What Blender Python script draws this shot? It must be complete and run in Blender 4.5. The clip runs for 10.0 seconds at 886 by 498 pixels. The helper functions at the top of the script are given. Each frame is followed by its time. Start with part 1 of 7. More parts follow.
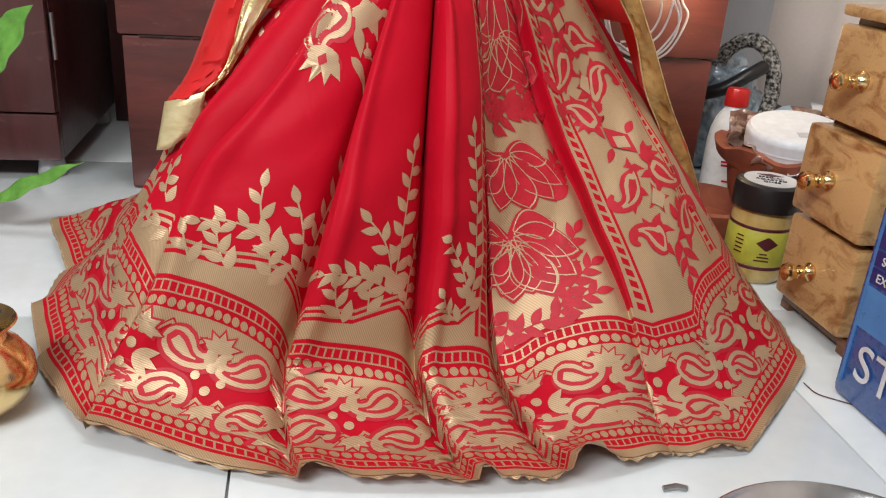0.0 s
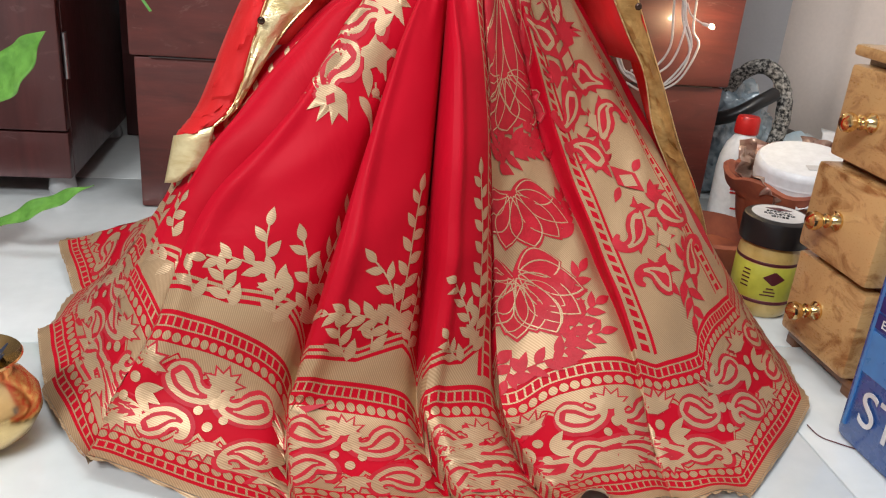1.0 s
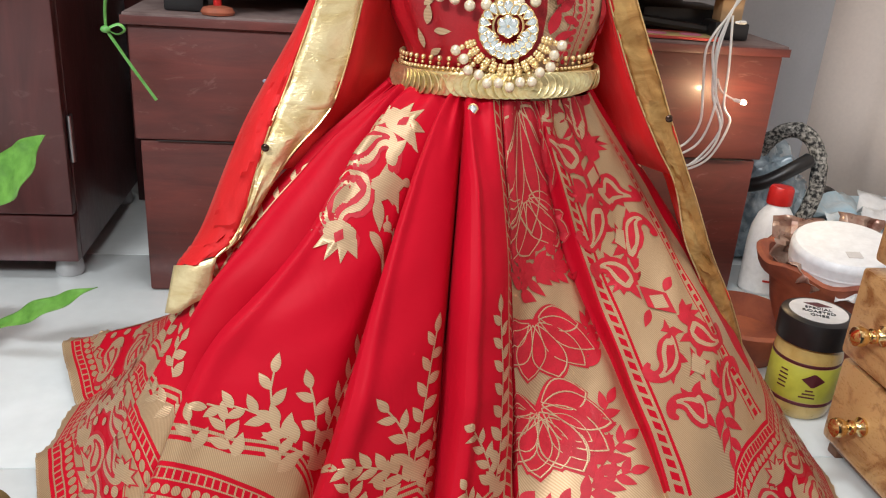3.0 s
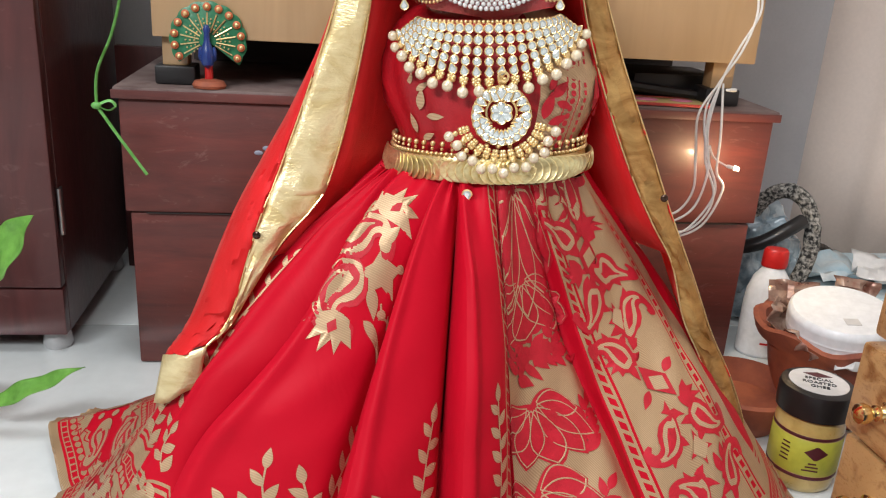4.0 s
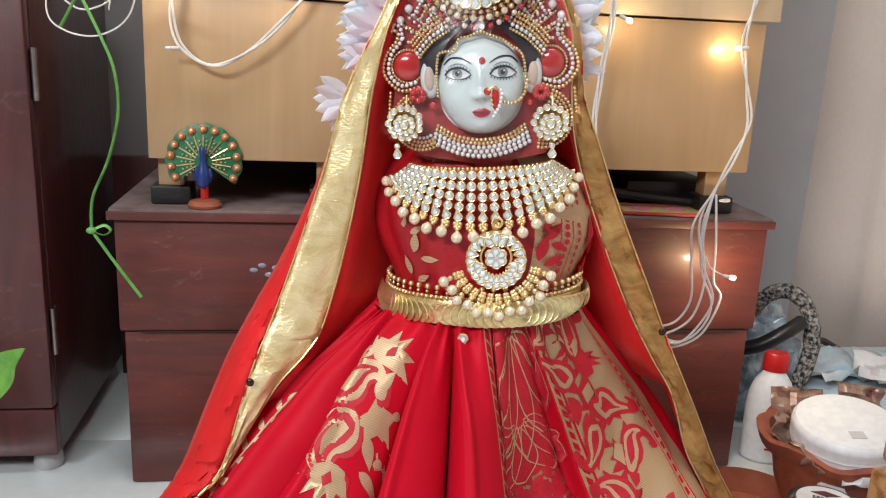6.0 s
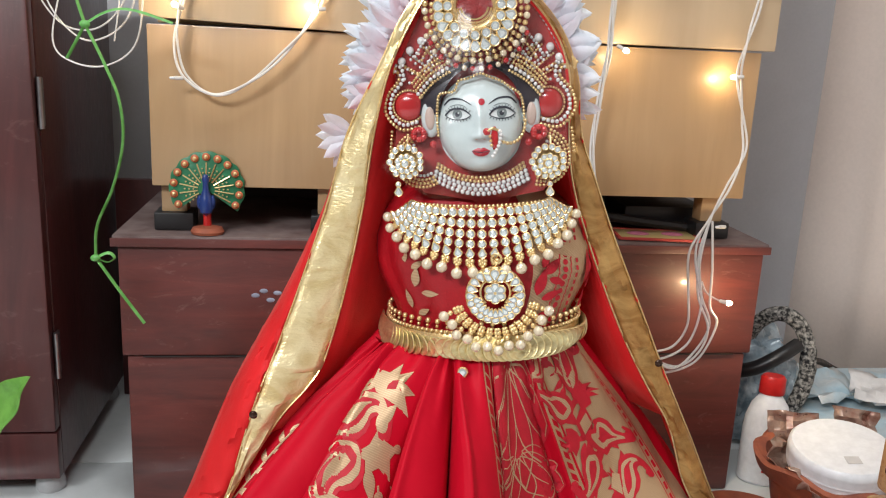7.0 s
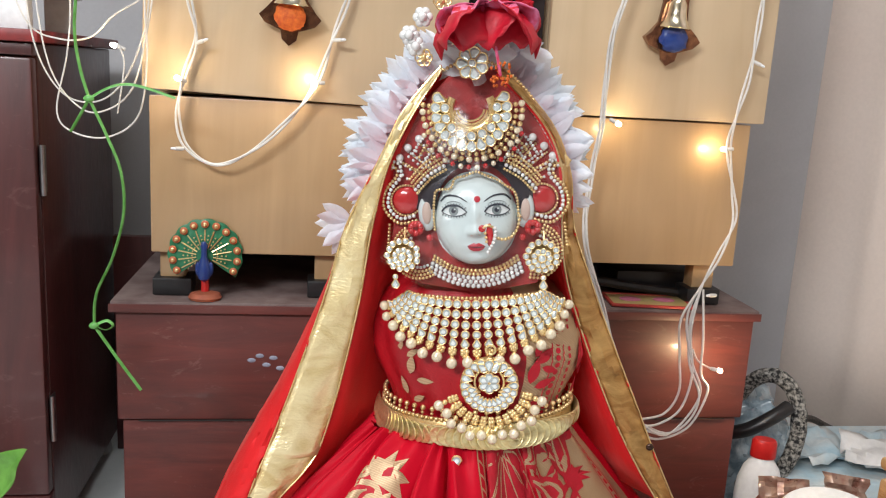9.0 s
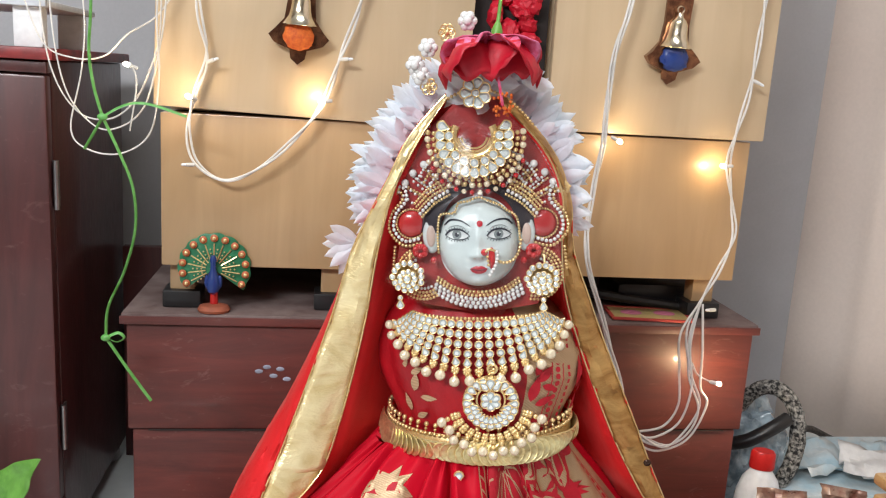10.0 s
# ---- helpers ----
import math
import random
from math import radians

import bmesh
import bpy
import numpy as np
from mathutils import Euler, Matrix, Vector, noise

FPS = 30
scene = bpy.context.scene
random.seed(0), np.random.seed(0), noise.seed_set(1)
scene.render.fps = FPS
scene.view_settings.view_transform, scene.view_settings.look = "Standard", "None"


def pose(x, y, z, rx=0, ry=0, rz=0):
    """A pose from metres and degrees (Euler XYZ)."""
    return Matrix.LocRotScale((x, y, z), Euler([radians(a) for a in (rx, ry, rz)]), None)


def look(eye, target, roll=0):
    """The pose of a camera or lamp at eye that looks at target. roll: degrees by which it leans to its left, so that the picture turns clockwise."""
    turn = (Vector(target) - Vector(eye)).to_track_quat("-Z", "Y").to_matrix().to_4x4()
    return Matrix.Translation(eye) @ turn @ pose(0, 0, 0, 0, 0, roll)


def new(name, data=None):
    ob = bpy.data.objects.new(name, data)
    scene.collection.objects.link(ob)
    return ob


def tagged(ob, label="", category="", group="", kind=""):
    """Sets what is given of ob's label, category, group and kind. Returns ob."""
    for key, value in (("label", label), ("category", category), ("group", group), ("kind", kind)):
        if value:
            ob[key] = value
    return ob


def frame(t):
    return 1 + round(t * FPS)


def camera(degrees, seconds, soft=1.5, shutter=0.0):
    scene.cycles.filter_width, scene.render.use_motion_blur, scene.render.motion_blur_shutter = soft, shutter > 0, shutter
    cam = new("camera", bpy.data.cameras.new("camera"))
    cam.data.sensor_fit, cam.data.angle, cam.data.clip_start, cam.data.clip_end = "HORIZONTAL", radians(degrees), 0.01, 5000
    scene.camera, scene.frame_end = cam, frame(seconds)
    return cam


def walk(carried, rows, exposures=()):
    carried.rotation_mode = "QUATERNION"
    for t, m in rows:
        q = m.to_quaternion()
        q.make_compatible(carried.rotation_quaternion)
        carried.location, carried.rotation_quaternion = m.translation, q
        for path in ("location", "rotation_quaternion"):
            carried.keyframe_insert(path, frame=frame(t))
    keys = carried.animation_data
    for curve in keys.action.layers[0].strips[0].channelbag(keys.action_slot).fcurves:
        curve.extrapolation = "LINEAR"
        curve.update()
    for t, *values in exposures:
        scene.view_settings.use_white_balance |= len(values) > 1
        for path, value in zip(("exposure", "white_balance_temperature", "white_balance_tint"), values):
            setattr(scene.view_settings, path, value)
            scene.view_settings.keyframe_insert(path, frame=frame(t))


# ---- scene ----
cam = camera(55.8, 10.0, soft=1.15)
PATH = [
    (0, (0.055, 0.049, 0.473), (0.024, 1.894, -0.296), 4.2),
    (0.5, (0.055, 0.051, 0.488), (0.005, 1.903, -0.264), 4.2),
    (1, (0.056, 0.062, 0.508), (0.003, 1.908, -0.259), 5.0),
    (1.5, (0.054, 0.098, 0.529), (0.004, 1.945, -0.235), 4.8),
    (2, (0.049, 0.125, 0.557), (-0.018, 1.972, -0.208), 4.5),
    (2.5, (0.044, 0.145, 0.576), (-0.046, 1.989, -0.191), 4.5),
    (2.7, (0.046, 0.153, 0.589), (-0.056, 1.995, -0.182), 4.4),
    (3.8, (0.044, 0.18, 0.623), (-0.048, 2.059, -0.056), 3.5),
    (4, (0.04, 0.187, 0.634), (-0.055, 2.072, -0.028), 3.6),
    (4.5, (0.039, 0.193, 0.654), (-0.063, 2.098, 0.052), 2.9),
    (5, (0.039, 0.212, 0.66), (-0.063, 2.125, 0.086), 2.8),
    (5.5, (0.038, 0.218, 0.679), (-0.065, 2.144, 0.15), 2.5),
    (6, (0.037, 0.213, 0.696), (-0.064, 2.146, 0.191), 2.7),
    (7.5, (0.035, 0.201, 0.735), (-0.064, 2.143, 0.268), 2.8),
    (8, (0.035, 0.199, 0.753), (-0.065, 2.144, 0.301), 3.1),
    (8.5, (0.034, 0.201, 0.765), (-0.056, 2.153, 0.34), 3.2),
    (9, (0.031, 0.199, 0.777), (-0.059, 2.155, 0.37), 3.3),
    (9.5, (0.032, 0.192, 0.791), (-0.065, 2.15, 0.397), 3.2),
    (10, (0.032, 0.179, 0.8), (-0.07, 2.136, 0.397), 3.5),
]
walk(cam, [(t, look(eye, target, roll)) for t, eye, target, roll in PATH], [(0, .02), (2.5, .18), (4.5, .11), (6, .0), (8, .02), (10, .06)])
# ---- world and lights ----
world = bpy.data.worlds.new("world")
scene.world = world
world.use_nodes = True
world.node_tree.nodes["Background"].inputs[0].default_value = (.75, .8, .9, 1)
world.node_tree.nodes["Background"].inputs[1].default_value = .25

# the chest, cabinet, shrine and tiles share one direction, turned a little against the camera's
ROOM = pose(-.488, 1.332, 0, 0, 0, 11.2)


def area_light(name, m, sx, sy, power, colour):
    d = bpy.data.lights.new(name, "AREA")
    d.shape, d.size, d.size_y, d.energy, d.color = "RECTANGLE", sx, sy, power, colour
    ob = new(name, d)
    ob.matrix_world = m
    return ob


def bulb_light(place, power=.08):
    d = bpy.data.lights.new("fairy_bulb_light", "POINT")
    d.energy, d.color, d.shadow_soft_size = power, (1, .72, .38), .004
    new("fairy_bulb_light", d).location = place


area_light("ceiling_lamp_light", ROOM @ pose(.35, -.95, 2.42), 1.25, .5, 19, (.93, .97, 1))
# added light out of view, placed front left to suit the shadows
area_light("front_left_fill_light", ROOM @ look((-.75, -2.3, 1.95), (.4, 0, .4)), 1.2, .3, 74, (.96, .98, 1))


# ---- shading ----
class Calc:
    """Arithmetic on shader sockets."""

    def __init__(self, tree, value):
        self.tree, self.value = tree, value

    def do(self, kind, *others, clamp=False):
        n = self.tree.nodes.new("ShaderNodeMath")
        n.operation, n.use_clamp = kind, clamp
        for k, v in enumerate((self, *others)):
            v = v.value if isinstance(v, Calc) else v
            if isinstance(v, (int, float)):
                n.inputs[k].default_value = v
            else:
                self.tree.links.new(v, n.inputs[k])
        return Calc(self.tree, n.outputs[0])

    def __add__(self, o): return self.do("ADD", o)
    def __sub__(self, o): return self.do("SUBTRACT", o)
    def __mul__(self, o): return self.do("MULTIPLY", o)
    def __truediv__(self, o): return self.do("DIVIDE", o)
    def frac(self): return self.do("FRACT")
    def abs(self): return self.do("ABSOLUTE")
    def less(self, o): return self.do("LESS_THAN", o)
    def more(self, o): return self.do("GREATER_THAN", o)
    def both(self, o): return self.do("MINIMUM", o)
    def either(self, o): return self.do("MAXIMUM", o)
    def within(self, a, b): return self.more(a).both(self.less(b))
    def flip(self): return (self * -1) + 1


def blank(name):
    m = bpy.data.materials.new(name)
    m.use_nodes = True
    t = m.node_tree
    return m, t, t.nodes["Principled BSDF"]


def noise_node(t, scale, detail=4, stretch=(1, 1, 1), rough=.55, distort=0):
    c, mp, n = t.nodes.new("ShaderNodeTexCoord"), t.nodes.new("ShaderNodeMapping"), t.nodes.new("ShaderNodeTexNoise")
    mp.inputs["Scale"].default_value = stretch
    t.links.new(c.outputs["Object"], mp.inputs["Vector"])
    t.links.new(mp.outputs[0], n.inputs["Vector"])
    n.inputs["Scale"].default_value, n.inputs["Detail"].default_value = scale, detail
    n.inputs["Roughness"].default_value, n.inputs["Distortion"].default_value = rough, distort
    return n


def ramp(t, source, stops):
    r = t.nodes.new("ShaderNodeValToRGB")
    while len(r.color_ramp.elements) < len(stops):
        r.color_ramp.elements.new(.5)
    for e, (p, c) in zip(r.color_ramp.elements, stops):
        e.position, e.color = p, (*c, 1)
    t.links.new(source, r.inputs[0])
    return r


def mixed(t, fac, a, b):
    n = t.nodes.new("ShaderNodeMix")
    n.data_type = "RGBA"
    for k, v in ((0, fac), (6, a), (7, b)):
        if isinstance(v, Calc):
            v = v.value
        if isinstance(v, tuple):
            n.inputs[k].default_value = (*v, 1)
        elif isinstance(v, (int, float)):
            n.inputs[k].default_value = v
        else:
            t.links.new(v, n.inputs[k])
    return n.outputs[2]


def bumped(t, b, height, strength, distance=.002):
    n = t.nodes.new("ShaderNodeBump")
    n.inputs["Strength"].default_value, n.inputs["Distance"].default_value = strength, distance
    t.links.new(height.value if isinstance(height, Calc) else height, n.inputs["Height"])
    t.links.new(n.outputs[0], b.inputs["Normal"])


def paint(name, colour, rough=.5, metal=0.0, other=None, scale=9, stretch=(1, 1, 1), bump=.15, grain=90, coat=0.0, sheen=0.0, low=.35, high=.65, spread=.12, sss=0.0):
    """A surface with two scales of variation: broad stains towards `other`, and a fine grain in relief and gloss."""
    m, t, b = blank(name)
    other = other or tuple(c * .72 for c in colour)
    broad, fine = noise_node(t, scale, 5, stretch, distort=.3), noise_node(t, grain, 3, stretch)
    r = ramp(t, broad.outputs[0], [(low, other), (high, colour)])
    g = ramp(t, fine.outputs[0], [(.3, (1 - spread,) * 3), (.7, (1, 1, 1))])
    n = t.nodes.new("ShaderNodeMix")
    n.data_type, n.blend_type = "RGBA", "MULTIPLY"
    n.inputs[0].default_value = 1
    t.links.new(r.outputs[0], n.inputs[6]), t.links.new(g.outputs[0], n.inputs[7])
    t.links.new(n.outputs[2], b.inputs["Base Color"])
    k = Calc(t, fine.outputs[0]) * .18 + (rough - .09)
    t.links.new(k.value, b.inputs["Roughness"])
    b.inputs["Metallic"].default_value = metal
    b.inputs["Coat Weight"].default_value = coat
    b.inputs["Sheen Weight"].default_value = sheen
    b.inputs["Subsurface Weight"].default_value = sss
    b.inputs["Subsurface Radius"].default_value = (.004, .003, .002)
    if bump:
        bumped(t, b, fine.outputs[0], bump, .0012)
    return m


def brocade():
    """Woven border on the saree: u runs along the hem, v up from it, in metres."""
    m, t, b = blank("red_and_gold_brocade")
    uv, pv = t.nodes.new("ShaderNodeUVMap"), t.nodes.new("ShaderNodeUVMap")
    uv.uv_map, pv.uv_map = "cloth", "panel"
    su, sp = t.nodes.new("ShaderNodeSeparateXYZ"), t.nodes.new("ShaderNodeSeparateXYZ")
    t.links.new(uv.outputs[0], su.inputs[0]), t.links.new(pv.outputs[0], sp.inputs[0])
    u, v, c = Calc(t, su.outputs[0]), Calc(t, su.outputs[1]), Calc(t, sp.outputs[0])

    def ladder(low, high):
        rung = (u / .0088).frac().less(.24)
        rail = v.within(low + .0018, low + .0034).either(v.within(high - .0034, high - .0018))
        return v.within(low + .0018, high - .0018).both(rung).either(rail)

    def dots(mid, size, step):
        x = ((u / step).frac() - .5) * step
        y = v - mid
        return (x * x + y * y).less(size * size)

    def wedge(x, period, shift=0.0):
        return (((x + shift) / period).frac() - .5).abs() * 2

    gold = v.less(.010)
    gold = gold.either(ladder(.012, .026)).either(dots(.0315, .0044, .0104))
    scallop = wedge(u, .021).do("SINE") * .010 + wedge(u, .17, .03) * .018
    field = v.within(.0375, .134)
    heart = (v - .083).abs().less(scallop + .012)
    line = (v - .083).abs().within(0, 9).both(((v - .083).abs() - (scallop + .017)).abs().less(.0011))
    gold = gold.either(field.both(heart.either(line).flip()))
    gold = gold.either(dots(.1405, .0046, .0108)).either(ladder(.147, .163))
    peak = ((c.frac() - .80).abs() * -2.6 + 1).either(0.0) * .022
    band = v.within(.166, 9).both((v - peak).less(.202))
    stripe = ((v - peak) - .189).abs().less(.0022).either(((v - peak) - .197).abs().less(.0018))
    gold = gold.either(band.both(stripe.flip()))
    # the pallu: gold ground between two strips with red rungs
    pallu = c.within(8.0, 11.3).both(v.more(.166))
    gold = gold.either(pallu)
    upper = v.more(.176)
    for a, w in ((7.66, .32), (9.005, .32), (10.80, .20)):
        strip = c.within(a, a + w).both(upper)
        rel = (c - a) / w
        cell = (v / .0125).frac().within(.18, .82).both(rel.within(.3, .66))
        side = rel.within(.0, .10).either(rel.within(.82, .98))
        if a < 8:
            gold = gold.both(strip.flip()).either(strip.both(rel.within(.2, .3).either(rel.within(.64, .74)).either(rel.within(.3, .64).both((v / .0125).frac().less(.2)))))
        else:
            gold = gold.both(strip.both(cell.either(side)).flip())
    gold = gold.both(c.within(8.986, 9.006).both(upper).flip())
    twill = ((u * 1.0 + v * .75) / .0028).frac()
    rib = (twill - .5).abs() * 2
    tone = noise_node(t, 7, 3)
    red = mixed(t, Calc(t, tone.outputs[0]), (.40, .002, .012), (.54, .003, .020))
    gilt = mixed(t, rib, (.55, .38, .225), (.38, .24, .125))
    t.links.new(mixed(t, gold, red, gilt), b.inputs["Base Color"])
    t.links.new((gold * .45).value, b.inputs["Metallic"])
    t.links.new((gold * -.08 + .56).value, b.inputs["Roughness"])
    b.inputs["Sheen Weight"].default_value = .02
    t.links.new((gold * .30 + .13).value, b.inputs["Specular IOR Level"])
    b.inputs["Sheen Tint"].default_value = (1, .35, .4, 1)
    b.inputs["Sheen Roughness"].default_value = .4
    bumped(t, b, gold * .5 + rib * gold * .25 + Calc(t, noise_node(t, 700, 2).outputs[0]) * .15 + Calc(t, noise_node(t, 13, 3, distort=1.2).outputs[0]) * 6, .35, .0008)
    return m


def tissue(name, dark, light, metal=.85, rough=.3):
    """Crinkled metallic border cloth."""
    m, t, b = blank(name)
    a, f = noise_node(t, 26, 4, (1, 1, 1.6), distort=1.2), noise_node(t, 620, 2, (.35, .35, 1))
    r = ramp(t, a.outputs[0], [(.35, dark), (.66, light)])
    t.links.new(r.outputs[0], b.inputs["Base Color"])
    b.inputs["Metallic"].default_value = metal
    t.links.new((Calc(t, f.outputs[0]) * .3 + (rough - .12)).value, b.inputs["Roughness"])
    bumped(t, b, Calc(t, a.outputs[0]) + Calc(t, f.outputs[0]) * .35, .55, .003)
    return m


def chiffon():
    m, t, b = blank("red_chiffon")
    a, f = noise_node(t, 11, 4, (3, 3, .7)), noise_node(t, 900, 1)
    r = ramp(t, a.outputs[0], [(.3, (.70, .006, .010)), (.7, (.90, .014, .020))])
    t.links.new(r.outputs[0], b.inputs["Base Color"])
    b.inputs["Roughness"].default_value = .62
    b.inputs["Sheen Weight"].default_value = .4
    b.inputs["Sheen Tint"].default_value = (1, .3, .25, 1)
    tr = t.nodes.new("ShaderNodeBsdfTranslucent")
    tr.inputs[0].default_value = (.85, .02, .015, 1)
    mx = t.nodes.new("ShaderNodeMixShader")
    mx.inputs[0].default_value = .36
    t.links.new(b.outputs[0], mx.inputs[1]), t.links.new(tr.outputs[0], mx.inputs[2])
    t.links.new(mx.outputs[0], t.nodes["Material Output"].inputs[0])
    bumped(t, b, Calc(t, a.outputs[0]) * 2 + Calc(t, f.outputs[0]) * .25, .4, .004)
    return m


def glowing(name, colour, strength):
    m, t, b = blank(name)
    b.inputs["Base Color"].default_value = (*colour, 1)
    b.inputs["Emission Color"].default_value = (*colour, 1)
    b.inputs["Emission Strength"].default_value = strength
    return m


def wood(name, light, dark, scale=5, stretch=(1, 1, 9), rough=.4, coat=.0, contrast=(.38, .62), bump=.2, scuff=None):
    m, t, b = blank(name)
    ring = noise_node(t, scale, 6, stretch, .6, 1.4)
    fine = noise_node(t, scale * 16, 3, stretch)
    blot = noise_node(t, 3.1, 3)
    r = ramp(t, ring.outputs[0], [(contrast[0], dark), (contrast[1], light)])
    g = ramp(t, blot.outputs[0], [(.3, (.72, .72, .72)), (.7, (1, 1, 1))])
    n = t.nodes.new("ShaderNodeMix")
    n.data_type, n.blend_type = "RGBA", "MULTIPLY"
    n.inputs[0].default_value = 1
    t.links.new(r.outputs[0], n.inputs[6]), t.links.new(g.outputs[0], n.inputs[7])
    col = n.outputs[2]
    if scuff:
        worn, dust = noise_node(t, 17, 7, (1, 1, 2.2), .68, 1.8), noise_node(t, 2.4, 4)
        rubbed = ramp(t, worn.outputs[0], [(.60, (0, 0, 0)), (.72, (1, 1, 1))])
        hazy = ramp(t, dust.outputs[0], [(.42, (0, 0, 0)), (.72, (1, 1, 1))])
        k = Calc(t, rubbed.outputs[0]) * .38 + Calc(t, hazy.outputs[0]) * .16
        col = mixed(t, k, col, scuff)
    t.links.new(col, b.inputs["Base Color"])
    t.links.new((Calc(t, fine.outputs[0]) * .25 + (rough - .12)).value, b.inputs["Roughness"])
    b.inputs["Coat Weight"].default_value, b.inputs["Coat Roughness"].default_value = coat, .07
    bumped(t, b, Calc(t, fine.outputs[0]) * .5 + Calc(t, ring.outputs[0]), bump, .001)
    return m


M_BROCADE = brocade()


def zari():
    """Gold thread with the ribs of the weave."""
    m, t, b = blank("gold_zari_weave")
    c, s = t.nodes.new("ShaderNodeTexCoord"), t.nodes.new("ShaderNodeSeparateXYZ")
    t.links.new(c.outputs["Object"], s.inputs[0])
    rib = (((Calc(t, s.outputs[2]) * .9 + Calc(t, s.outputs[1]) * .7 + Calc(t, s.outputs[0]) * .35) / .0024).frac() - .5).abs() * 2
    tone = noise_node(t, 60, 3)
    light = mixed(t, Calc(t, tone.outputs[0]), (.52, .36, .21), (.64, .46, .29))
    t.links.new(mixed(t, rib * .5, light, (.36, .22, .11)), b.inputs["Base Color"])
    b.inputs["Metallic"].default_value, b.inputs["Roughness"].default_value = .45, .44
    bumped(t, b, rib, .3, .0006)
    return m


M_ZARI = zari()
M_THREAD = paint("red_silk_weave", (.54, .004, .022), .6, 0, (.44, .003, .015), 60, bump=.3, grain=800)
M_RED_CLOTH = paint("deep_red_silk", (.46, .004, .012), .5, 0, (.32, .002, .008), 14, bump=.3, grain=500)
M_CHIFFON = chiffon()


def petal_cloth():
    """Thin white cloth that lets light through."""
    m = paint("white_cloth_petal", (.90, .95, 1.0), .6, 0, (.84, .90, .97), 60, bump=.2, grain=200)
    t = m.node_tree
    tr, mx = t.nodes.new("ShaderNodeBsdfTranslucent"), t.nodes.new("ShaderNodeMixShader")
    tr.inputs[0].default_value = (.92, .96, 1, 1)
    mx.inputs[0].default_value = .42
    t.links.new(t.nodes["Principled BSDF"].outputs[0], mx.inputs[1]), t.links.new(tr.outputs[0], mx.inputs[2])
    t.links.new(mx.outputs[0], t.nodes["Material Output"].inputs[0])
    return m



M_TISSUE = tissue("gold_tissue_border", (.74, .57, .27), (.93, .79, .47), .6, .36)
# a darker, browner version for the right border
M_TISSUE_DARK = tissue("darker_tissue_border", (.34, .17, .05), (.62, .38, .14), .72, .40)
M_DARKWOOD = wood("dark_maroon_stained_wood", (.170, .030, .022), (.070, .0120, .0095), 3.5, (1, 1, 7), .46, .12, (.3, .75), .3, (.26, .15, .13))
M_CABINET = wood("dark_polished_cabinet_wood", (.115, .030, .029), (.050, .0135, .0135), 2.6, (6, 6, .8), .38, .25, (.3, .75), .25, (.17, .09, .085))
M_DUSTY = paint("dusty_dark_wood_top", (.20, .15, .14), .7, 0, (.10, .06, .055), 16, bump=.3)
M_PLY = wood("pale_oak_laminate", (.54, .355, .185), (.42, .265, .13), 2.2, (7, 7, .8), .38, .35, (.25, .8), .1)
M_PLY_B = wood("yellow_oak_laminate", (.64, .49, .32), (.54, .40, .245), 2.0, (7, 7, .7), .38, .35, (.25, .8), .1)
M_TEAK = wood("polished_olive_wood", (.66, .40, .17), (.34, .15, .05), 7, (2.2, 2.2, 4.2), .3, .4, (.34, .50), .15)
M_TEAK_DARK = wood("brown_carcass_wood", (.22, .09, .035), (.11, .04, .018), 6, (2, 2, 6), .4, .2)
M_BRASS = paint("polished_brass", (.90, .71, .38), .19, 1.0, (.76, .54, .24), 30, bump=.05)
M_GOLD = paint("imitation_gold", (.92, .72, .38), .30, .75, (.78, .54, .24), 160, bump=.1, grain=900)
M_COIN = paint("stamped_gold_coin", (.95, .84, .48), .36, .85, (.84, .68, .32), 300, bump=.2, grain=420)
M_PEARL = paint("cream_pearl", (.84, .76, .60), .17, .25, (.68, .54, .34), 90, bump=.0, coat=1.0)
M_WHITE_PEARL = paint("white_pearl", (.80, .79, .76), .22, .0, (.62, .62, .62), 120, bump=.0, coat=.6)
M_STEEL = paint("dull_steel", (.45, .45, .46), .35, 1.0, bump=.1)
M_WALL = paint("grey_wall_surface", (.50, .50, .52), .75, 0, (.42, .42, .44), 2.2, bump=.12, grain=160, spread=.05)
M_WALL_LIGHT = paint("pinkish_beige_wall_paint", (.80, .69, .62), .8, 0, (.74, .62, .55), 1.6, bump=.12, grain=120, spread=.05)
# for walls out of view: kept dark so that shadows stay deep
M_WALL_UNSEEN = paint("dark_unseen_wall", (.24, .20, .175), .8, 0, (.20, .165, .145), 1.6, bump=.1, grain=120, spread=.05)
M_CEILING = paint("white_ceiling_paint", (.62, .62, .60), .8, bump=.05)
M_TILE = paint("polished_white_floor_tile", (.78, .82, .82), .14, 0, (.70, .74, .74), 3.2, bump=.02, grain=40, coat=.3, low=.42, high=.56, spread=.05)
M_GROUT = paint("grey_grout", (.36, .36, .35), .8)
M_BLACK = paint("black_plastic", (.015, .014, .015), .38)
# near-black, for the chest's joint line and for sheets that imitate shade
M_DARK_INSIDE = paint("dark_joint_and_shade", (.03, .022, .02), .7)
M_WHITE = paint("white_plastic", (.84, .86, .88), .38, 0, (.78, .80, .82), bump=.05)
M_RED_PLASTIC = paint("red_plastic", (.62, .02, .018), .35, bump=.05)
M_GREEN = paint("green_ribbon", (.16, .46, .12), .4, 0, (.09, .32, .06), 60)
M_LEAF = paint("fresh_green_leaf", (.17, .40, .07), .42, 0, (.09, .25, .035), 40, bump=.4, grain=160, sss=.1)
M_CORD = paint("white_cable", (.80, .78, .74), .42, bump=.02)
M_BULB = glowing("lit_warm_bulb", (1, .82, .55), 60)


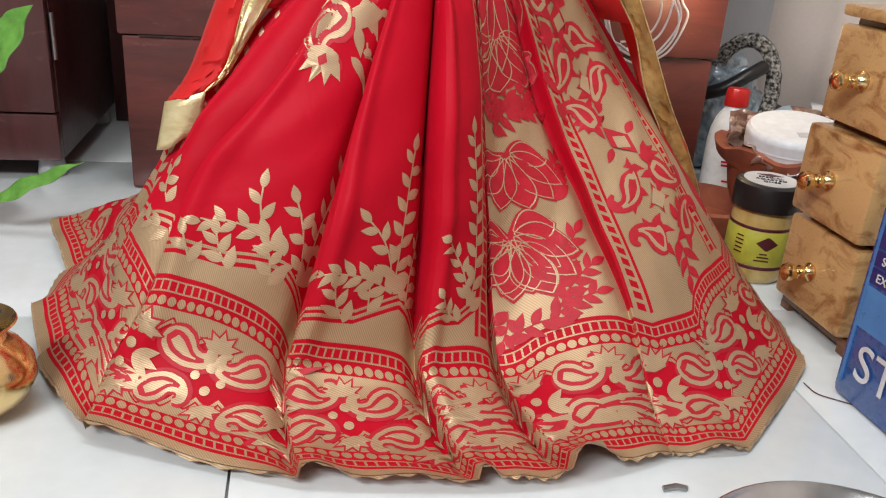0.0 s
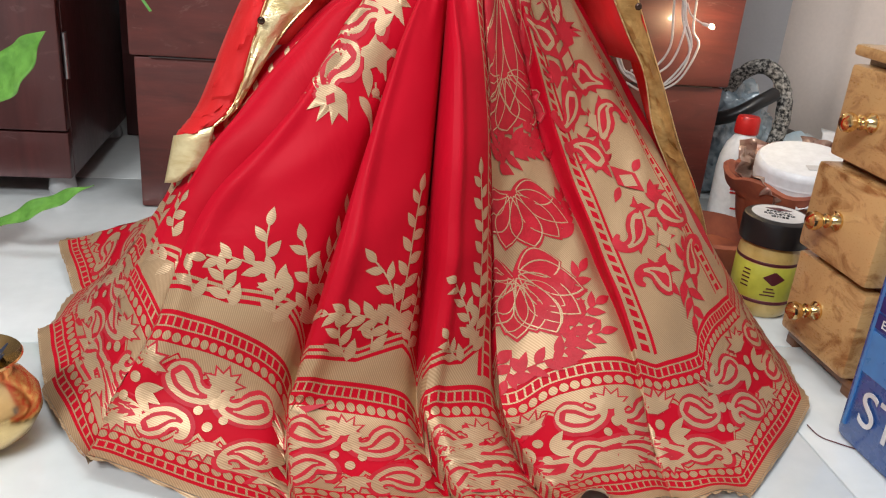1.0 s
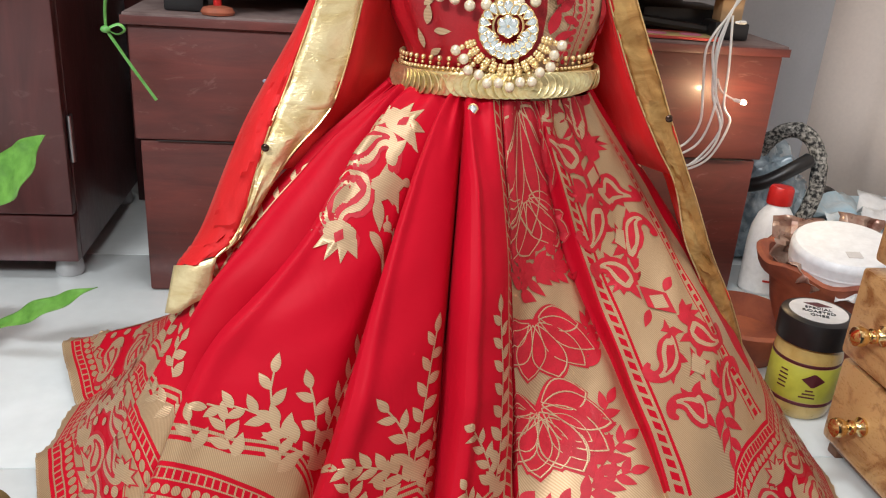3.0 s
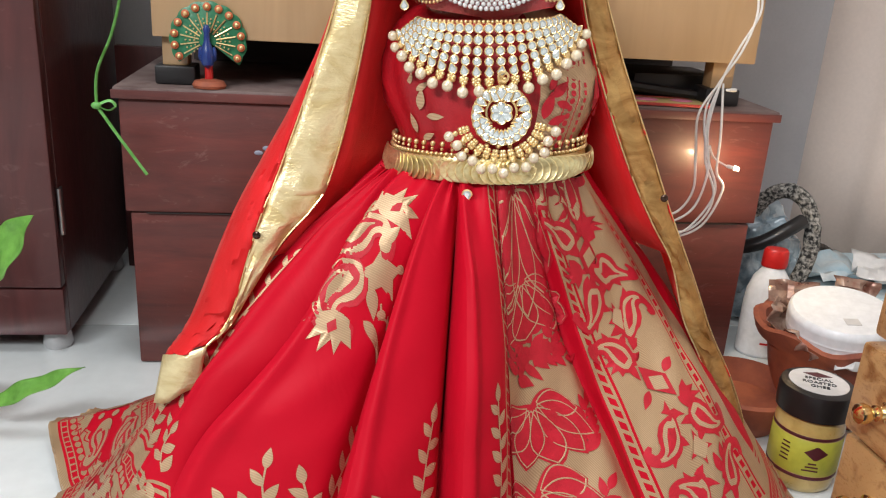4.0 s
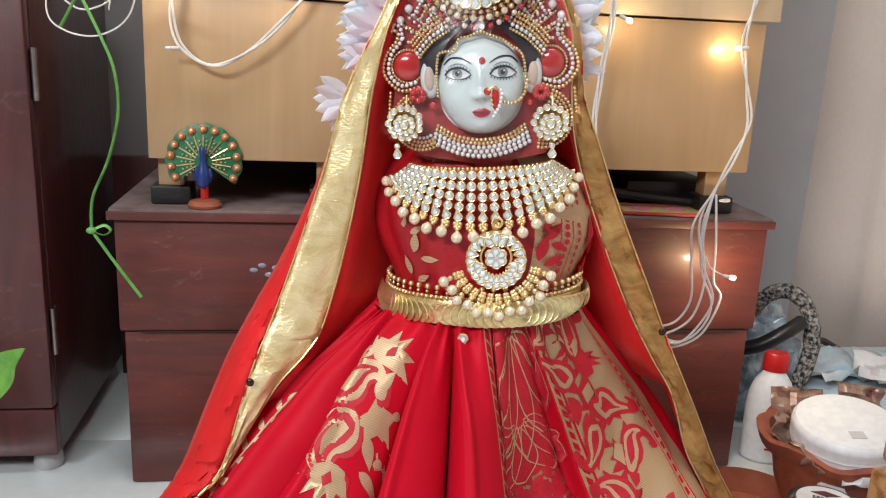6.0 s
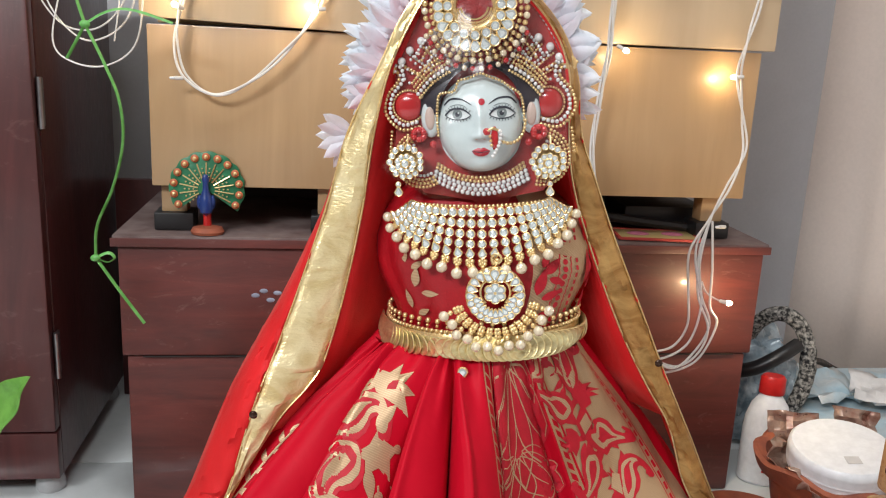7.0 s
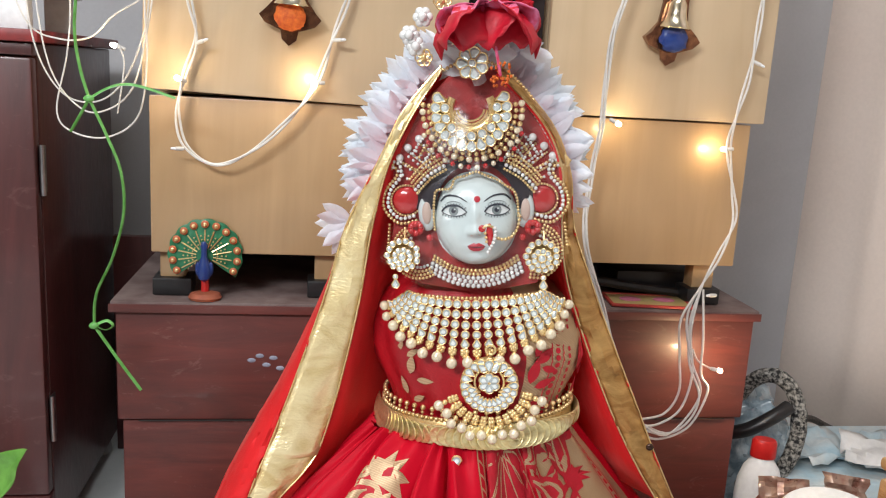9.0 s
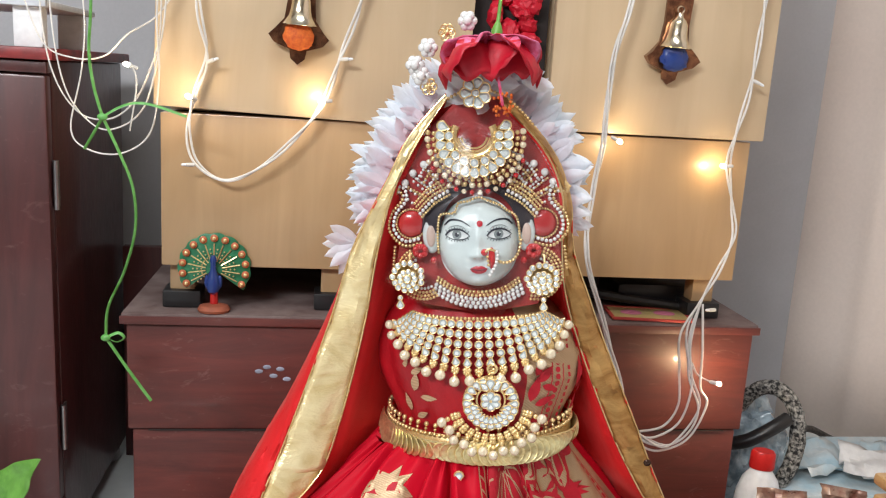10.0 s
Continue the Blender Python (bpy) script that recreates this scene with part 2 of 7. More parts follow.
# ---- building blocks ----
def finish(bm, name, mats, smooth=True):
    me = bpy.data.meshes.new(name)
    bmesh.ops.recalc_face_normals(bm, faces=bm.faces)
    bm.to_mesh(me)
    bm.free()
    for m in mats if isinstance(mats, (list, tuple)) else [mats]:
        me.materials.append(m)
    if smooth:
        me.shade_smooth()
        me.set_sharp_from_angle(angle=radians(38))
    return me


def thing(name, label, category, m=None, group="", kind=""):
    ob = new(name)
    ob.empty_display_size = .01
    if m is not None:
        ob.matrix_world = m
    return tagged(ob, label, category, group, kind)


def hung(name, me, parent, m=None, label=""):
    ob = new(name, me)
    ob.parent = parent
    if m is not None:
        ob.matrix_local = m
    return tagged(ob, label)


def part(name, bm, mats, parent, label="", m=None, smooth=True):
    return hung(name, finish(bm, name, mats, smooth), parent, m, label)


def solid(name, bm, mats, label, category, m=None, group="", kind="", smooth=True):
    ob = new(name, finish(bm, name, mats, smooth))
    if m is not None:
        ob.matrix_world = m
    return tagged(ob, label, category, group, kind)


def box(bm, x0, x1, y0, y1, z0, z1, bevel=.002, slot=0):
    r = bmesh.ops.create_cube(bm, size=1, matrix=Matrix.Translation(((x0 + x1) / 2, (y0 + y1) / 2, (z0 + z1) / 2)) @ Matrix.Diagonal((x1 - x0, y1 - y0, z1 - z0, 1)))
    vs = r["verts"]
    fs = {f for v in vs for f in v.link_faces}
    if bevel:
        es = list({e for v in vs for e in v.link_edges})
        out = bmesh.ops.bevel(bm, geom=es, offset=bevel, segments=2, affect="EDGES", profile=.6)
        fs = {f for f in fs if f.is_valid} | set(out["faces"])
    for f in fs:
        f.material_index = slot
    return bm


def boxed(*a, **k):
    return box(bmesh.new(), *a, **k)


def lathe(bm, profile, n=28, m=None, slot=0, warp=None):
    """Turn (radius, height) pairs about z."""
    rings = []
    for r, z in profile:
        if r < 1e-6:
            rings.append([bm.verts.new((0, 0, z))])
        else:
            ring = []
            for k in range(n):
                a = 2 * math.pi * k / n
                p = Vector((r * math.cos(a), r * math.sin(a), z))
                ring.append(bm.verts.new(warp(p, a) if warp else p))
            rings.append(ring)
    for a, b in zip(rings, rings[1:]):
        for k in range(n):
            q = [a[k % len(a)], a[(k + 1) % len(a)], b[(k + 1) % len(b)], b[k % len(b)]]
            q = list(dict.fromkeys(q))
            if len(q) > 2:
                bm.faces.new(q).material_index = slot
    if m is not None:
        bmesh.ops.transform(bm, matrix=m, verts=[v for r in rings for v in r])
    return bm


def glide(points, n):
    """A smooth curve through the points, n steps each."""
    p = [Vector(q) for q in points]
    out = []
    for i in range(len(p) - 1):
        a, b, c, d = p[max(i - 1, 0)], p[i], p[i + 1], p[min(i + 2, len(p) - 1)]
        for k in range(n):
            t = k / n
            out.append(.5 * (2 * b + (c - a) * t + (2 * a - 5 * b + 4 * c - d) * t * t + (3 * b - a - 3 * c + d) * t ** 3))
    out.append(p[-1])
    return out


def tube(bm, points, r, n=7, slot=0, flat=1.0):
    p = [Vector(q) for q in points]
    side = None
    rings = []
    for i, q in enumerate(p):
        d = (p[min(i + 1, len(p) - 1)] - p[max(i - 1, 0)]).normalized()
        if side is None:
            side = d.orthogonal().normalized()
        side = (side - d * side.dot(d)).normalized()
        up = d.cross(side)
        rr = r(i / (len(p) - 1)) if callable(r) else r
        rings.append([bm.verts.new(q + (side * math.cos(2 * math.pi * k / n) + up * flat * math.sin(2 * math.pi * k / n)) * rr) for k in range(n)])
    for a, b in zip(rings, rings[1:]):
        for k in range(n):
            bm.faces.new((a[k], a[(k + 1) % n], b[(k + 1) % n], b[k])).material_index = slot
    for ring in (rings[0], rings[-1]):
        bm.faces.new(ring).material_index = slot
    return bm


def ball(bm, place, r, slot=0, seg=10, rings=7, squash=(1, 1, 1)):
    m = Matrix.Translation(place) @ Matrix.Diagonal((r * squash[0], r * squash[1], r * squash[2], 1))
    vs = bmesh.ops.create_uvsphere(bm, u_segments=seg, v_segments=rings, radius=1, matrix=m)["verts"]
    for f in {f for v in vs for f in v.link_faces}:
        f.material_index = slot
    return bm


def sheet(bm, rows, slot=0):
    """A skin over rows of points of equal length."""
    vs = [[bm.verts.new(p) for p in row] for row in rows]
    for a, b in zip(vs, vs[1:]):
        for k in range(len(a) - 1):
            bm.faces.new((a[k], a[k + 1], b[k + 1], b[k])).material_index = slot
    return vs


def thicken(ob, depth, offset=0.0):
    s = ob.modifiers.new("thickness", "SOLIDIFY")
    s.thickness, s.offset = depth, offset
    return ob


def words(parent, name, text, size, m, mat, label="", depth=.0004, align="CENTER"):
    """Lettering in the built-in font, as a mesh."""
    c = bpy.data.curves.new(name, "FONT")
    c.body, c.size, c.align_x, c.align_y, c.extrude = text, size, align, "CENTER", depth
    tmp = bpy.data.objects.new(name, c)
    scene.collection.objects.link(tmp)
    me = bpy.data.meshes.new_from_object(tmp.evaluated_get(bpy.context.evaluated_depsgraph_get()))
    bpy.data.objects.remove(tmp)
    me.materials.clear()
    me.materials.append(mat)
    return hung(name, me, parent, m, label)


# ---- the room ----
def room():
    bm = boxed(-1.6, 2.2, -3.2, 1.4, -.06, -.006, bevel=0)
    floor = solid("floor", bm, M_GROUT, "glossy white tiled floor with thin grey joints", "floor", ROOM, kind="structure")
    solid("wall_back", boxed(-1.6, 1.46, .62, .74, 0, 2.7, bevel=0), M_WALL, "plain grey wall behind the chest", "wall", ROOM, kind="structure")
    # these two are never seen; their dark colour limits bounced light
    solid("wall_left", boxed(-1.6, -1.48, -3.2, .62, 0, 2.7, bevel=0), M_WALL_UNSEEN, "unseen side wall, darkened to cut bounced light", "wall", ROOM, kind="structure")
    solid("wall_front", boxed(-1.48, 2.0, -3.2, -3.08, 0, 2.7, bevel=0), M_WALL_UNSEEN, "unseen wall facing the shrine, darkened to cut bounced light", "wall", ROOM, kind="structure")
    bm = bmesh.new()
    line = glide([(1.42, .66, 0), (1.45, .585, 0), (1.50, .51, 0), (1.58, .43, 0), (1.66, .27, 0), (1.72, 0, 0), (1.74, -.6, 0), (1.74, -3.1, 0)], 5)
    rows = []
    for z in (0, .25, .5, 1, 1.8, 2.7):
        rows.append([p + Vector((.012 * math.sin(p.x * 60 + z), 0, z)) for p in line])
    sheet(bm, rows)
    ob = solid("wall_right", bm, M_WALL_LIGHT, "pinkish beige wall with a rounded corner", "wall", ROOM, kind="structure")
    thicken(ob, .1, 1.0)
    solid("ceiling", boxed(-1.6, 2.0, -3.2, .74, 2.7, 2.8, bevel=0), M_CEILING, "white painted ceiling", "ceiling", ROOM, kind="structure")
    return floor


FLOOR = room()
# ---- furniture against the wall ----
def left_cabinet():
    cab = thing("wooden_cabinet", "dark polished maroon wooden cabinet with its door shut", "cabinet", ROOM)
    part("body", boxed(-.74, -.108, .052, .46, .034, .788, .003), M_CABINET, cab)
    part("top_board", boxed(-.76, -.096, .02, .48, .789, .806, .004), M_RED_EDGE, cab, "thin top board with a red edge")
    part("rail", boxed(-.74, -.108, .030, .051, .036, .113, .003), M_CABINET, cab)
    door = part("door", boxed(-.738, -.109, .028, .051, .116, .768, .004), M_CABINET, cab)
    part("top_rail", boxed(-.74, -.108, .030, .051, .771, .787, .002), M_CABINET, cab)
    for z in (.236, .612):
        bm = bmesh.new()
        lathe(bm, [(0, -.036), (.0042, -.036), (.0042, .036), (0, .036)], 12, Matrix.Translation((-.103, .040, z)))
        box(bm, -.1075, -.1045, .040, .062, z - .034, z + .034, .0006)
        for k in (-.02, .02):
            ball(bm, (-.104, .053, z + k), .0028, 0, 8, 5)
        part("hinge", bm, M_STEEL, door)
    for x in (-.70, -.135):
        for y in (.07, .42):
            bm = lathe(bmesh.new(), [(0, 0), (.020, 0), (.023, .006), (.019, .033), (0, .034)], 16, Matrix.Translation((x, y, 0)))
            part("foot", bm, M_GREY_PLASTIC, cab, "grey plastic foot")


def chest():
    c = thing("wooden_chest", "dark maroon wooden chest of two stacked board boxes, dusty on top", "chest", ROOM)
    part("lower_box", boxed(.006, .978, .004, .46, .002, .2485, .004), M_DARKWOOD, c)
    part("upper_box", boxed(.0, .985, .0, .46, .2505, .418, .004), M_DARKWOOD, c)
    part("lid", boxed(-.006, .990, -.006, .468, .4185, .435, .004), M_DUSTY, c, "dusty lid board")
    part("lid_edge", boxed(-.0075, .9915, -.0085, -.0065, .4185, .431, .0006), M_DARKWOOD, c)
    bm = bmesh.new()
    for x, z in ((.193, .345), (.215, .338), (.225, .349), (.205, .352), (.235, .333)):
        ball(bm, (x, -.0005, z), .0045, 0, 8, 5, (1.4, .25, .8))
    part("chipped_paint", bm, M_CHIP, c, "pale bluish paint chips")
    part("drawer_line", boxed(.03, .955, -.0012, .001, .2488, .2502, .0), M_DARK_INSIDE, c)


def shrine():
    s = thing("wooden_shrine", "pale oak laminate shrine cabinet on black feet", "cabinet", ROOM)
    part("base_box", boxed(.048, .945, .017, .44, .503, .727, .002), M_PLY, s)
    part("body", boxed(.055, .940, .06, .44, .729, 1.45, .002), M_PLY_B, s)
    part("left_panel", boxed(.0, .446, .0, .016, .0, .62, .0025), M_PLY_B, s, "slightly sagging door panel", pose(.040, .008, .736, 0, 1.6, 0))
    part("right_panel", boxed(.612, .962, .010, .026, .730, 1.36, .0025), M_PLY_B, s)
    # the shade inside the opening, put in as a near-black sheet
    part("recess", boxed(.488, .610, .045, .058, .735, 1.40, .001), M_DARK_INSIDE, s, "near-black sheet for the shade in the opening between the panels")
    for x in (.075, .30, .60, .905):
        for y in (.045, .40):
            part("foot", boxed(x - .028, x + .028, y - .02, y + .03, .436, .462, .003), M_BLACK, s, "black rubber foot")
            part("leg", boxed(x - .018, x + .018, y - .01, y + .022, .462, .5025, .002), M_PLY, s)
    # a dark sheet added for the shade beneath the shrine
    part("underside_shade_sheet", boxed(.06, .93, .30, .32, .437, .5025, .001), M_DARK_INSIDE, s)


M_RED_EDGE = paint("red_painted_edge", (.30, .03, .03), .45, 0, (.12, .02, .02), 20)
M_GREY_PLASTIC = paint("grey_plastic", (.50, .51, .52), .4)
M_CHIP = paint("pale_blue_chip", (.35, .37, .46), .6)
left_cabinet()
# added board that stands in for the shade in the gap
solid("gap_shade_board", boxed(-.104, -.008, .43, .45, .001, .44, .002), M_CABINET, "dark board added to darken the gap between cabinet and chest", "board", ROOM)
chest()
shrine()


def floor_tiles():
    me = finish(boxed(.0012, .5988, .0012, .5988, -.006, 0, .0008), "floor_tile", M_TILE)
    for i in range(-3, 4):
        for j in range(-5, 3):
            hung("floor_tile", me, FLOOR, Matrix.Translation((.22 + .6 * i, -.451 + .6 * j, 0)))


floor_tiles()

# ---- the saree skirt as a surface: columns run round the hem, rows run from waist to hem ----
SKIRT_COLS = []


def fold(waist, thigh, knee, shin, floor_break, hem):
    """One fold line of the skirt, from waist to hem."""
    SKIRT_COLS.append((waist, thigh, knee, shin, floor_break, hem))


# behind the body, the tail that trails on the floor, and the hollow beside it
fold((-.035, 1.06, .44), (-.15, 1.13, .29), (-.25, 1.17, .17), (-.34, 1.18, .08), (-.41, 1.18, .03), (-.47, 1.17, .006))
fold((-.058, 1.01, .44), (-.175, 1.00, .30), (-.262, 1.02, .185), (-.345, 1.06, .105), (-.420, 1.085, .066), (-.500, 1.098, .030))
fold((-.062, .98, .44), (-.175, .95, .31), (-.255, .95, .195), (-.325, .97, .11), (-.385, .99, .045), (-.434, .995, .003))
# pleats, each lying over the one to its left
fold((-.062, .956, .44), (-.171, .921, .323), (-.250, .898, .208), (-.311, .898, .113), (-.369, .905, .048), (-.424, .894, .003))
fold((-.053, .954, .44), (-.147, .901, .323), (-.211, .850, .212), (-.268, .836, .119), (-.314, .822, .044), (-.364, .788, .003))
fold((-.041, .946, .44), (-.111, .866, .305), (-.193, .822, .202), (-.237, .777, .091), (-.267, .736, .024), (-.264, .668, .003))
fold((-.001, .927, .44), (-.043, .850, .291), (-.074, .795, .161), (-.102, .773, .038), (-.088, .695, .006), (-.062, .625, .003))
fold((.014, .924, .44), (.018, .854, .287), (.021, .822, .150), (.025, .780, .034), (.056, .707, .006), (.090, .640, .003))
fold((.049, .924, .44), (.072, .890, .278), (.091, .856, .138), (.108, .802, .036), (.139, .726, .008), (.173, .660, .003))
# the loose end, laid over the front
fold((.079, .936, .44), (.131, .950, .295), (.193, .904, .181), (.239, .836, .098), (.262, .783, .029), (.274, .714, .004))
fold((.107, .960, .44), (.181, .990, .305), (.250, .918, .193), (.316, .864, .080), (.344, .807, .021), (.352, .734, .003))
fold((.131, .991, .44), (.216, 1.029, .322), (.291, .967, .217), (.359, .945, .121), (.416, .931, .054), (.462, .900, .004))
fold((.132, 1.02, .44), (.235, 1.08, .315), (.315, 1.07, .205), (.385, 1.07, .11), (.435, 1.06, .045), (.472, 1.03, .003))
fold((.120, 1.06, .44), (.210, 1.13, .30), (.290, 1.16, .19), (.355, 1.18, .10), (.405, 1.18, .04), (.440, 1.18, .002))
PLEATS = [2, 3, 4, 5, 6, 7, 8, 9]
HIDDEN = .034  # cloth folded away under each pleat
NS, NW = 600, 190


def skirt_base(c, w):
    """Points at column numbers c and heights w (0 waist, 1 hem)."""
    k = np.array(SKIRT_COLS)
    n = len(k)
    i = np.clip(np.floor(c).astype(int), 0, n - 2)
    f = (c - i)[:, None, None]
    p0, p1, p2, p3 = k[np.maximum(i - 1, 0)], k[i], k[i + 1], k[np.minimum(i + 2, n - 1)]
    q = .5 * (2 * p1 + (p2 - p0) * f + (2 * p0 - 5 * p1 + 4 * p2 - p3) * f ** 2 + (3 * p1 - p0 - 3 * p2 + p3) * f ** 3)
    stiff = np.array([.3, .55, .65, .75, .8, .8])[None, :, None]
    q = (1 - stiff) * q + stiff * (p1 + (p2 - p1) * f)
    t = np.interp(w, [0, .28, .52, .73, .87, 1.0], [0, 1, 2, 3, 4, 5])
    j = np.clip(np.floor(t).astype(int), 0, 4)
    g = (t - j)[None, :, None]
    a0, a1, a2, a3 = q[:, np.maximum(j - 1, 0)], q[:, j], q[:, j + 1], q[:, np.minimum(j + 2, 5)]
    return .5 * (2 * a1 + (a2 - a0) * g + (2 * a0 - 5 * a1 + 4 * a2 - a3) * g ** 2 + (3 * a1 - a0 - 3 * a2 + a3) * g ** 3)


def grid_normals(p):
    a, b = np.gradient(p, axis=0), np.gradient(p, axis=1)
    n = np.cross(b, a)
    return n / np.maximum(np.linalg.norm(n, axis=2, keepdims=True), 1e-9)


def skirt_grid():
    c = np.linspace(0, len(SKIRT_COLS) - 1, NS)
    # crowd the columns at the folds, so that each pleat breaks sharply
    c = np.sort(np.concatenate([c, *[e + np.array((-.012, -.006, .0, .006, .012, .020)) for e in PLEATS]]))
    w = np.linspace(0, 1, NW)
    p = skirt_base(c, w)
    n = grid_normals(p)
    d = np.zeros((len(c), NW))
    high = np.interp(w, [0, .06, .15, .45, .73, .87, 1], [.002, .013, .025, .032, .027, .016, .008])
    for e in PLEATS:
        f = c - e
        up = np.clip((f + .008) / .014, 0, 1)
        fall = (1 - np.clip(f, 0, 1)) if e == 9 else 1 - np.clip(f, 0, 1) ** 2.8
        tooth = np.where((f >= -.008) & (f < 1), up * fall, 0)
        size = {8: np.interp(w, [0, .6, .75, .87, 1], [0, 0, .5, 1.2, 1.6]), 9: np.interp(w, [0, .2, .62, .74, 1], [.15, .28, .28, .05, 0]), 2: .25, 3: .3, 4: .8}.get(e, 1.15)
        d += tooth[:, None] * (high * size)
        # the hollow under the next fold
        d -= (np.exp(-((f + .004) / .07) ** 2) * (f < -.006))[:, None] * high * (.2 if e == 9 else .45)
        # the rounded lip of the fold
        d += (np.exp(-((f - .10) / .09) ** 2) * (f > -.008))[:, None] * high * .22 * (0 if e > 7 else .4 if e < 5 else 1)
    # the flowered breadth sinks in behind the loose end
    f = np.clip(c - 8, 0, 1)
    d -= np.where((f > 0) & (c < 8.994), f ** .8, 0)[:, None] * np.interp(w, [0, .1, .3, .55, .72, .8], [0, .006, .012, .011, .004, 0])
    cc, ww = np.meshgrid(c, w, indexing="ij")
    soft = np.sin(cc * 7.1 + 1.2 + ww * 2) * .5 + np.sin(cc * 4.3 + 2.6 * ww) * .5
    d += soft * .0026 * np.interp(ww, [0, .15, .8, 1], [1, .9, .7, .2])
    # slanting creases over the thighs, and the gathers at the waist
    crease = np.sin(ww * 34 + cc * 5.1 + 2 * np.sin(cc * 2.2)) * np.sin(cc * 3.2 + ww * 9)
    d += .0016 * crease * np.interp(ww, [0, .25, .4, .6, .75], [0, .6, 1, 1, .1])
    d += .0030 * np.clip(1 - ww / .16, 0, 1) * np.sin(cc * 12.5)
    p = p + n * d[:, :, None]
    wave = .5 + .5 * np.sin(cc * 6.28 + .8) * np.cos(cc * 2.3)
    p[:, :, 2] += .012 * wave * np.clip((ww - .88) / .12, 0, 1) ** 2
    # the hem curls up where two pleats end
    for e, r, h in ((6.1, .16, .010), (7.06, .14, .016), (8.12, .22, .018), (4.9, .2, .006)):
        p[:, :, 2] += h * np.exp(-((cc - e) / r) ** 2) * np.clip((ww - .92) / .08, 0, 1) ** 1.5
    p[:, :, 2] = np.maximum(p[:, :, 2], .0015)
    return c, w, p


SC, SW, SP = skirt_grid()
NS = len(SC)
SN = grid_normals(SP)
hem_row = int(NW * .84)
SU = np.concatenate([[0], np.cumsum(np.linalg.norm(np.diff(skirt_base(SC, SW)[:, hem_row], axis=0), axis=1))])
for fold_line in PLEATS:
    SU = SU + HIDDEN * np.clip((SC - fold_line + .010) / .012, 0, 1)
SV = np.concatenate([np.cumsum(np.linalg.norm(np.diff(SP, axis=1), axis=2)[:, ::-1], axis=1)[:, ::-1], np.zeros((NS, 1))], axis=1)
# each pleat shows the border at a slightly different height
SHIFT = np.interp(SC, [2.9, 3.2, 4.4, 5.14, 5.98, 6.0, 6.98, 7.0, 7.98, 8.05, 9.25, 10.16, 11], [-.02, -.024, 0, -.004, -.017, .007, -.002, .012, -.005, -.003, .018, -.008, .009])
SV = SV + SHIFT[:, None] * np.clip(SV / .15, 0, 1)


def cloth(u, v, lift=0.0):
    """The place of the cloth point u metres along the hem and v metres above it, lifted off the surface."""
    fi = float(np.interp(u, SU, np.arange(NS)))
    i = min(int(fi), NS - 2)
    f = fi - i
    row = SV[i] * (1 - f) + SV[i + 1] * f
    fj = float(np.interp(-v, -row, np.arange(NW)))
    j = min(int(fj), NW - 2)
    g = fj - j
    out = []
    for a in (SP, SN):
        out.append((a[i, j] * (1 - f) + a[i + 1, j] * f) * (1 - g) + (a[i, j + 1] * (1 - f) + a[i + 1, j + 1] * f) * g)
    return out[0] + out[1] * lift


def cloth_frame(u, v):
    """How cloth metres u and v answer to true metres across and along the fold at a place."""
    key = (round(u, 3), round(v, 3))
    if key not in FRAMES:
        gap = .004
        tu, tv = (cloth(u + gap, v) - cloth(u - gap, v)) / (2 * gap), (cloth(u, v + gap) - cloth(u, v - gap)) / (2 * gap)
        long = max(np.linalg.norm(tv), .3)
        up = tv / long
        along = float(np.dot(tu, up))
        FRAMES[key] = max(float(np.linalg.norm(tu - up * along)), .3), max(-.8, min(.8, along)), long
    return FRAMES[key]


FRAMES = {}


def hem_at(col):
    return float(np.interp(col, SC, SU))


# ---- the saree ----
U = [hem_at(k) for k in range(len(SKIRT_COLS))]


def on_cloth(u, v, turn, flip, x, y):
    """Cloth coordinates of a place x, y true metres off (u, v) in a motif's own turned frame."""
    ca, sa = math.cos(radians(turn)), math.sin(radians(turn))
    wide, slant, long = cloth_frame(u, v)
    x = -x if flip else x
    a = (x * ca - y * sa) / wide
    return u + a, v + (x * sa + y * ca - a * slant) / long


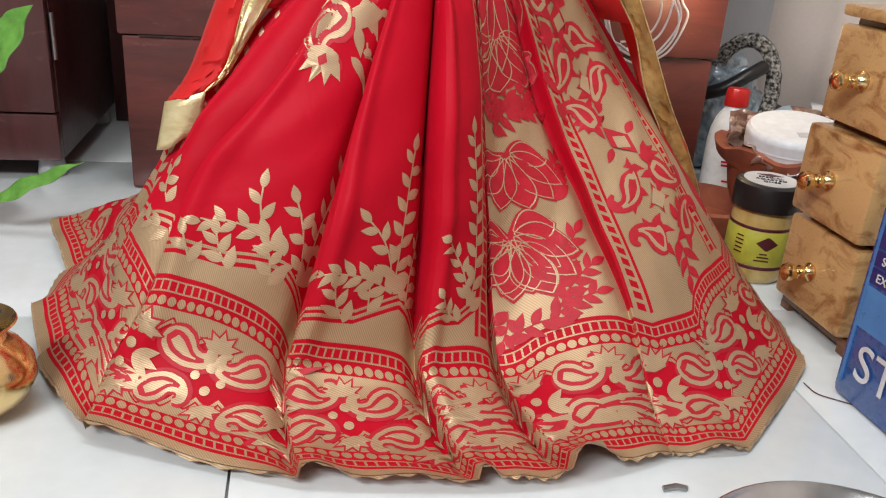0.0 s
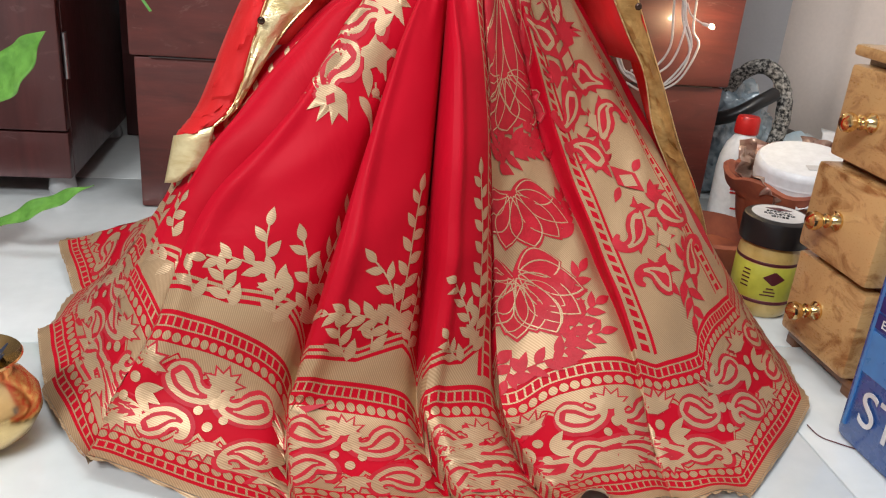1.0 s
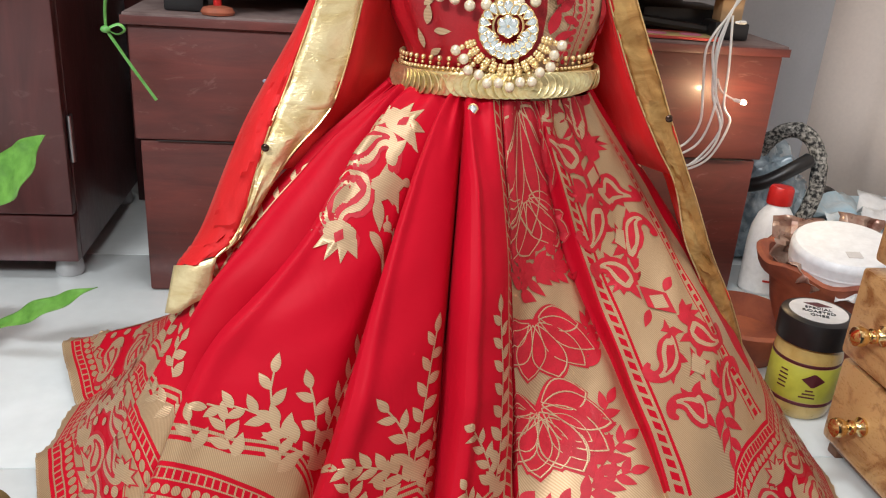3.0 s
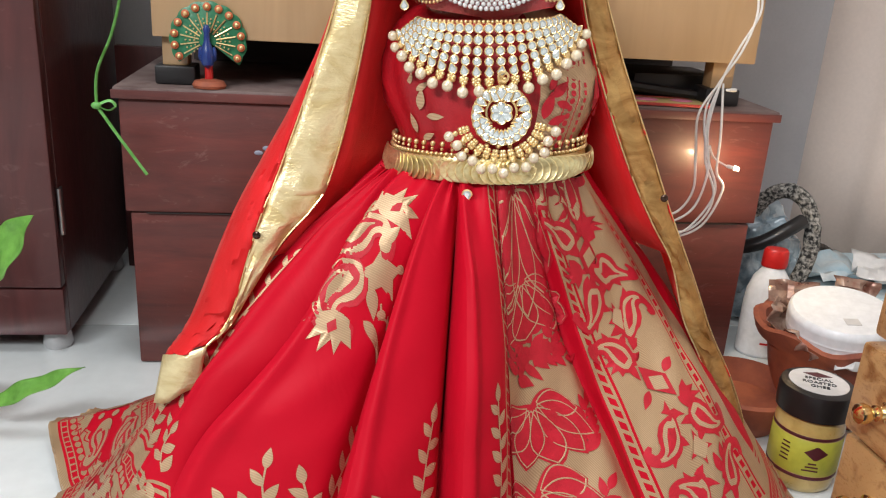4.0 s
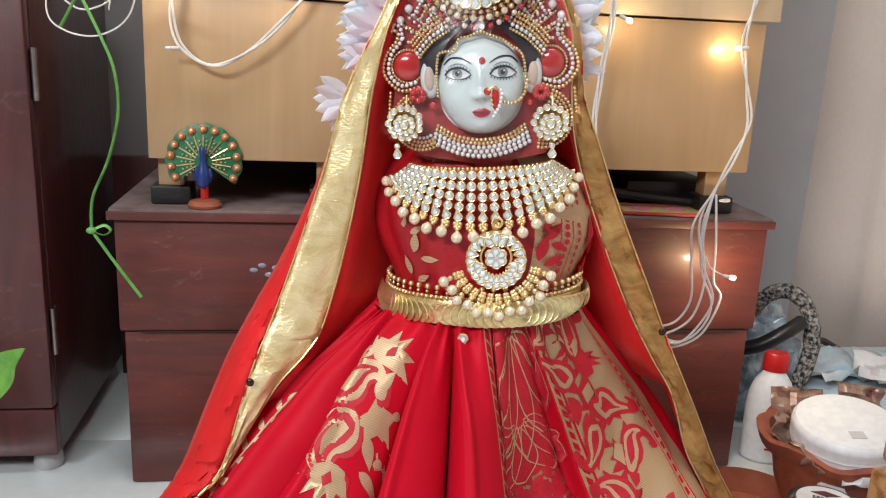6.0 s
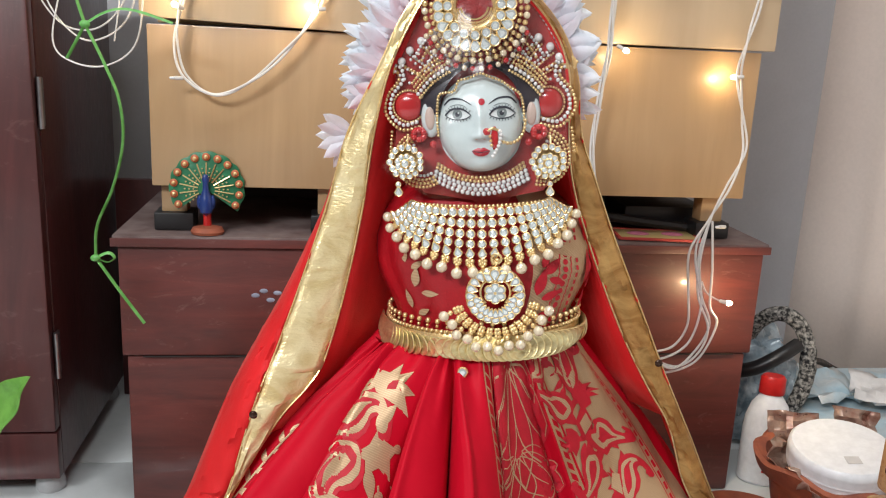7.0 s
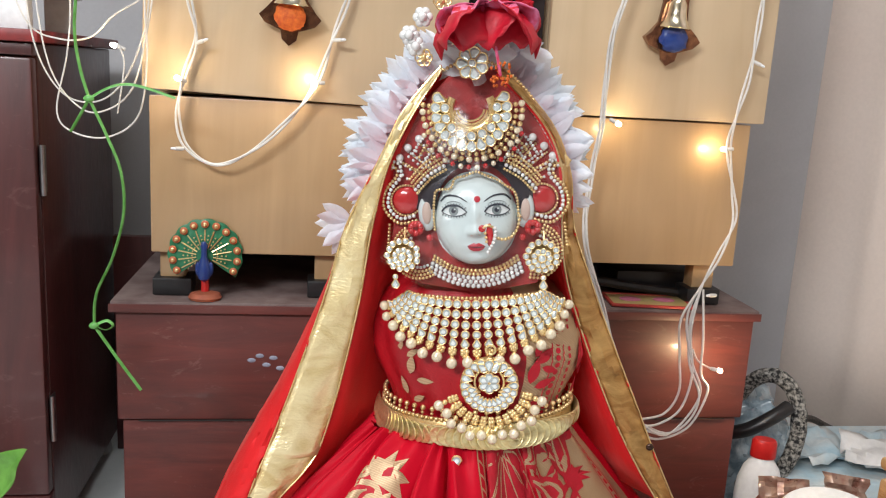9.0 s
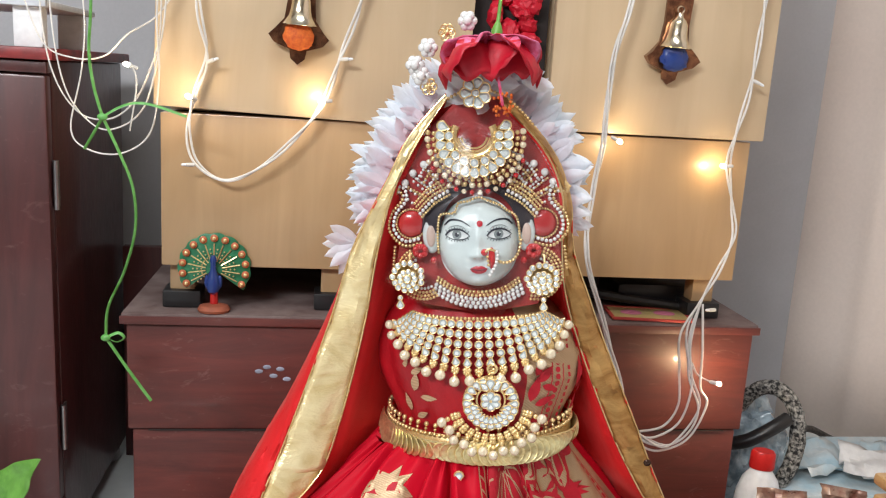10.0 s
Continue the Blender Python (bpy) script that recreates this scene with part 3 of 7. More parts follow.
class Weave:
    """Motifs woven into the skirt, laid on its surface in cloth metres: gold or red thread, in layers."""

    def __init__(self):
        self.verts, self.faces, self.slots = [], [], []

    def fill(self, outline, u, v, turn=0.0, size=1.0, slot=0, layer=0, flip=False):
        n = len(outline)
        cx, cy = sum(p[0] for p in outline) / n, sum(p[1] for p in outline) / n
        lift = .0007 + .00024 * layer
        base = len(self.verts)
        self.verts.append(cloth(*on_cloth(u, v, turn, flip, cx * size, cy * size), lift))
        for f in (.55, 1.0):
            for x, y in outline:
                q = on_cloth(u, v, turn, flip, (cx + (x - cx) * f) * size, (cy + (y - cy) * f) * size)
                self.verts.append(cloth(*q, lift if f < 1 else lift - .0002))
        for k in range(n):
            a, b = base + 1 + k, base + 1 + (k + 1) % n
            for f in ((base, a, b), (a, a + n, b + n, b)):
                self.faces.append(f[::-1] if flip else f), self.slots.append(slot)

    def stroke(self, spine, widths, u, v, turn=0.0, size=1.0, slot=0, layer=0, flip=False):
        """A band of changing width along a curve."""
        lift = .0007 + .00024 * layer
        line = [Vector((x, y, 0)) for x, y in spine]
        base = len(self.verts)
        for k, p in enumerate(line):
            d = (line[min(k + 1, len(line) - 1)] - line[max(k - 1, 0)]).normalized()
            side = Vector((-d.y, d.x, 0))
            for s in (-1, -.5, 0, .5, 1):
                q = (p + side * widths[k] * s) * size
                self.verts.append(cloth(*on_cloth(u, v, turn, flip, q.x, q.y), lift - (.0002 if abs(s) == 1 else 0)))
        for k in range(len(line) - 1):
            for s in range(4):
                a = base + 5 * k + s
                f = (a, a + 5, a + 6, a + 1)
                self.faces.append(f[::-1] if flip else f), self.slots.append(slot)

    def made(self, name, parent, label):
        me = bpy.data.meshes.new(name)
        me.from_pydata([tuple(v) for v in self.verts], [], self.faces)
        me.materials.append(M_ZARI), me.materials.append(M_THREAD)
        me.polygons.foreach_set("material_index", self.slots)
        me.shade_smooth()
        return tagged(hung(name, me, parent, None, label), kind="stuff")


def leaf_shape(n=9, width=.40):
    up = [(k / n, width * math.sin(math.pi * (k / n) ** .8) * .5) for k in range(n + 1)]
    return [(x, y) for x, y in up] + [(x, -y) for x, y in up[-2:0:-1]]


def paisley_spine():
    """A comma: round head, tail that curls over; the spine and half its width along it."""
    line = glide([(-.02, -.50, 0), (-.03, -.26, 0), (-.05, .00, 0), (-.02, .24, 0), (.12, .44, 0), (.32, .50, 0), (.46, .38, 0), (.42, .22, 0)], 4)
    t = np.linspace(0, 1, len(line))
    w = np.interp(t, [0, .04, .12, .24, .36, .50, .66, .84, 1], [.03, .16, .30, .34, .29, .19, .13, .11, .04])
    return [(q.x, q.y) for q in line], [float(k) for k in w]


def lotus_shape(petals=5):
    out = []
    for k in range(petals * 2 + 1):
        a = math.pi * (k / (petals * 2))
        r = .5 if k % 2 else .30
        out.append((-r * math.cos(a) * 1.15, r * math.sin(a)))
    return out + [(.35, -.06), (0, -.14), (-.35, -.06)]


def star_shape(n, inner=.55, r=.5):
    return [((r if k % 2 == 0 else r * inner) * math.cos(math.pi * k / n + .3), (r if k % 2 == 0 else r * inner) * math.sin(math.pi * k / n + .3)) for k in range(2 * n)]


def round_shape(n=12, r=.5):
    return [(r * math.cos(2 * math.pi * k / n), r * math.sin(2 * math.pi * k / n)) for k in range(n)]


LEAF, PAISLEY, LOTUS, DOT = leaf_shape(), paisley_spine(), lotus_shape(), round_shape()
SPIKE = [(-.2, -.42), (.35, -.30), (1.0, 0), (.35, .30), (-.2, .42)]


def paisley(w, u, v, turn, size, flip=False, ink=0, spikes=0):
    spine, wide = PAISLEY
    for k in range(spikes):
        a = 105 + 175 * k / max(spikes - 1, 1)
        x, y = -.03 + .30 * math.cos(radians(a)), -.10 + .42 * math.sin(radians(a))
        pu, pv = on_cloth(u, v, turn, flip, x * size, y * size)
        w.fill(SPIKE, pu, pv, turn + (180 - a if flip else a), size * .28, ink, 0)
    if ink == 0:
        w.stroke(spine, [k + .07 for k in wide], u, v, turn, size * 1.05, 1, 0, flip)
    w.stroke(spine, wide, u, v, turn, size, ink, 1, flip)
    w.stroke(spine[2:18], [max(k - .115, .012) for k in wide[2:18]], u, v, turn, size, 1 - ink, 2, flip)
    w.stroke(spine[4:15], [max((k - .20) * .85, .02) for k in wide[4:15]], u, v, turn, size, ink, 3, flip)


def border_motifs(w):
    """The paisley field of the hem border."""
    u, k = U[0] + .03, 0
    while u < U[-1] - .05:
        paisley(w, u + .036, .104, 118, .046)
        paisley(w, u + .134, .104, -118, .046, True)
        paisley(w, u + .044, .061, 66, .043, True)
        paisley(w, u + .126, .061, -66, .043)
        for x, y, t, s in ((.085, .112, 0, .040), (.085, .054, 180, .036), (.0, .112, 0, .034), (.0, .054, 180, .032)):
            w.fill(LOTUS, u + x, y, t, s * 1.22, 1, 0)
            w.fill(LOTUS, u + x, y, t, s, 0, 2)
        for x, y, s in ((.085, .094, .011), (.085, .073, .010), (.0, .094, .011), (.0, .072, .010), (-.013, .083, .009), (.013, .083, .009)):
            w.fill(DOT, u + x, y, 0, s, 0, 2)
        for sx in (-1, 1):
            for d in (-34, 0, 34):
                w.fill(LEAF, u + .085 + sx * .008, .083, (0 if sx > 0 else 180) + d, .026, 0, 2)
        u += .17
        k += 1


def spot(c, v):
    return float(np.interp(c, SC, SU)), v


def twig(w, start, end, pairs, leaf=.022, bow=.0, slot=0, layer=0):
    """A bowed stem between two places on the cloth, given as (fold, height), with leaves in turn on either side."""
    (u0, v0), (u1, v1) = spot(*start), spot(*end)
    wide, slant, long = cloth_frame((u0 + u1) / 2, (v0 + v1) / 2)
    dx, dy = (u1 - u0) * wide, (v1 - v0) * long + (u1 - u0) * slant
    n = 2 * pairs
    pts = []
    for k in range(n + 1):
        f = k / n
        b = bow * 4 * f * (1 - f)
        x, y = dx * f - dy * b, dy * f + dx * b
        pts.append((u0 + x / wide, v0 + (y - x / wide * slant) / long))
    for k in range(n):
        (ua, va), (ub, vb) = pts[k], pts[k + 1]
        x, y = (ub - ua) * wide, (vb - va) * long + (ub - ua) * slant
        a, step = math.degrees(math.atan2(y, x)), math.hypot(x, y)
        size = leaf * (1.08 - .30 * k / n)
        w.fill(BROAD_LEAF, ua, va, a + (42 if k % 2 else -42), size, slot, layer)
        w.fill([(0, -.0009), (step * 1.1, -.0009), (step * 1.1, .0009), (0, .0009)], ua, va, a, 1, slot, layer)
    w.fill(BROAD_LEAF, pts[-1][0], pts[-1][1], a, leaf * .85, slot, layer)


BROAD_LEAF = leaf_shape(9, .46)


def leafy_field(w):
    """Leafy twigs that spread over the chevron band of each red pleat and climb its far side."""
    # the broad pleat under the large motif
    twig(w, (5.93, .222), (5.20, .222), 5, .023, -.10)
    twig(w, (5.72, .226), (5.50, .272), 2, .023, .1)
    twig(w, (5.90, .215), (5.76, .278), 3, .023, -.1)
    twig(w, (5.94, .235), (5.985, .360), 5, .021, .03)
    twig(w, (5.46, .186), (5.33, .214), 2, .023, .05)
    twig(w, (5.74, .192), (5.66, .226), 2, .022, -.08)
    twig(w, (5.20, .182), (5.12, .205), 1, .022)
    # the next two pleats
    twig(w, (6.70, .222), (6.06, .236), 5, .023, -.10)
    twig(w, (6.68, .226), (6.36, .290), 3, .023, -.12)
    twig(w, (6.72, .222), (6.80, .365), 6, .022, .03)
    twig(w, (6.86, .212), (6.91, .285), 4, .019, .05)
    twig(w, (6.34, .188), (6.18, .222), 2, .023, .06)
    twig(w, (6.52, .200), (6.48, .226), 1, .022)
    twig(w, (7.56, .200), (7.52, .375), 8, .022, -.02)
    twig(w, (7.50, .205), (7.14, .268), 4, .019, -.10)
    twig(w, (7.40, .190), (7.14, .212), 2, .018, .10)
    # the narrow pleats beside the veil
    twig(w, (4.92, .212), (4.16, .190), 3, .019, .12)
    twig(w, (4.60, .222), (4.40, .250), 2, .018, .1)
    twig(w, (3.62, .215), (3.60, .430), 9, .016, .02)
    twig(w, (3.40, .195), (3.20, .235), 2, .022, .1)
    twig(w, (2.60, .190), (2.50, .300), 5, .022, .05)


LILY = [(-.10, -.30), (-.34, -.16), (-.50, .08), (-.27, .12), (-.28, .42), (-.10, .22), (.0, .56), (.10, .22), (.28, .42), (.27, .12), (.50, .08), (.34, -.16), (.10, -.30)]
LOZENGE = [(.5, 0), (0, .72), (-.5, 0), (0, -.72)]


def big_motif(w, u, v, lean):
    """The large motif of the plain field: two lilies at its ends, curled leaves and a small flower between."""
    def put(shape, x, y, turn, size, ink=0, layer=1, flip=False):
        pu, pv = on_cloth(u, v, lean, False, x, y)
        w.fill(shape, pu, pv, turn + lean, size, ink, layer, flip)

    def curl(x, y, turn, size, flip=False):
        pu, pv = on_cloth(u, v, lean, False, x, y)
        paisley(w, pu, pv, turn + lean, size, flip, 0)
    for x, y, turn in ((.014, .058, -38), (-.010, -.062, 168)):
        put(LILY, x, y, turn, .046)
        put(LOZENGE, x, y, turn, .010, 1, 3)
    curl(-.010, .026, -30, .050)
    curl(-.012, -.026, 150, .054, True)
    put(LEAF, -.028, .052, -70, .034)
    put(LEAF, .000, .060, 215, .030)
    put(LEAF, -.030, .004, 250, .034)
    put(LEAF, -.032, -.034, 255, .030)
    put(LEAF, .012, -.044, 330, .026)
    # the flower at the side and its dots on short stalks
    put(star_shape(5, .58), .018, .000, 16, .042)
    put(LEAF, .010, .018, 60, .028)
    put(LEAF, .012, -.016, -70, .028)
    for x, y, t in ((.034, -.016, -50), (.040, -.004, -10), (.040, .010, 20), (.026, -.024, -75), (.034, .020, 45)):
        put(DOT, x, y, 0, .0085)
        put([(-.010, -.0009), (0, -.0009), (0, .0009), (-.010, .0009)], x, y, t, 1)


def lotus_flower(w, u, v, size, turn=90):
    """A red lotus of the loose end: broad overlapping petals veined with gold."""
    def petal(wd):
        up = [(k / 10, wd * math.sin(math.pi * (k / 10) ** 1.15) ** .8 * .5) for k in range(11)]
        return up + [(x, -y) for x, y in up[-2:0:-1]]
    for k, (t, l, wd) in enumerate(((-82, .80, .46), (82, .80, .46), (-58, .98, .56), (58, .98, .56), (-30, 1.0, .60), (30, 1.0, .60), (0, 1.06, .62))):
        w.fill([(x * l, y) for x, y in petal(wd)], u, v, turn + t, size, 1, 1)
        for s in (-1, 1):
            line = [(.10 + .084 * l * j, s * wd * .5 * .90 * math.sin(math.pi * (j / 10) ** 1.15) ** .8) for j in range(11)]
            w.stroke(line, [.010] * 11, u, v, turn + t, size, 0, 2 + k // 3)


def pallu_motifs(w):
    # large drooping flowers with leafy branches between them
    for c, v, size, turn in ((8.20, .282, .074, -62), (8.26, .270, .060, -110), (8.30, .362, .062, -75), (8.40, .482, .060, -92), (8.46, .575, .040, -90)):
        u, v = spot(c, v)
        lotus_flower(w, u, v, size, turn)
    for a, b, n in (((8.10, .176), (8.50, .168), 3), ((8.42, .170), (8.80, .192), 4), ((8.52, .184), (8.84, .225), 4), ((8.56, .205), (8.80, .262), 4), ((8.12, .205), (8.06, .175), 2),
                    ((8.16, .398), (8.86, .400), 5), ((8.45, .392), (8.55, .440), 3), ((8.70, .395), (8.86, .445), 3), ((8.20, .395), (8.16, .435), 3), ((8.74, .300), (8.90, .350), 4), ((8.80, .45), (8.84, .53), 4), ((8.12, .50), (8.14, .56), 3)):
        twig(w, a, b, n, .024, .06, 1, 2)
    # the strip of paired paisleys: clusters round a lozenge, with a square between
    for c, v in ((10.28, .268), (9.92, .440), (9.85, .590)):
        u, v = spot(c, v)
        for x, y, t, f in ((-.026, .024, 150, False), (.024, .032, -150, True), (-.022, -.032, 30, True), (.026, -.024, -30, False)):
            pu, pv = on_cloth(u, v, 0, False, x, y)
            paisley(w, pu, pv, t, .046, f, 1, 4)
        w.fill([(.015, 0), (.004, .005), (0, .019), (-.004, .005), (-.015, 0), (-.004, -.005), (0, -.019), (.004, -.005)], u, v, 0, 1.0, 1, 2)
        w.fill([(.011, 0), (0, .014), (-.011, 0), (0, -.014)], u, v, 0, .9, 0, 3)
    for c, v in ((10.12, .354), (9.86, .515)):
        u, v = spot(c, v)
        w.fill([(.012, -.012), (.012, .012), (-.012, .012), (-.012, -.012)], u, v, 0, 1, 1, 2)
        w.fill([(.0075, -.0075), (.0075, .0075), (-.0075, .0075), (-.0075, -.0075)], u, v, 0, 1, 0, 3)
        for t in (0, 180):
            pu, pv = on_cloth(u, v, t, False, .024, 0)
            w.fill(LILY, pu, pv, t - 90, .034, 1, 1)
        for t in (50, 130, 230, 310):
            pu, pv = on_cloth(u, v, t, False, .018, 0)
            w.fill(LEAF, pu, pv, t, .022, 1, 1)
    twig(w, (10.30, .215), (10.22, .180), 2, .024, .1, 1, 1)
    twig(w, (10.40, .225), (10.62, .240), 2, .022, .1, 1, 1)


def torso_wrap():
    """The upper saree: red pleats over one side and gold brocade over the other."""
    bm = bmesh.new()
    rows = []
    zs = [.432, .445, .462, .48, .50, .52, .54, .56, .575, .588, .597]
    rx = [.080, .080, .082, .089, .099, .105, .104, .097, .086, .070, .045]
    ry = [.066, .067, .066, .066, .067, .068, .066, .062, .056, .048, .035]
    n = 120
    for z, a, b in zip(zs, rx, ry):
        row = []
        for k in range(n + 1):
            t = 2 * math.pi * k / n
            f = 1 + (.045 * abs(math.sin(t * 9 + z * 14)) - .02 if math.pi < t < 1.62 * math.pi else .004 * math.sin(t * 7))
            row.append((.037 - (z - .45) * .06 + a * f * math.cos(t), 1.0 + b * f * math.sin(t), z))
        rows.append(row)
    vs = [[bm.verts.new(p) for p in r[:-1]] for r in rows]
    for a, b in zip(vs, vs[1:]):
        for k in range(n):
            f = bm.faces.new((a[k], a[(k + 1) % n], b[(k + 1) % n], b[k]))
            t = 360 * k / n
            f.material_index = 1 if (295 < t < 360) else 0
    bm.faces.new(vs[-1])
    return bm


def torso_motifs():
    """Red marks on the gold side of the wrap, gold marks on the red side."""
    bm = bmesh.new()

    def at(t, z, lift=.0015):
        zz = [.432, .462, .50, .52, .56, .597]
        a, b = np.interp(z, zz, [.088, .090, .101, .106, .097, .045]), np.interp(z, zz, [.066, .066, .067, .068, .062, .035])
        t = radians(t)
        return Vector((.037 - (z - .45) * .06 + (a + lift) * math.cos(t), 1.0 + (b + lift) * math.sin(t), z))

    def blob(t, z, shape, size, turn, slot):
        ca, sa = math.cos(radians(turn)), math.sin(radians(turn))
        pts = [at(t + (x * ca - y * sa) * size / .085 * 57.3, z + (x * sa + y * ca) * size) for x, y in shape]
        try:
            bm.faces.new([bm.verts.new(p) for p in pts]).material_index = slot
        except ValueError:
            pass
    for k in range(15):
        z = .462 + k * .0068
        lean = 311 + (z - .46) * 95
        blob(lean, z, DOT, .0056, 0, 1)
        blob(lean - 4.5, z, [(-.1, -.65), (.1, -.65), (.1, .65), (-.1, .65)], .006, 0, 1)
        blob(lean + 4.5, z, [(-.1, -.65), (.1, -.65), (.1, .65), (-.1, .65)], .006, 0, 1)
        blob(lean + 10, z, [(-.25, -.3), (.25, -.3), (.25, .3), (-.25, .3)], .007, 0, 1)
    for t, z, a, s in ((300, .50, 80, .026), (303, .52, 40, .022), (299, .53, 120, .02), (300, .475, 30, .02), (340, .505, 80, .034), (342, .545, 60, .03), (345, .47, 100, .03)):
        blob(t, z, LEAF, s, a, 1), blob(t + 3, z - .004, LEAF, s * .8, a - 60, 1)
    for t, z, a, s in ((228, .478, 100, .018), (233, .500, 75, .020), (229, .522, 110, .018)):
        blob(t, z, LEAF, s, a, 0), blob(t + 4, z - .005, LEAF, s * .8, a - 70, 0)
    return bm


def saree():
    s = thing("saree", "red silk saree with gold brocade border spread on the floor", "saree")
    me = bpy.data.meshes.new("skirt")
    idx = np.arange(NS * NW).reshape(NS, NW)
    quads = np.stack([idx[:-1, :-1], idx[:-1, 1:], idx[1:, 1:], idx[1:, :-1]], axis=-1).reshape(-1, 4)
    me.from_pydata(SP.reshape(-1, 3).tolist(), [], quads.tolist())
    cl, pa = me.uv_layers.new(name="cloth"), me.uv_layers.new(name="panel")
    vi = np.empty(len(me.loops), dtype=np.int32)
    me.loops.foreach_get("vertex_index", vi)
    uu, cc = np.repeat(SU[:, None], NW, 1).reshape(-1), np.repeat(SC[:, None], NW, 1).reshape(-1)
    vv = SV.reshape(-1)
    cl.data.foreach_set("uv", np.stack([uu[vi], vv[vi]], 1).reshape(-1))
    pa.data.foreach_set("uv", np.stack([cc[vi], vv[vi]], 1).reshape(-1))
    me.materials.append(M_BROCADE)
    me.shade_smooth()
    skirt = hung("skirt", me, s, None, "pleated skirt")
    # the back of the skirt, against the chest
    bm = bmesh.new()
    a, b = SP[0][::6], SP[-1][::6]
    rows = []
    for f in np.linspace(0, 1, 20):
        bow = .10 * math.sin(math.pi * f)
        rows.append([tuple((p * (1 - f) + q * f) + np.array((0, bow * (.2 + .8 * k / len(a)), 0))) for k, (p, q) in enumerate(zip(a, b))])
    sheet(bm, rows)
    part("skirt_back", bm, M_RED_CLOTH, s)
    w = Weave()
    border_motifs(w)
    leafy_field(w)
    big_motif(w, *spot(5.37, .470), 9)
    pallu_motifs(w)
    w.made("woven_motif", s, "gold and red woven leaves and paisleys")
    part("torso_wrap", torso_wrap(), [M_RED_CLOTH, M_ZARI], s, "wrapped upper part, half red and half gold")
    tagged(part("torso_motif", torso_motifs(), [M_ZARI, M_THREAD], s, "woven marks", smooth=False), kind="stuff")
    # frayed gold edge under the hem
    bm = bmesh.new()
    rows = [[tuple(SP[i, -1] + np.array((0, 0, -.0008))) for i in range(0, NS, 2)], [tuple(SP[i, -1] + (SP[i, -1] - SP[i, -3]) * .9 + np.array((0, 0, -.001 + .002 * math.sin(i * .9)))) for i in range(0, NS, 2)]]
    sheet(bm, rows)
    part("selvedge", bm, M_ZARI, s, "frayed gold edge")


saree()


# ---- the veil over the head ----
def veil():
    d = thing("veil", "bright red veil with gold border draped from the head", "veil")
    l_in = glide([(-.012, .936, .782), (-.036, .932, .741), (-.055, .930, .696), (-.067, .930, .640), (-.076, .936, .575), (-.089, .940, .505), (-.106, .930, .433), (-.120, .920, .406), (-.146, .910, .374), (-.178, .898, .318), (-.190, .886, .295), (-.205, .878, .282)], 6)
    l_mid = glide([(-.014, .940, .784), (-.044, .936, .745), (-.064, .934, .700), (-.091, .934, .640), (-.107, .932, .578), (-.129, .926, .505), (-.150, .914, .439), (-.163, .902, .401), (-.174, .896, .362), (-.186, .889, .315), (-.194, .882, .296), (-.208, .874, .280)], 6)
    l_out = glide([(-.016, .985, .782), (-.047, .987, .745), (-.067, .987, .700), (-.094, .985, .640), (-.113, .976, .580), (-.143, .958, .505), (-.175, .940, .440), (-.193, .930, .403), (-.209, .920, .362), (-.230, .905, .302), (-.240, .893, .280), (-.249, .878, .266)], 6)
    r_in = glide([(.036, .936, .782), (.078, .934, .741), (.098, .938, .700), (.103, .948, .645), (.112, .964, .600), (.132, .984, .546), (.158, .997, .486), (.183, 1.002, .435), (.209, 1.006, .390), (.234, 1.008, .350), (.255, 1.012, .290), (.280, 1.016, .245), (.308, 1.018, .190), (.335, 1.02, .10)], 6)
    r_out = glide([(.040, .942, .786), (.085, .942, .742), (.106, .947, .698), (.114, .958, .650), (.134, .976, .602), (.158, .997, .548), (.178, 1.003, .505), (.198, 1.006, .463), (.224, 1.012, .407), (.261, 1.019, .333), (.292, 1.025, .268), (.325, 1.032, .210), (.352, 1.034, .140), (.358, 1.034, .05)], 6)

    def band(a, b, n, bulge, seed, crease=.0012):
        rows = []
        for k in range(n + 1):
            f = k / n
            row = []
            for i, (p, q) in enumerate(zip(a, b)):
                z = crease * (noise.noise((i * .55 + seed, f * 3, seed)) + .6 * noise.noise((i * 1.7, f * 7, seed + 3)))
                row.append(p.lerp(q, f) + Vector((0, -bulge * math.sin(math.pi * f) + z * 2, z)))
            rows.append(row)
        return rows
    bm = bmesh.new()
    sheet(bm, band(l_in, l_mid, 6, .003, 1, .002))
    thicken(part("border", bm, M_TISSUE, d, "crinkled gold tissue border"), .0012)
    bm = bmesh.new()
    sheet(bm, band(l_mid, l_out, 8, .009, 2, .0035))
    back = [p + Vector((.03, .075 if p.z > .6 else .10, -.004)) for p in l_out]
    sheet(bm, band(l_out, back, 6, .0, 5, .003))
    thicken(part("cloth", bm, M_CHIFFON, d, "sheer bright red cloth"), .001)
    bm = bmesh.new()
    top = [l_mid[-1].lerp(l_out[-1], f) + Vector((0, -.003 - .006 * math.sin(math.pi * f), 0)) for f in np.linspace(-.02, 1.04, 14)]
    low = [Vector((-.218, .872, .236)).lerp(Vector((-.261, .874, .213)), f) + Vector((0, -.006 * math.sin(math.pi * f), .002 * math.sin(f * 7))) for f in np.linspace(-.02, 1.02, 14)]
    rows = [[p.lerp(q, f) for p, q in zip(top, low)] for f in np.linspace(0, 1, 6)]
    sheet(bm, rows)
    thicken(part("border", bm, M_TISSUE, d, "gold tissue end of the veil"), .0015)
    bm = bmesh.new()
    sheet(bm, [[p + Vector((.004, .012, -.006)) for p in low], [p + Vector((.010, .016, -.022)) for p in low], [p + Vector((.012, .03, -.004)) for p in low]])
    part("cloth", bm, M_RED_CLOTH, d)
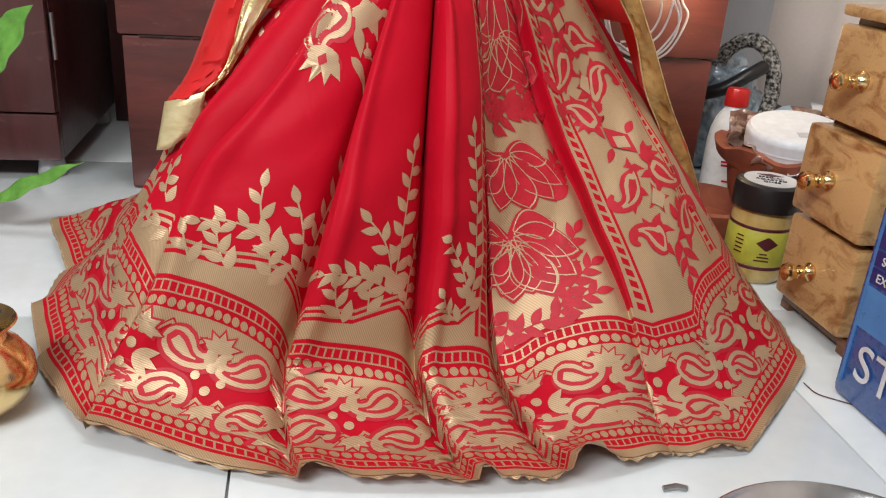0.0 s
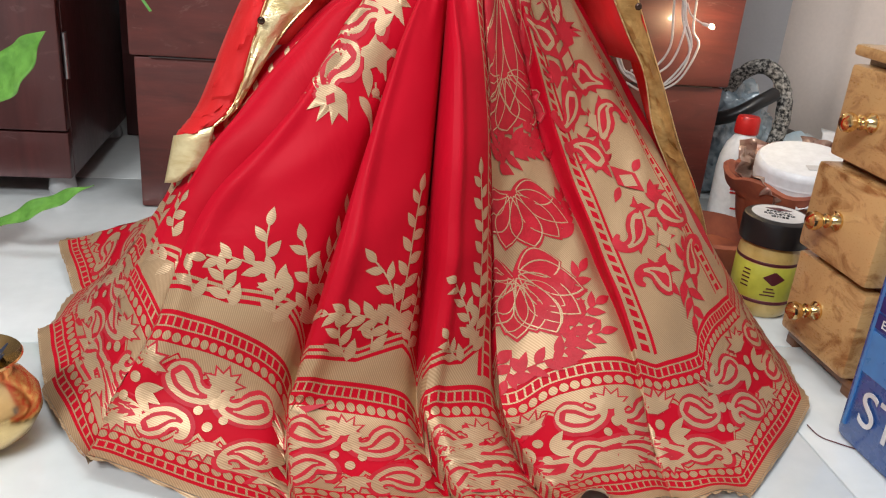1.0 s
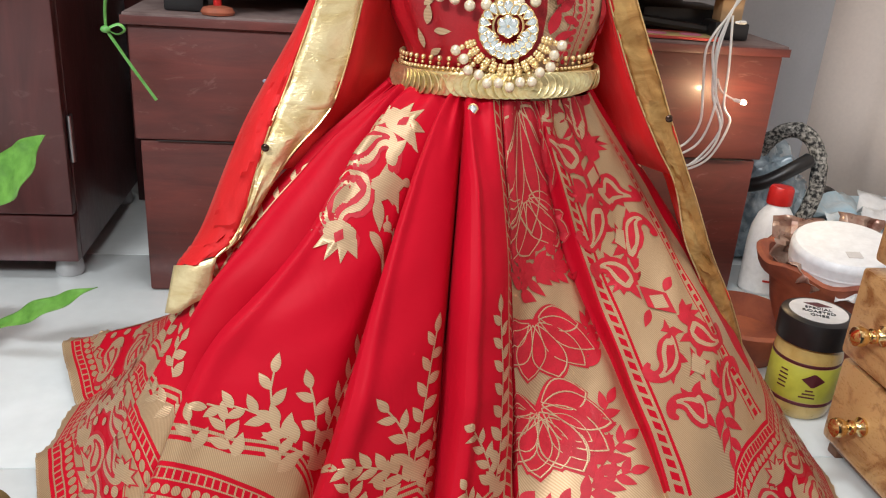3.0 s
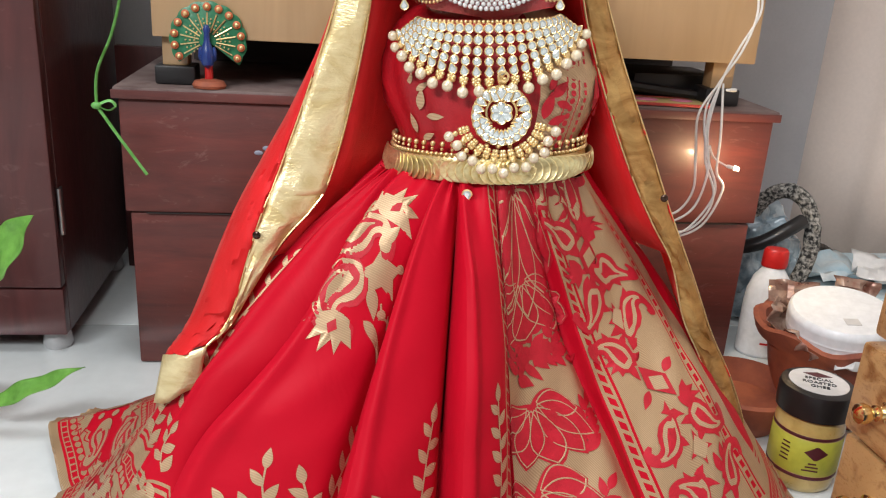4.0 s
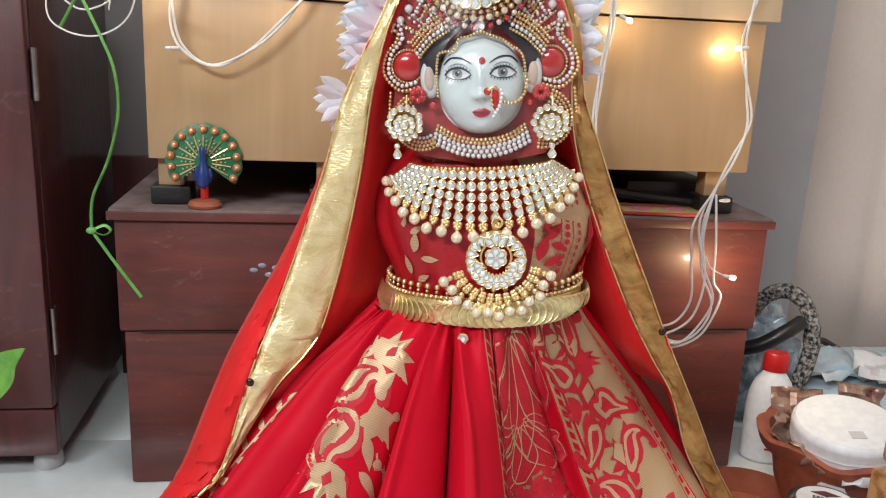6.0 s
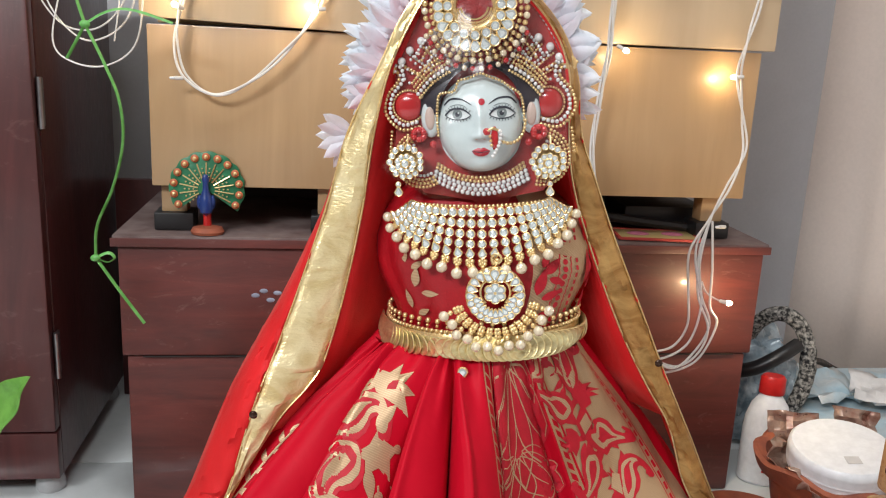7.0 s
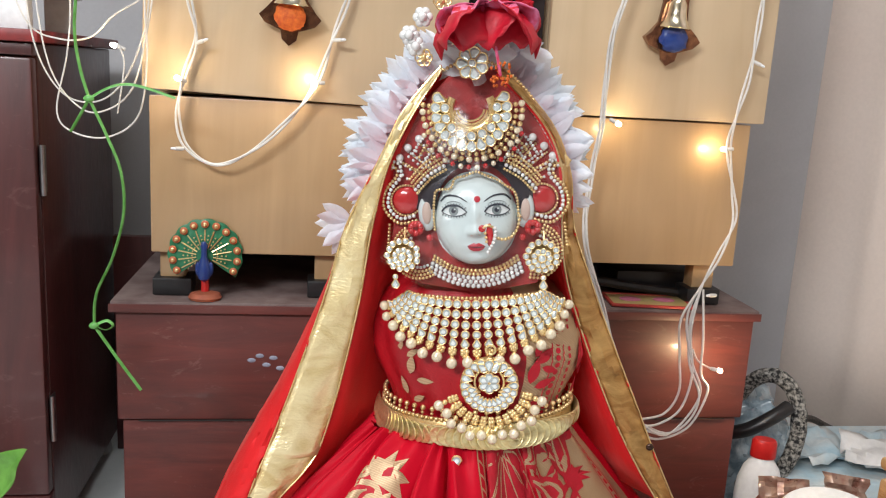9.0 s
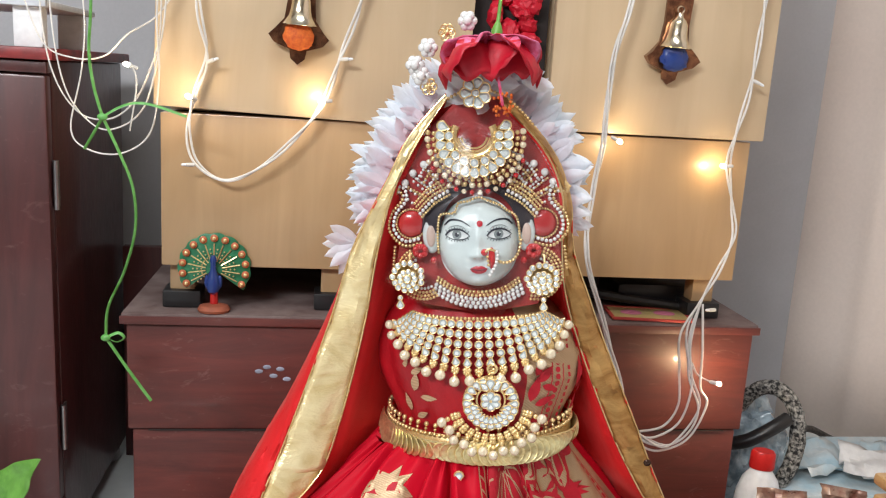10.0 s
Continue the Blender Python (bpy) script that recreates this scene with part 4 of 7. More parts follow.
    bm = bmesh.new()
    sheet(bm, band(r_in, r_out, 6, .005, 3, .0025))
    thicken(part("border", bm, M_TISSUE_DARK, d, "darker brown-gold tissue border on the right"), .0012)
    bm = bmesh.new()
    back = [p + Vector((-.02, .09, 0)) for p in r_out]
    sheet(bm, band(r_out, back, 5, 0, 7, .003))
    thicken(part("cloth", bm, M_CHIFFON, d), .001)
    # the piping along both edges
    for line in (l_in, l_mid, r_in, r_out):
        part("piping", tube(bmesh.new(), [p + Vector((0, -.0012, 0)) for p in line], .0009, 5), M_GOLD, d)
    part("piping", tube(bmesh.new(), [p + Vector((0, .002, 0)) for p in r_in[:40]], .0032, 6), M_CHIFFON, d)
    # the lining behind head and body
    bm = bmesh.new()
    rows = []
    zs = [.778, .75, .70, .65, .60, .55, .50, .45, .40, .36]
    li, ri = sorted(l_in, key=lambda p: p.z), sorted(r_in, key=lambda p: p.z)
    for z in zs:
        a = Vector([float(np.interp(z, [p.z for p in li], [p[k] for p in li])) for k in (0, 1)] + [z])
        b = Vector([float(np.interp(z, [p.z for p in ri], [p[k] for p in ri])) for k in (0, 1)] + [z])
        deep = .062 if z > .6 else .105
        row = []
        for f in np.linspace(0, 1, 22):
            p = a.lerp(b, f)
            p.y += .003 + deep * min(1, math.sin(math.pi * f) * 1.5) + .003 * math.sin(f * 40 + z * 9)
            row.append(p)
        rows.append(row)
    sheet(bm, rows)
    thicken(part("lining", bm, M_CHIFFON, d, "red inside of the veil"), .001)
    # scattered brooches
    for p in ((-.118, .935, .43), (-.165, .893, .385), (.215, 1.0, .42)):
        bm = ball(bmesh.new(), p, .004, 0, 10, 6, (1, .5, 1))
        part("sequin", bm, M_DARKGEM, d, "dark sequin")


M_DARKGEM = paint("dark_sequin", (.06, .03, .02), .2, .6)
veil()
# ---- things on the floor beside the idol ----
M_GHEE = paint("cream_ghee", (.58, .42, .15), .3, 0, (.46, .31, .09), 30, bump=.05, coat=.6)
M_LABEL = paint("yellow_green_paper_label", (.50, .50, .06), .5, 0, (.44, .44, .05), 40, bump=.05)
M_MAROON = paint("maroon_print", (.10, .012, .02), .5, bump=.0)
M_PAPER = paint("white_paper", (.78, .77, .76), .6, bump=.05)
M_INK = paint("black_ink", (.02, .02, .02), .6, bump=0)
M_TERRACOTTA = paint("red_clay", (.36, .10, .045), .7, 0, (.22, .055, .03), 22, bump=.4, grain=120)
M_FOIL = paint("crumpled_printed_foil", (.45, .33, .26), .3, .35, (.24, .10, .07), 45, bump=.5, grain=60)
M_BLUE = paint("printed_blue_tin", (.03, .10, .33), .28, 0, (.022, .075, .27), 5, bump=.05, coat=.5)
M_NAVY = paint("printed_navy_band", (.015, .02, .17), .3, 0, bump=.05, coat=.5)
M_SKYBLUE = paint("printed_light_blue", (.06, .25, .55), .3, 0, (.04, .16, .44), 8, bump=.03, coat=.5)
M_WHITE_INK = paint("white_print", (.8, .8, .82), .45, bump=0)
M_FUZZ = paint("speckled_black_and_white_cord", (.46, .44, .40), .9, 0, (.015, .015, .015), 150, bump=.9, grain=400, low=.42, high=.66)
M_BAG = paint("crumpled_blue_grey_plastic", (.42, .52, .58), .16, 0, (.10, .15, .19), 26, bump=.9, grain=48, coat=.7)
M_BLUE_PAPER = paint("pale_blue_paper", (.42, .58, .66), .6, 0, (.62, .66, .66), 18, bump=.3)


def drawer_unit():
    d = thing("mini_drawer_cabinet", "small polished olive-wood cabinet with three drawers and brass knobs", "cabinet", pose(.490, 1.080, 0, 0, 0, -77.6))
    part("carcass", boxed(.004, .138, .014, .150, .018, .380, .003), M_TEAK_DARK, d)
    part("top", boxed(-.004, .146, -.004, .156, .380, .394, .005), M_TEAK, d)
    part("plinth", boxed(.000, .142, .006, .152, .010, .022, .003), M_TEAK_DARK, d)
    for x in (.0, .124):
        for y in (.006, .134):
            part("foot", boxed(x, x + .018, y, y + .018, 0, .012, .002), M_TEAK_DARK, d)
    for z0, out in ((.026, .010), (.144, .016), (.262, .006)):
        dr = part("drawer", boxed(.002, .140, -out, .018, z0, z0 + .110, .006), M_TEAK, d, "drawer front with dark wavy grain")
        bm = lathe(bmesh.new(), [(0, 0), (.011, 0), (.0115, .003), (.0075, .006), (.0055, .010), (.0085, .013), (.0088, .016), (.006, .018), (.0055, .020), (.0095, .024), (.0118, .030), (.0105, .036), (.005, .040), (0, .0405)], 20, pose(.066, -out, z0 + .054, 90, 0, 0))
        part("knob", bm, M_BRASS, dr, "turned brass knob")


def ghee_jar():
    j = thing("ghee_jar", "clear jar of yellow ghee with a black lid and yellow label", "jar", pose(.485, 1.182, 0, 0, 0, -14))
    part("body", lathe(bmesh.new(), [(0, .001), (.036, .001), (.041, .006), (.0425, .014), (.0435, .030), (.0435, .088), (.042, .097), (.0385, .104), (.0385, .112), (0, .112)], 40), M_GHEE, j, "jar full of ghee")
    part("label_band", lathe(bmesh.new(), [(.0436, .030), (.0442, .031), (.0442, .079), (.0436, .080)], 48), M_LABEL, j, "yellow-green paper label")
    for z in (.0265, .0835):
        part("stripe", lathe(bmesh.new(), [(.0434, z - .0025), (.0440, z - .0015), (.0440, z + .0015), (.0434, z + .0025)], 40), M_MAROON, j)
    lid = part("lid", lathe(bmesh.new(), [(.040, .107), (.0465, .108), (.0470, .112), (.0470, .136), (.0455, .142), (.041, .1445), (0, .1445)], 40), M_BLACK, j, "black screw lid")
    part("lid_label", lathe(bmesh.new(), [(.0, .1453), (.0365, .1453), (.0368, .1446)], 40), M_PAPER, lid, "round white label")

    def diamond(w, h):
        bm = bmesh.new()
        vs = [bm.verts.new(p) for p in ((w, 0, 0), (0, h, 0), (-w, 0, 0), (0, -h, 0))]
        f = bm.faces.new(vs)
        r = bmesh.ops.extrude_face_region(bm, geom=[f])
        bmesh.ops.translate(bm, vec=(0, 0, .0004), verts=[v for v in r["geom"] if isinstance(v, bmesh.types.BMVert)])
        return bm
    part("diamond_mark", diamond(.018, .0075), M_MAROON, lid, "maroon diamond", pose(0, .018, .1454))
    words(lid, "lettering", "SPECIAL", .0095, pose(0, .005, .1456), M_INK)
    words(lid, "lettering", "ROASTED", .0095, pose(0, -.006, .1456), M_INK)
    words(lid, "lettering", "GHEE", .0095, pose(0, -.017, .1456), M_INK)
    # curved marks on the side
    bm = bmesh.new()
    n = 9
    for k in range(n):
        a0, a1 = radians(-98 + k * 4.4), radians(-98 + (k + 1) * 4.4)
        h0, h1 = .011 * (1 - abs(2 * k / n - 1)), .011 * (1 - abs(2 * (k + 1) / n - 1))
        vs = [bm.verts.new((.0446 * math.cos(a), .0446 * math.sin(a), z)) for a, z in ((a0, .064 - h0), (a1, .064 - h1), (a1, .064 + h1), (a0, .064 + h0))]
        try:
            bm.faces.new(vs)
        except ValueError:
            pass
    part("diamond_mark", bm, M_MAROON, j, "maroon diamond")
    for z, a, w in ((.049, -82, .010), (.044, -82, .016), (.039, -84, .020), (.070, -128, .010), (.064, -128, .012), (.058, -128, .012), (.052, -128, .011), (.046, -128, .012)):
        r = radians(a)
        bm = boxed(-w / 2, w / 2, -.0003, .0003, -.0009, .0009, 0)
        part("print_bar", bm, M_MAROON, j, "", pose(.0446 * math.cos(r), .0446 * math.sin(r), z, 0, 0, a + 90))


def clay_pot():
    p = thing("clay_pot", "red clay pot with a wavy rim holding packets and a jar", "pot", pose(.585, 1.375, 0))

    def wavy(q, a):
        if q.z > .12:
            f = 1 + .025 * math.sin(a * 9) + .02 * math.sin(a * 4 + 1)
            return Vector((q.x * f, q.y * f, q.z + .006 * math.sin(a * 7 + .5)))
        return q
    part("bowl", lathe(bmesh.new(), [(0, .002), (.060, .002), (.078, .02), (.092, .07), (.100, .11), (.118, .128), (.124, .146), (.118, .150), (.106, .146), (.092, .12), (.085, .06), (0, .05)], 56, None, 0, wavy), M_TERRACOTTA, p)
    t = thing("plastic_tub", "white plastic tub with a ribbed screw lid in a clay pot", "jar", pose(.572, 1.352, .062, 8, -4, 0))
    part("body", lathe(bmesh.new(), [(0, 0), (.062, 0), (.066, .01), (.066, .088), (0, .088)], 40), M_WHITE, t)
    part("lid", lathe(bmesh.new(), [(.064, .090), (.072, .091), (.073, .096), (.0725, .100), (.0735, .102), (.0725, .106), (.0735, .109), (.0725, .113), (.0735, .116), (.072, .124), (.068, .128), (0, .1285)], 64), M_WHITE, t, "white ribbed lid")
    part("sticker", boxed(-.010, .010, -.045, -.028, .1287, .1291, 0), M_PAPER, t, "small pale sticker")
    rnd = random.Random(5)
    for k, (x, y, z, rx, ry, rz, mat) in enumerate(((-.085, .0, .150, 70, 20, 40, M_FOIL), (-.050, .07, .155, 60, -10, -20, M_FOIL), (-.07, -.055, .135, 30, 25, 60, M_FOIL), (-.01, -.095, .140, 24, 8, 5, M_PAPER), (.05, .085, .16, 70, 10, 10, M_FOIL))):
        bm = bmesh.new()
        rows = []
        for i in range(9):
            rows.append([Vector(((j / 8 - .5) * .075, (i / 8 - .5) * .06, .022 * noise.noise((i * .45 + k * 9, j * .4, k)) + .008 * noise.noise((i * 1.3, j * 1.5, k)))) for j in range(9)])
        sheet(bm, rows)
        ob = solid("wrapper", bm, mat, "crumpled printed wrapper tucked into a clay pot", "wrapper", pose(.585 + x, 1.375 + y, z, rx, ry, rz), "wrappers in the pot")
        thicken(ob, .0008)
    # a low clay dish behind the jar
    solid("clay_dish", lathe(bmesh.new(), [(0, .002), (.055, .002), (.080, .03), (.085, .062), (.080, .066), (.070, .03), (0, .02)], 40), M_TERRACOTTA, "plain orange-brown clay dish on the floor", "dish", pose(.440, 1.325, 0))


def bottle():
    b = thing("squeeze_bottle", "white plastic bottle with a red cap and red print", "bottle", pose(.540, 1.572, 0, 0, 0, -10) @ Matrix.Diagonal((.88, .62, .96, 1)))
    part("body", lathe(bmesh.new(), [(0, .001), (.040, .001), (.044, .006), (.0445, .10), (.042, .125), (.034, .150), (.022, .166), (.019, .172), (0, .172)], 36), M_WHITE, b)
    part("cap", lathe(bmesh.new(), [(.018, .170), (.0235, .171), (.0245, .175), (.0235, .200), (.020, .2045), (0, .2045)], 30), M_RED_PLASTIC, b, "red cap")
    words(b, "lettering", "M", .034, pose(.004, -.0446, .088, 90, 0, 0), M_RED_PLASTIC)
    for z, x, w in ((.068, .004, .030), (.061, .002, .024), (.030, .012, .030)):
        part("print_bar", boxed(x - w / 2, x + w / 2, -.0455, -.0440, z - .0018, z + .0018, 0), M_RED_PLASTIC, b)


def ring_and_bag():
    r = thing("cord_ring", "fuzzy black and white speckled cord ring leaning on the wall", "ring", pose(.578, 1.70, .158, 82, 6, -24))
    bm = bmesh.new()
    n, k = 64, 12
    vs = []
    for i in range(n):
        a = 2 * math.pi * i / n
        c = Vector((.062 * math.cos(a), .108 * math.sin(a), 0))
        o = Vector((math.cos(a), math.sin(a), 0))
        ring = []
        for j in range(k):
            t = 2 * math.pi * j / k
            rr = .0145 * (1 + .16 * noise.noise((i * .9, j * 1.3, 4)))
            ring.append(bm.verts.new(c + o * rr * math.cos(t) + Vector((0, 0, rr * math.sin(t)))))
        vs.append(ring)
    for i in range(n):
        for j in range(k):
            bm.faces.new((vs[i][j], vs[(i + 1) % n][j], vs[(i + 1) % n][(j + 1) % k], vs[i][(j + 1) % k]))
    part("cord", bm, M_FUZZ, r)
    bm = bmesh.new()
    bmesh.ops.create_icosphere(bm, subdivisions=5, radius=1)
    for v in bm.verts:
        p = v.co.copy()
        d = 1 + .22 * noise.noise(p * 2.2) + .12 * abs(noise.noise(p * 6)) + .05 * noise.noise(p * 13)
        v.co = Vector((p.x * .095 * d, p.y * .075 * d, max(p.z * .115 * d, -.108)))
    solid("plastic_bag", bm, M_BAG, "crumpled blue-grey plastic bag stuffed behind the bottle", "bag", pose(.545, 1.755, .112))
    bm = tube(bmesh.new(), glide([(.500, 1.66, .165), (.535, 1.648, .180), (.575, 1.645, .208), (.606, 1.66, .224)], 8), .013, 10)
    solid("black_strap", bm, M_BLACK, "thick black padded strap across a bag", "strap")
    pts = glide([ROOM @ Vector(p) for p in ((1.28, .30, .11), (1.38, .40, .075), (1.47, .44, .03), (1.56, .36, .018), (1.66, .20, .014), (1.68, -.1, .012))], 10)
    solid("dark_cable", tube(bmesh.new(), pts, .0075, 8), M_FUZZ_DARK, "dark braided cable along the wall base", "cable")
    for k, (x, y, z, s, rz) in enumerate(((1.27, .20, .105, .12, 20), (1.36, .12, .12, .11, -25), (1.44, .20, .09, .14, 50))):
        bm = bmesh.new()
        rows = [[Vector(((j / 8 - .5) * s * 1.5, (i / 8 - .5) * s, .026 * noise.noise((i * .45 + k * 5, j * .45, k)) + .008 * noise.noise((i * 1.2, j * 1.3, k)))) for j in range(9)] for i in range(9)]
        sheet(bm, rows)
        thicken(solid("paper_sheet", bm, M_BLUE_PAPER if k != 1 else M_PAPER, "crumpled pale blue paper sheet on a carton", "paper", ROOM @ pose(x, y, z, 8, 6, rz), "papers by the wall"), .0008)
    solid("carton", boxed(1.13, 1.55, .08, .34, .001, .085, .004), M_BLUE_PAPER, "low pale blue carton in the corner", "box", ROOM)


M_FUZZ_DARK = paint("dark_braided_cord", (.12, .10, .09), .8, 0, (.04, .035, .03), 120, bump=.8, grain=260)


def paint_can():
    c = thing("paint_can", "blue printed paint tin with white lettering", "tin", pose(.482, .868, 0, 0, 0, -76))
    part("body", boxed(.0, .170, .0, .12, .001, .250, .010), M_BLUE, c)
    part("upper_print", boxed(.012, .168, -.0012, .004, .088, .135, .0), M_SKYBLUE, c, "light blue printed field")
    for z, h in ((.139, .016), (.158, .016), (.177, .030)):
        part("navy_band", boxed(.012, .168, -.0014, .004, z, z + h, .0), M_NAVY, c)
    part("white_seam", boxed(.009, .013, -.0016, .004, .02, .245, .0), M_SKYBLUE, c)
    words(c, "lettering", "ST", .058, pose(.026, -.0022, .052, 90, 0, 0), M_WHITE_INK, align="LEFT")
    words(c, "lettering", "EXTRA DU", .013, pose(.022, -.0024, .147, 90, 0, 0), M_WHITE_INK, align="LEFT")
    words(c, "lettering", "STREN", .013, pose(.024, -.0024, .166, 90, 0, 0), M_WHITE_INK, align="LEFT")


def brass_pot():
    p = thing("brass_pot", "small polished brass water pot with a flared rim", "pot", pose(-.380, .700, 0))
    prof = [(0, .001), (.026, .001), (.030, .004), (.044, .016), (.053, .034), (.052, .050), (.042, .066), (.031, .075), (.030, .081), (.038, .089), (.042, .092), (.041, .094), (.036, .091), (.027, .080), (.029, .072), (.045, .05), (.045, .03), (0, .01)]
    part("body", lathe(bmesh.new(), prof, 44), M_BRASS, p)
    bm = bmesh.new()
    rnd = random.Random(2)
    for k in range(9):
        a = k * .7
        tube(bm, [(0, 0, .05), (.018 * math.cos(a), .018 * math.sin(a), .085), (.03 * math.cos(a), .03 * math.sin(a), .098)], lambda f: .004 * (1.2 - f), 5)
    part("filling", bm, M_NAVY_CLOTH, p, "dark blue filling")


M_NAVY_CLOTH = paint("dark_blue_cloth", (.02, .03, .07), .6)


def small_floor_things():
    plate = lathe(bmesh.new(), [(0, .003), (.105, .003), (.115, .006), (.128, .018), (.134, .020), (.136, .019), (.134, .017), (.118, .003), (0, .001)], 64)
    solid("steel_plate", plate, M_STEEL_BRIGHT, "round stainless steel plate lying on the floor", "plate", pose(.385, .535, 0))
    bm = tube(bmesh.new(), [(0, 0, .003), (.012, .001, .005), (.022, 0, .003)], .0028, 6)
    solid("grey_clip", bm, M_STEEL, "small grey metal clip on the floor", "clip", pose(.256, .664, 0, 0, 0, 8))
    pts = glide([(.455, .875, .002), (.462, .855, .0015), (.478, .845, .0015), (.50, .835, .0015)], 8)
    solid("loose_thread", tube(bmesh.new(), pts, .0007, 5), M_MAROON, "thin dark thread on the floor tiles", "thread")


M_STEEL_BRIGHT = paint("bright_steel", (.62, .63, .64), .2, 1.0, bump=.03)


def leaf_mesh(name, length, width, droop, wave):
    bm = bmesh.new()
    rows = []
    n = 22
    for i in range(n + 1):
        f = i / n
        w = width * math.sin(math.pi * min(1, f * .97 + .03)) ** .75 * (1 - .35 * f)
        row = []
        for j in range(-4, 5):
            s = j / 4
            row.append(Vector((f * length, s * w, -droop * f * f + .16 * w * abs(s) + wave * math.sin(f * 17 + s) * abs(s))))
        rows.append(row)
    sheet(bm, rows)
    return bm


def plant():
    p = thing("potted_plant", "green leafy plant with long pointed leaves", "plant", pose(-.66, 1.098, 0))
    part("pot", lathe(bmesh.new(), [(0, .001), (.04, .001), (.055, .07), (.058, .072), (.05, .07), (0, .06)], 28), M_TERRACOTTA, p)
    stem = glide([(0, 0, .05), (.01, 0, .12), (.03, -.002, .19), (.06, 0, .24), (.10, 0, .245)], 8)
    part("stem", tube(bmesh.new(), stem, .0024, 6), M_LEAF, p)
    thicken(part("leaf", leaf_mesh("leaf", .135, .034, .0, .003), M_LEAF, p, "", pose(.085, 0, .222, 68, -47, -10)), .0006)
    part("stem", tube(bmesh.new(), glide([(0, 0, .06), (.03, 0, .05), (.07, 0, .048)], 6), .002, 6), M_LEAF, p)
    thicken(part("leaf", leaf_mesh("leaf", .165, .016, .0, .003), M_LEAF, p, "", pose(.066, 0, .045, 40, -27, 0)), .0006)
    thicken(part("leaf", leaf_mesh("leaf", .12, .03, .02, .003), M_LEAF, p, "", pose(-.01, -.02, .09, 0, -25, 200)), .0006)


drawer_unit()
ghee_jar()
clay_pot()
bottle()
ring_and_bag()
paint_can()
brass_pot()
small_floor_things()
plant()
# ---- the idol and its ornaments ----
IDOL = pose(.025, .943, .672, 0, -4.4, 0)  # between the brows


def g(a, b, d=0.0):
    """A place on the mask's plane: a to its right, b down, in half millimetres; d metres forward."""
    return Vector((a * .00053, -d, -b * .000527))


M_IVORY = paint("pale_painted_face", (.60, .68, .67), .3, 0, (.55, .63, .63), 40, bump=.03, coat=.5, spread=.03)
M_LIP = paint("red_lip_paint", (.50, .012, .03), .35, bump=0)
M_BROW = paint("dark_line_paint", (.03, .035, .05), .5, bump=0)
M_EYE = paint("grey_eye_paint", (.22, .26, .26), .3, bump=0)
M_EYE_WHITE = paint("white_eye_paint", (.70, .74, .73), .3, bump=0)
M_BLUSH = paint("peach_ear_paint", (.62, .47, .40), .4, bump=0)
M_HAIR = paint("dark_painted_hair", (.035, .03, .04), .35, 0, (.015, .012, .02), 40, bump=.3)
M_VELVET = paint("red_velvet_backing", (.42, .018, .018), .5, 0, (.26, .010, .010), 60, bump=.4, grain=400)
M_RUBY = paint("red_enamel_stone", (.55, .02, .025), .2, 0, bump=.02, coat=.8)
M_PETAL_WHITE = petal_cloth()
M_PETAL_RED = paint("crimson_petal", (.60, .006, .025), .5, 0, (.44, .004, .02), 40, bump=.3, grain=160)
M_PETAL_PINK = paint("pink_petal_edge", (.72, .22, .40), .5, 0, (.58, .04, .10), 70, bump=.3, grain=160)
M_ORANGE = paint("orange_marigold", (.75, .17, .02), .7, 0, (.55, .08, .01), 150, bump=.8, grain=260)


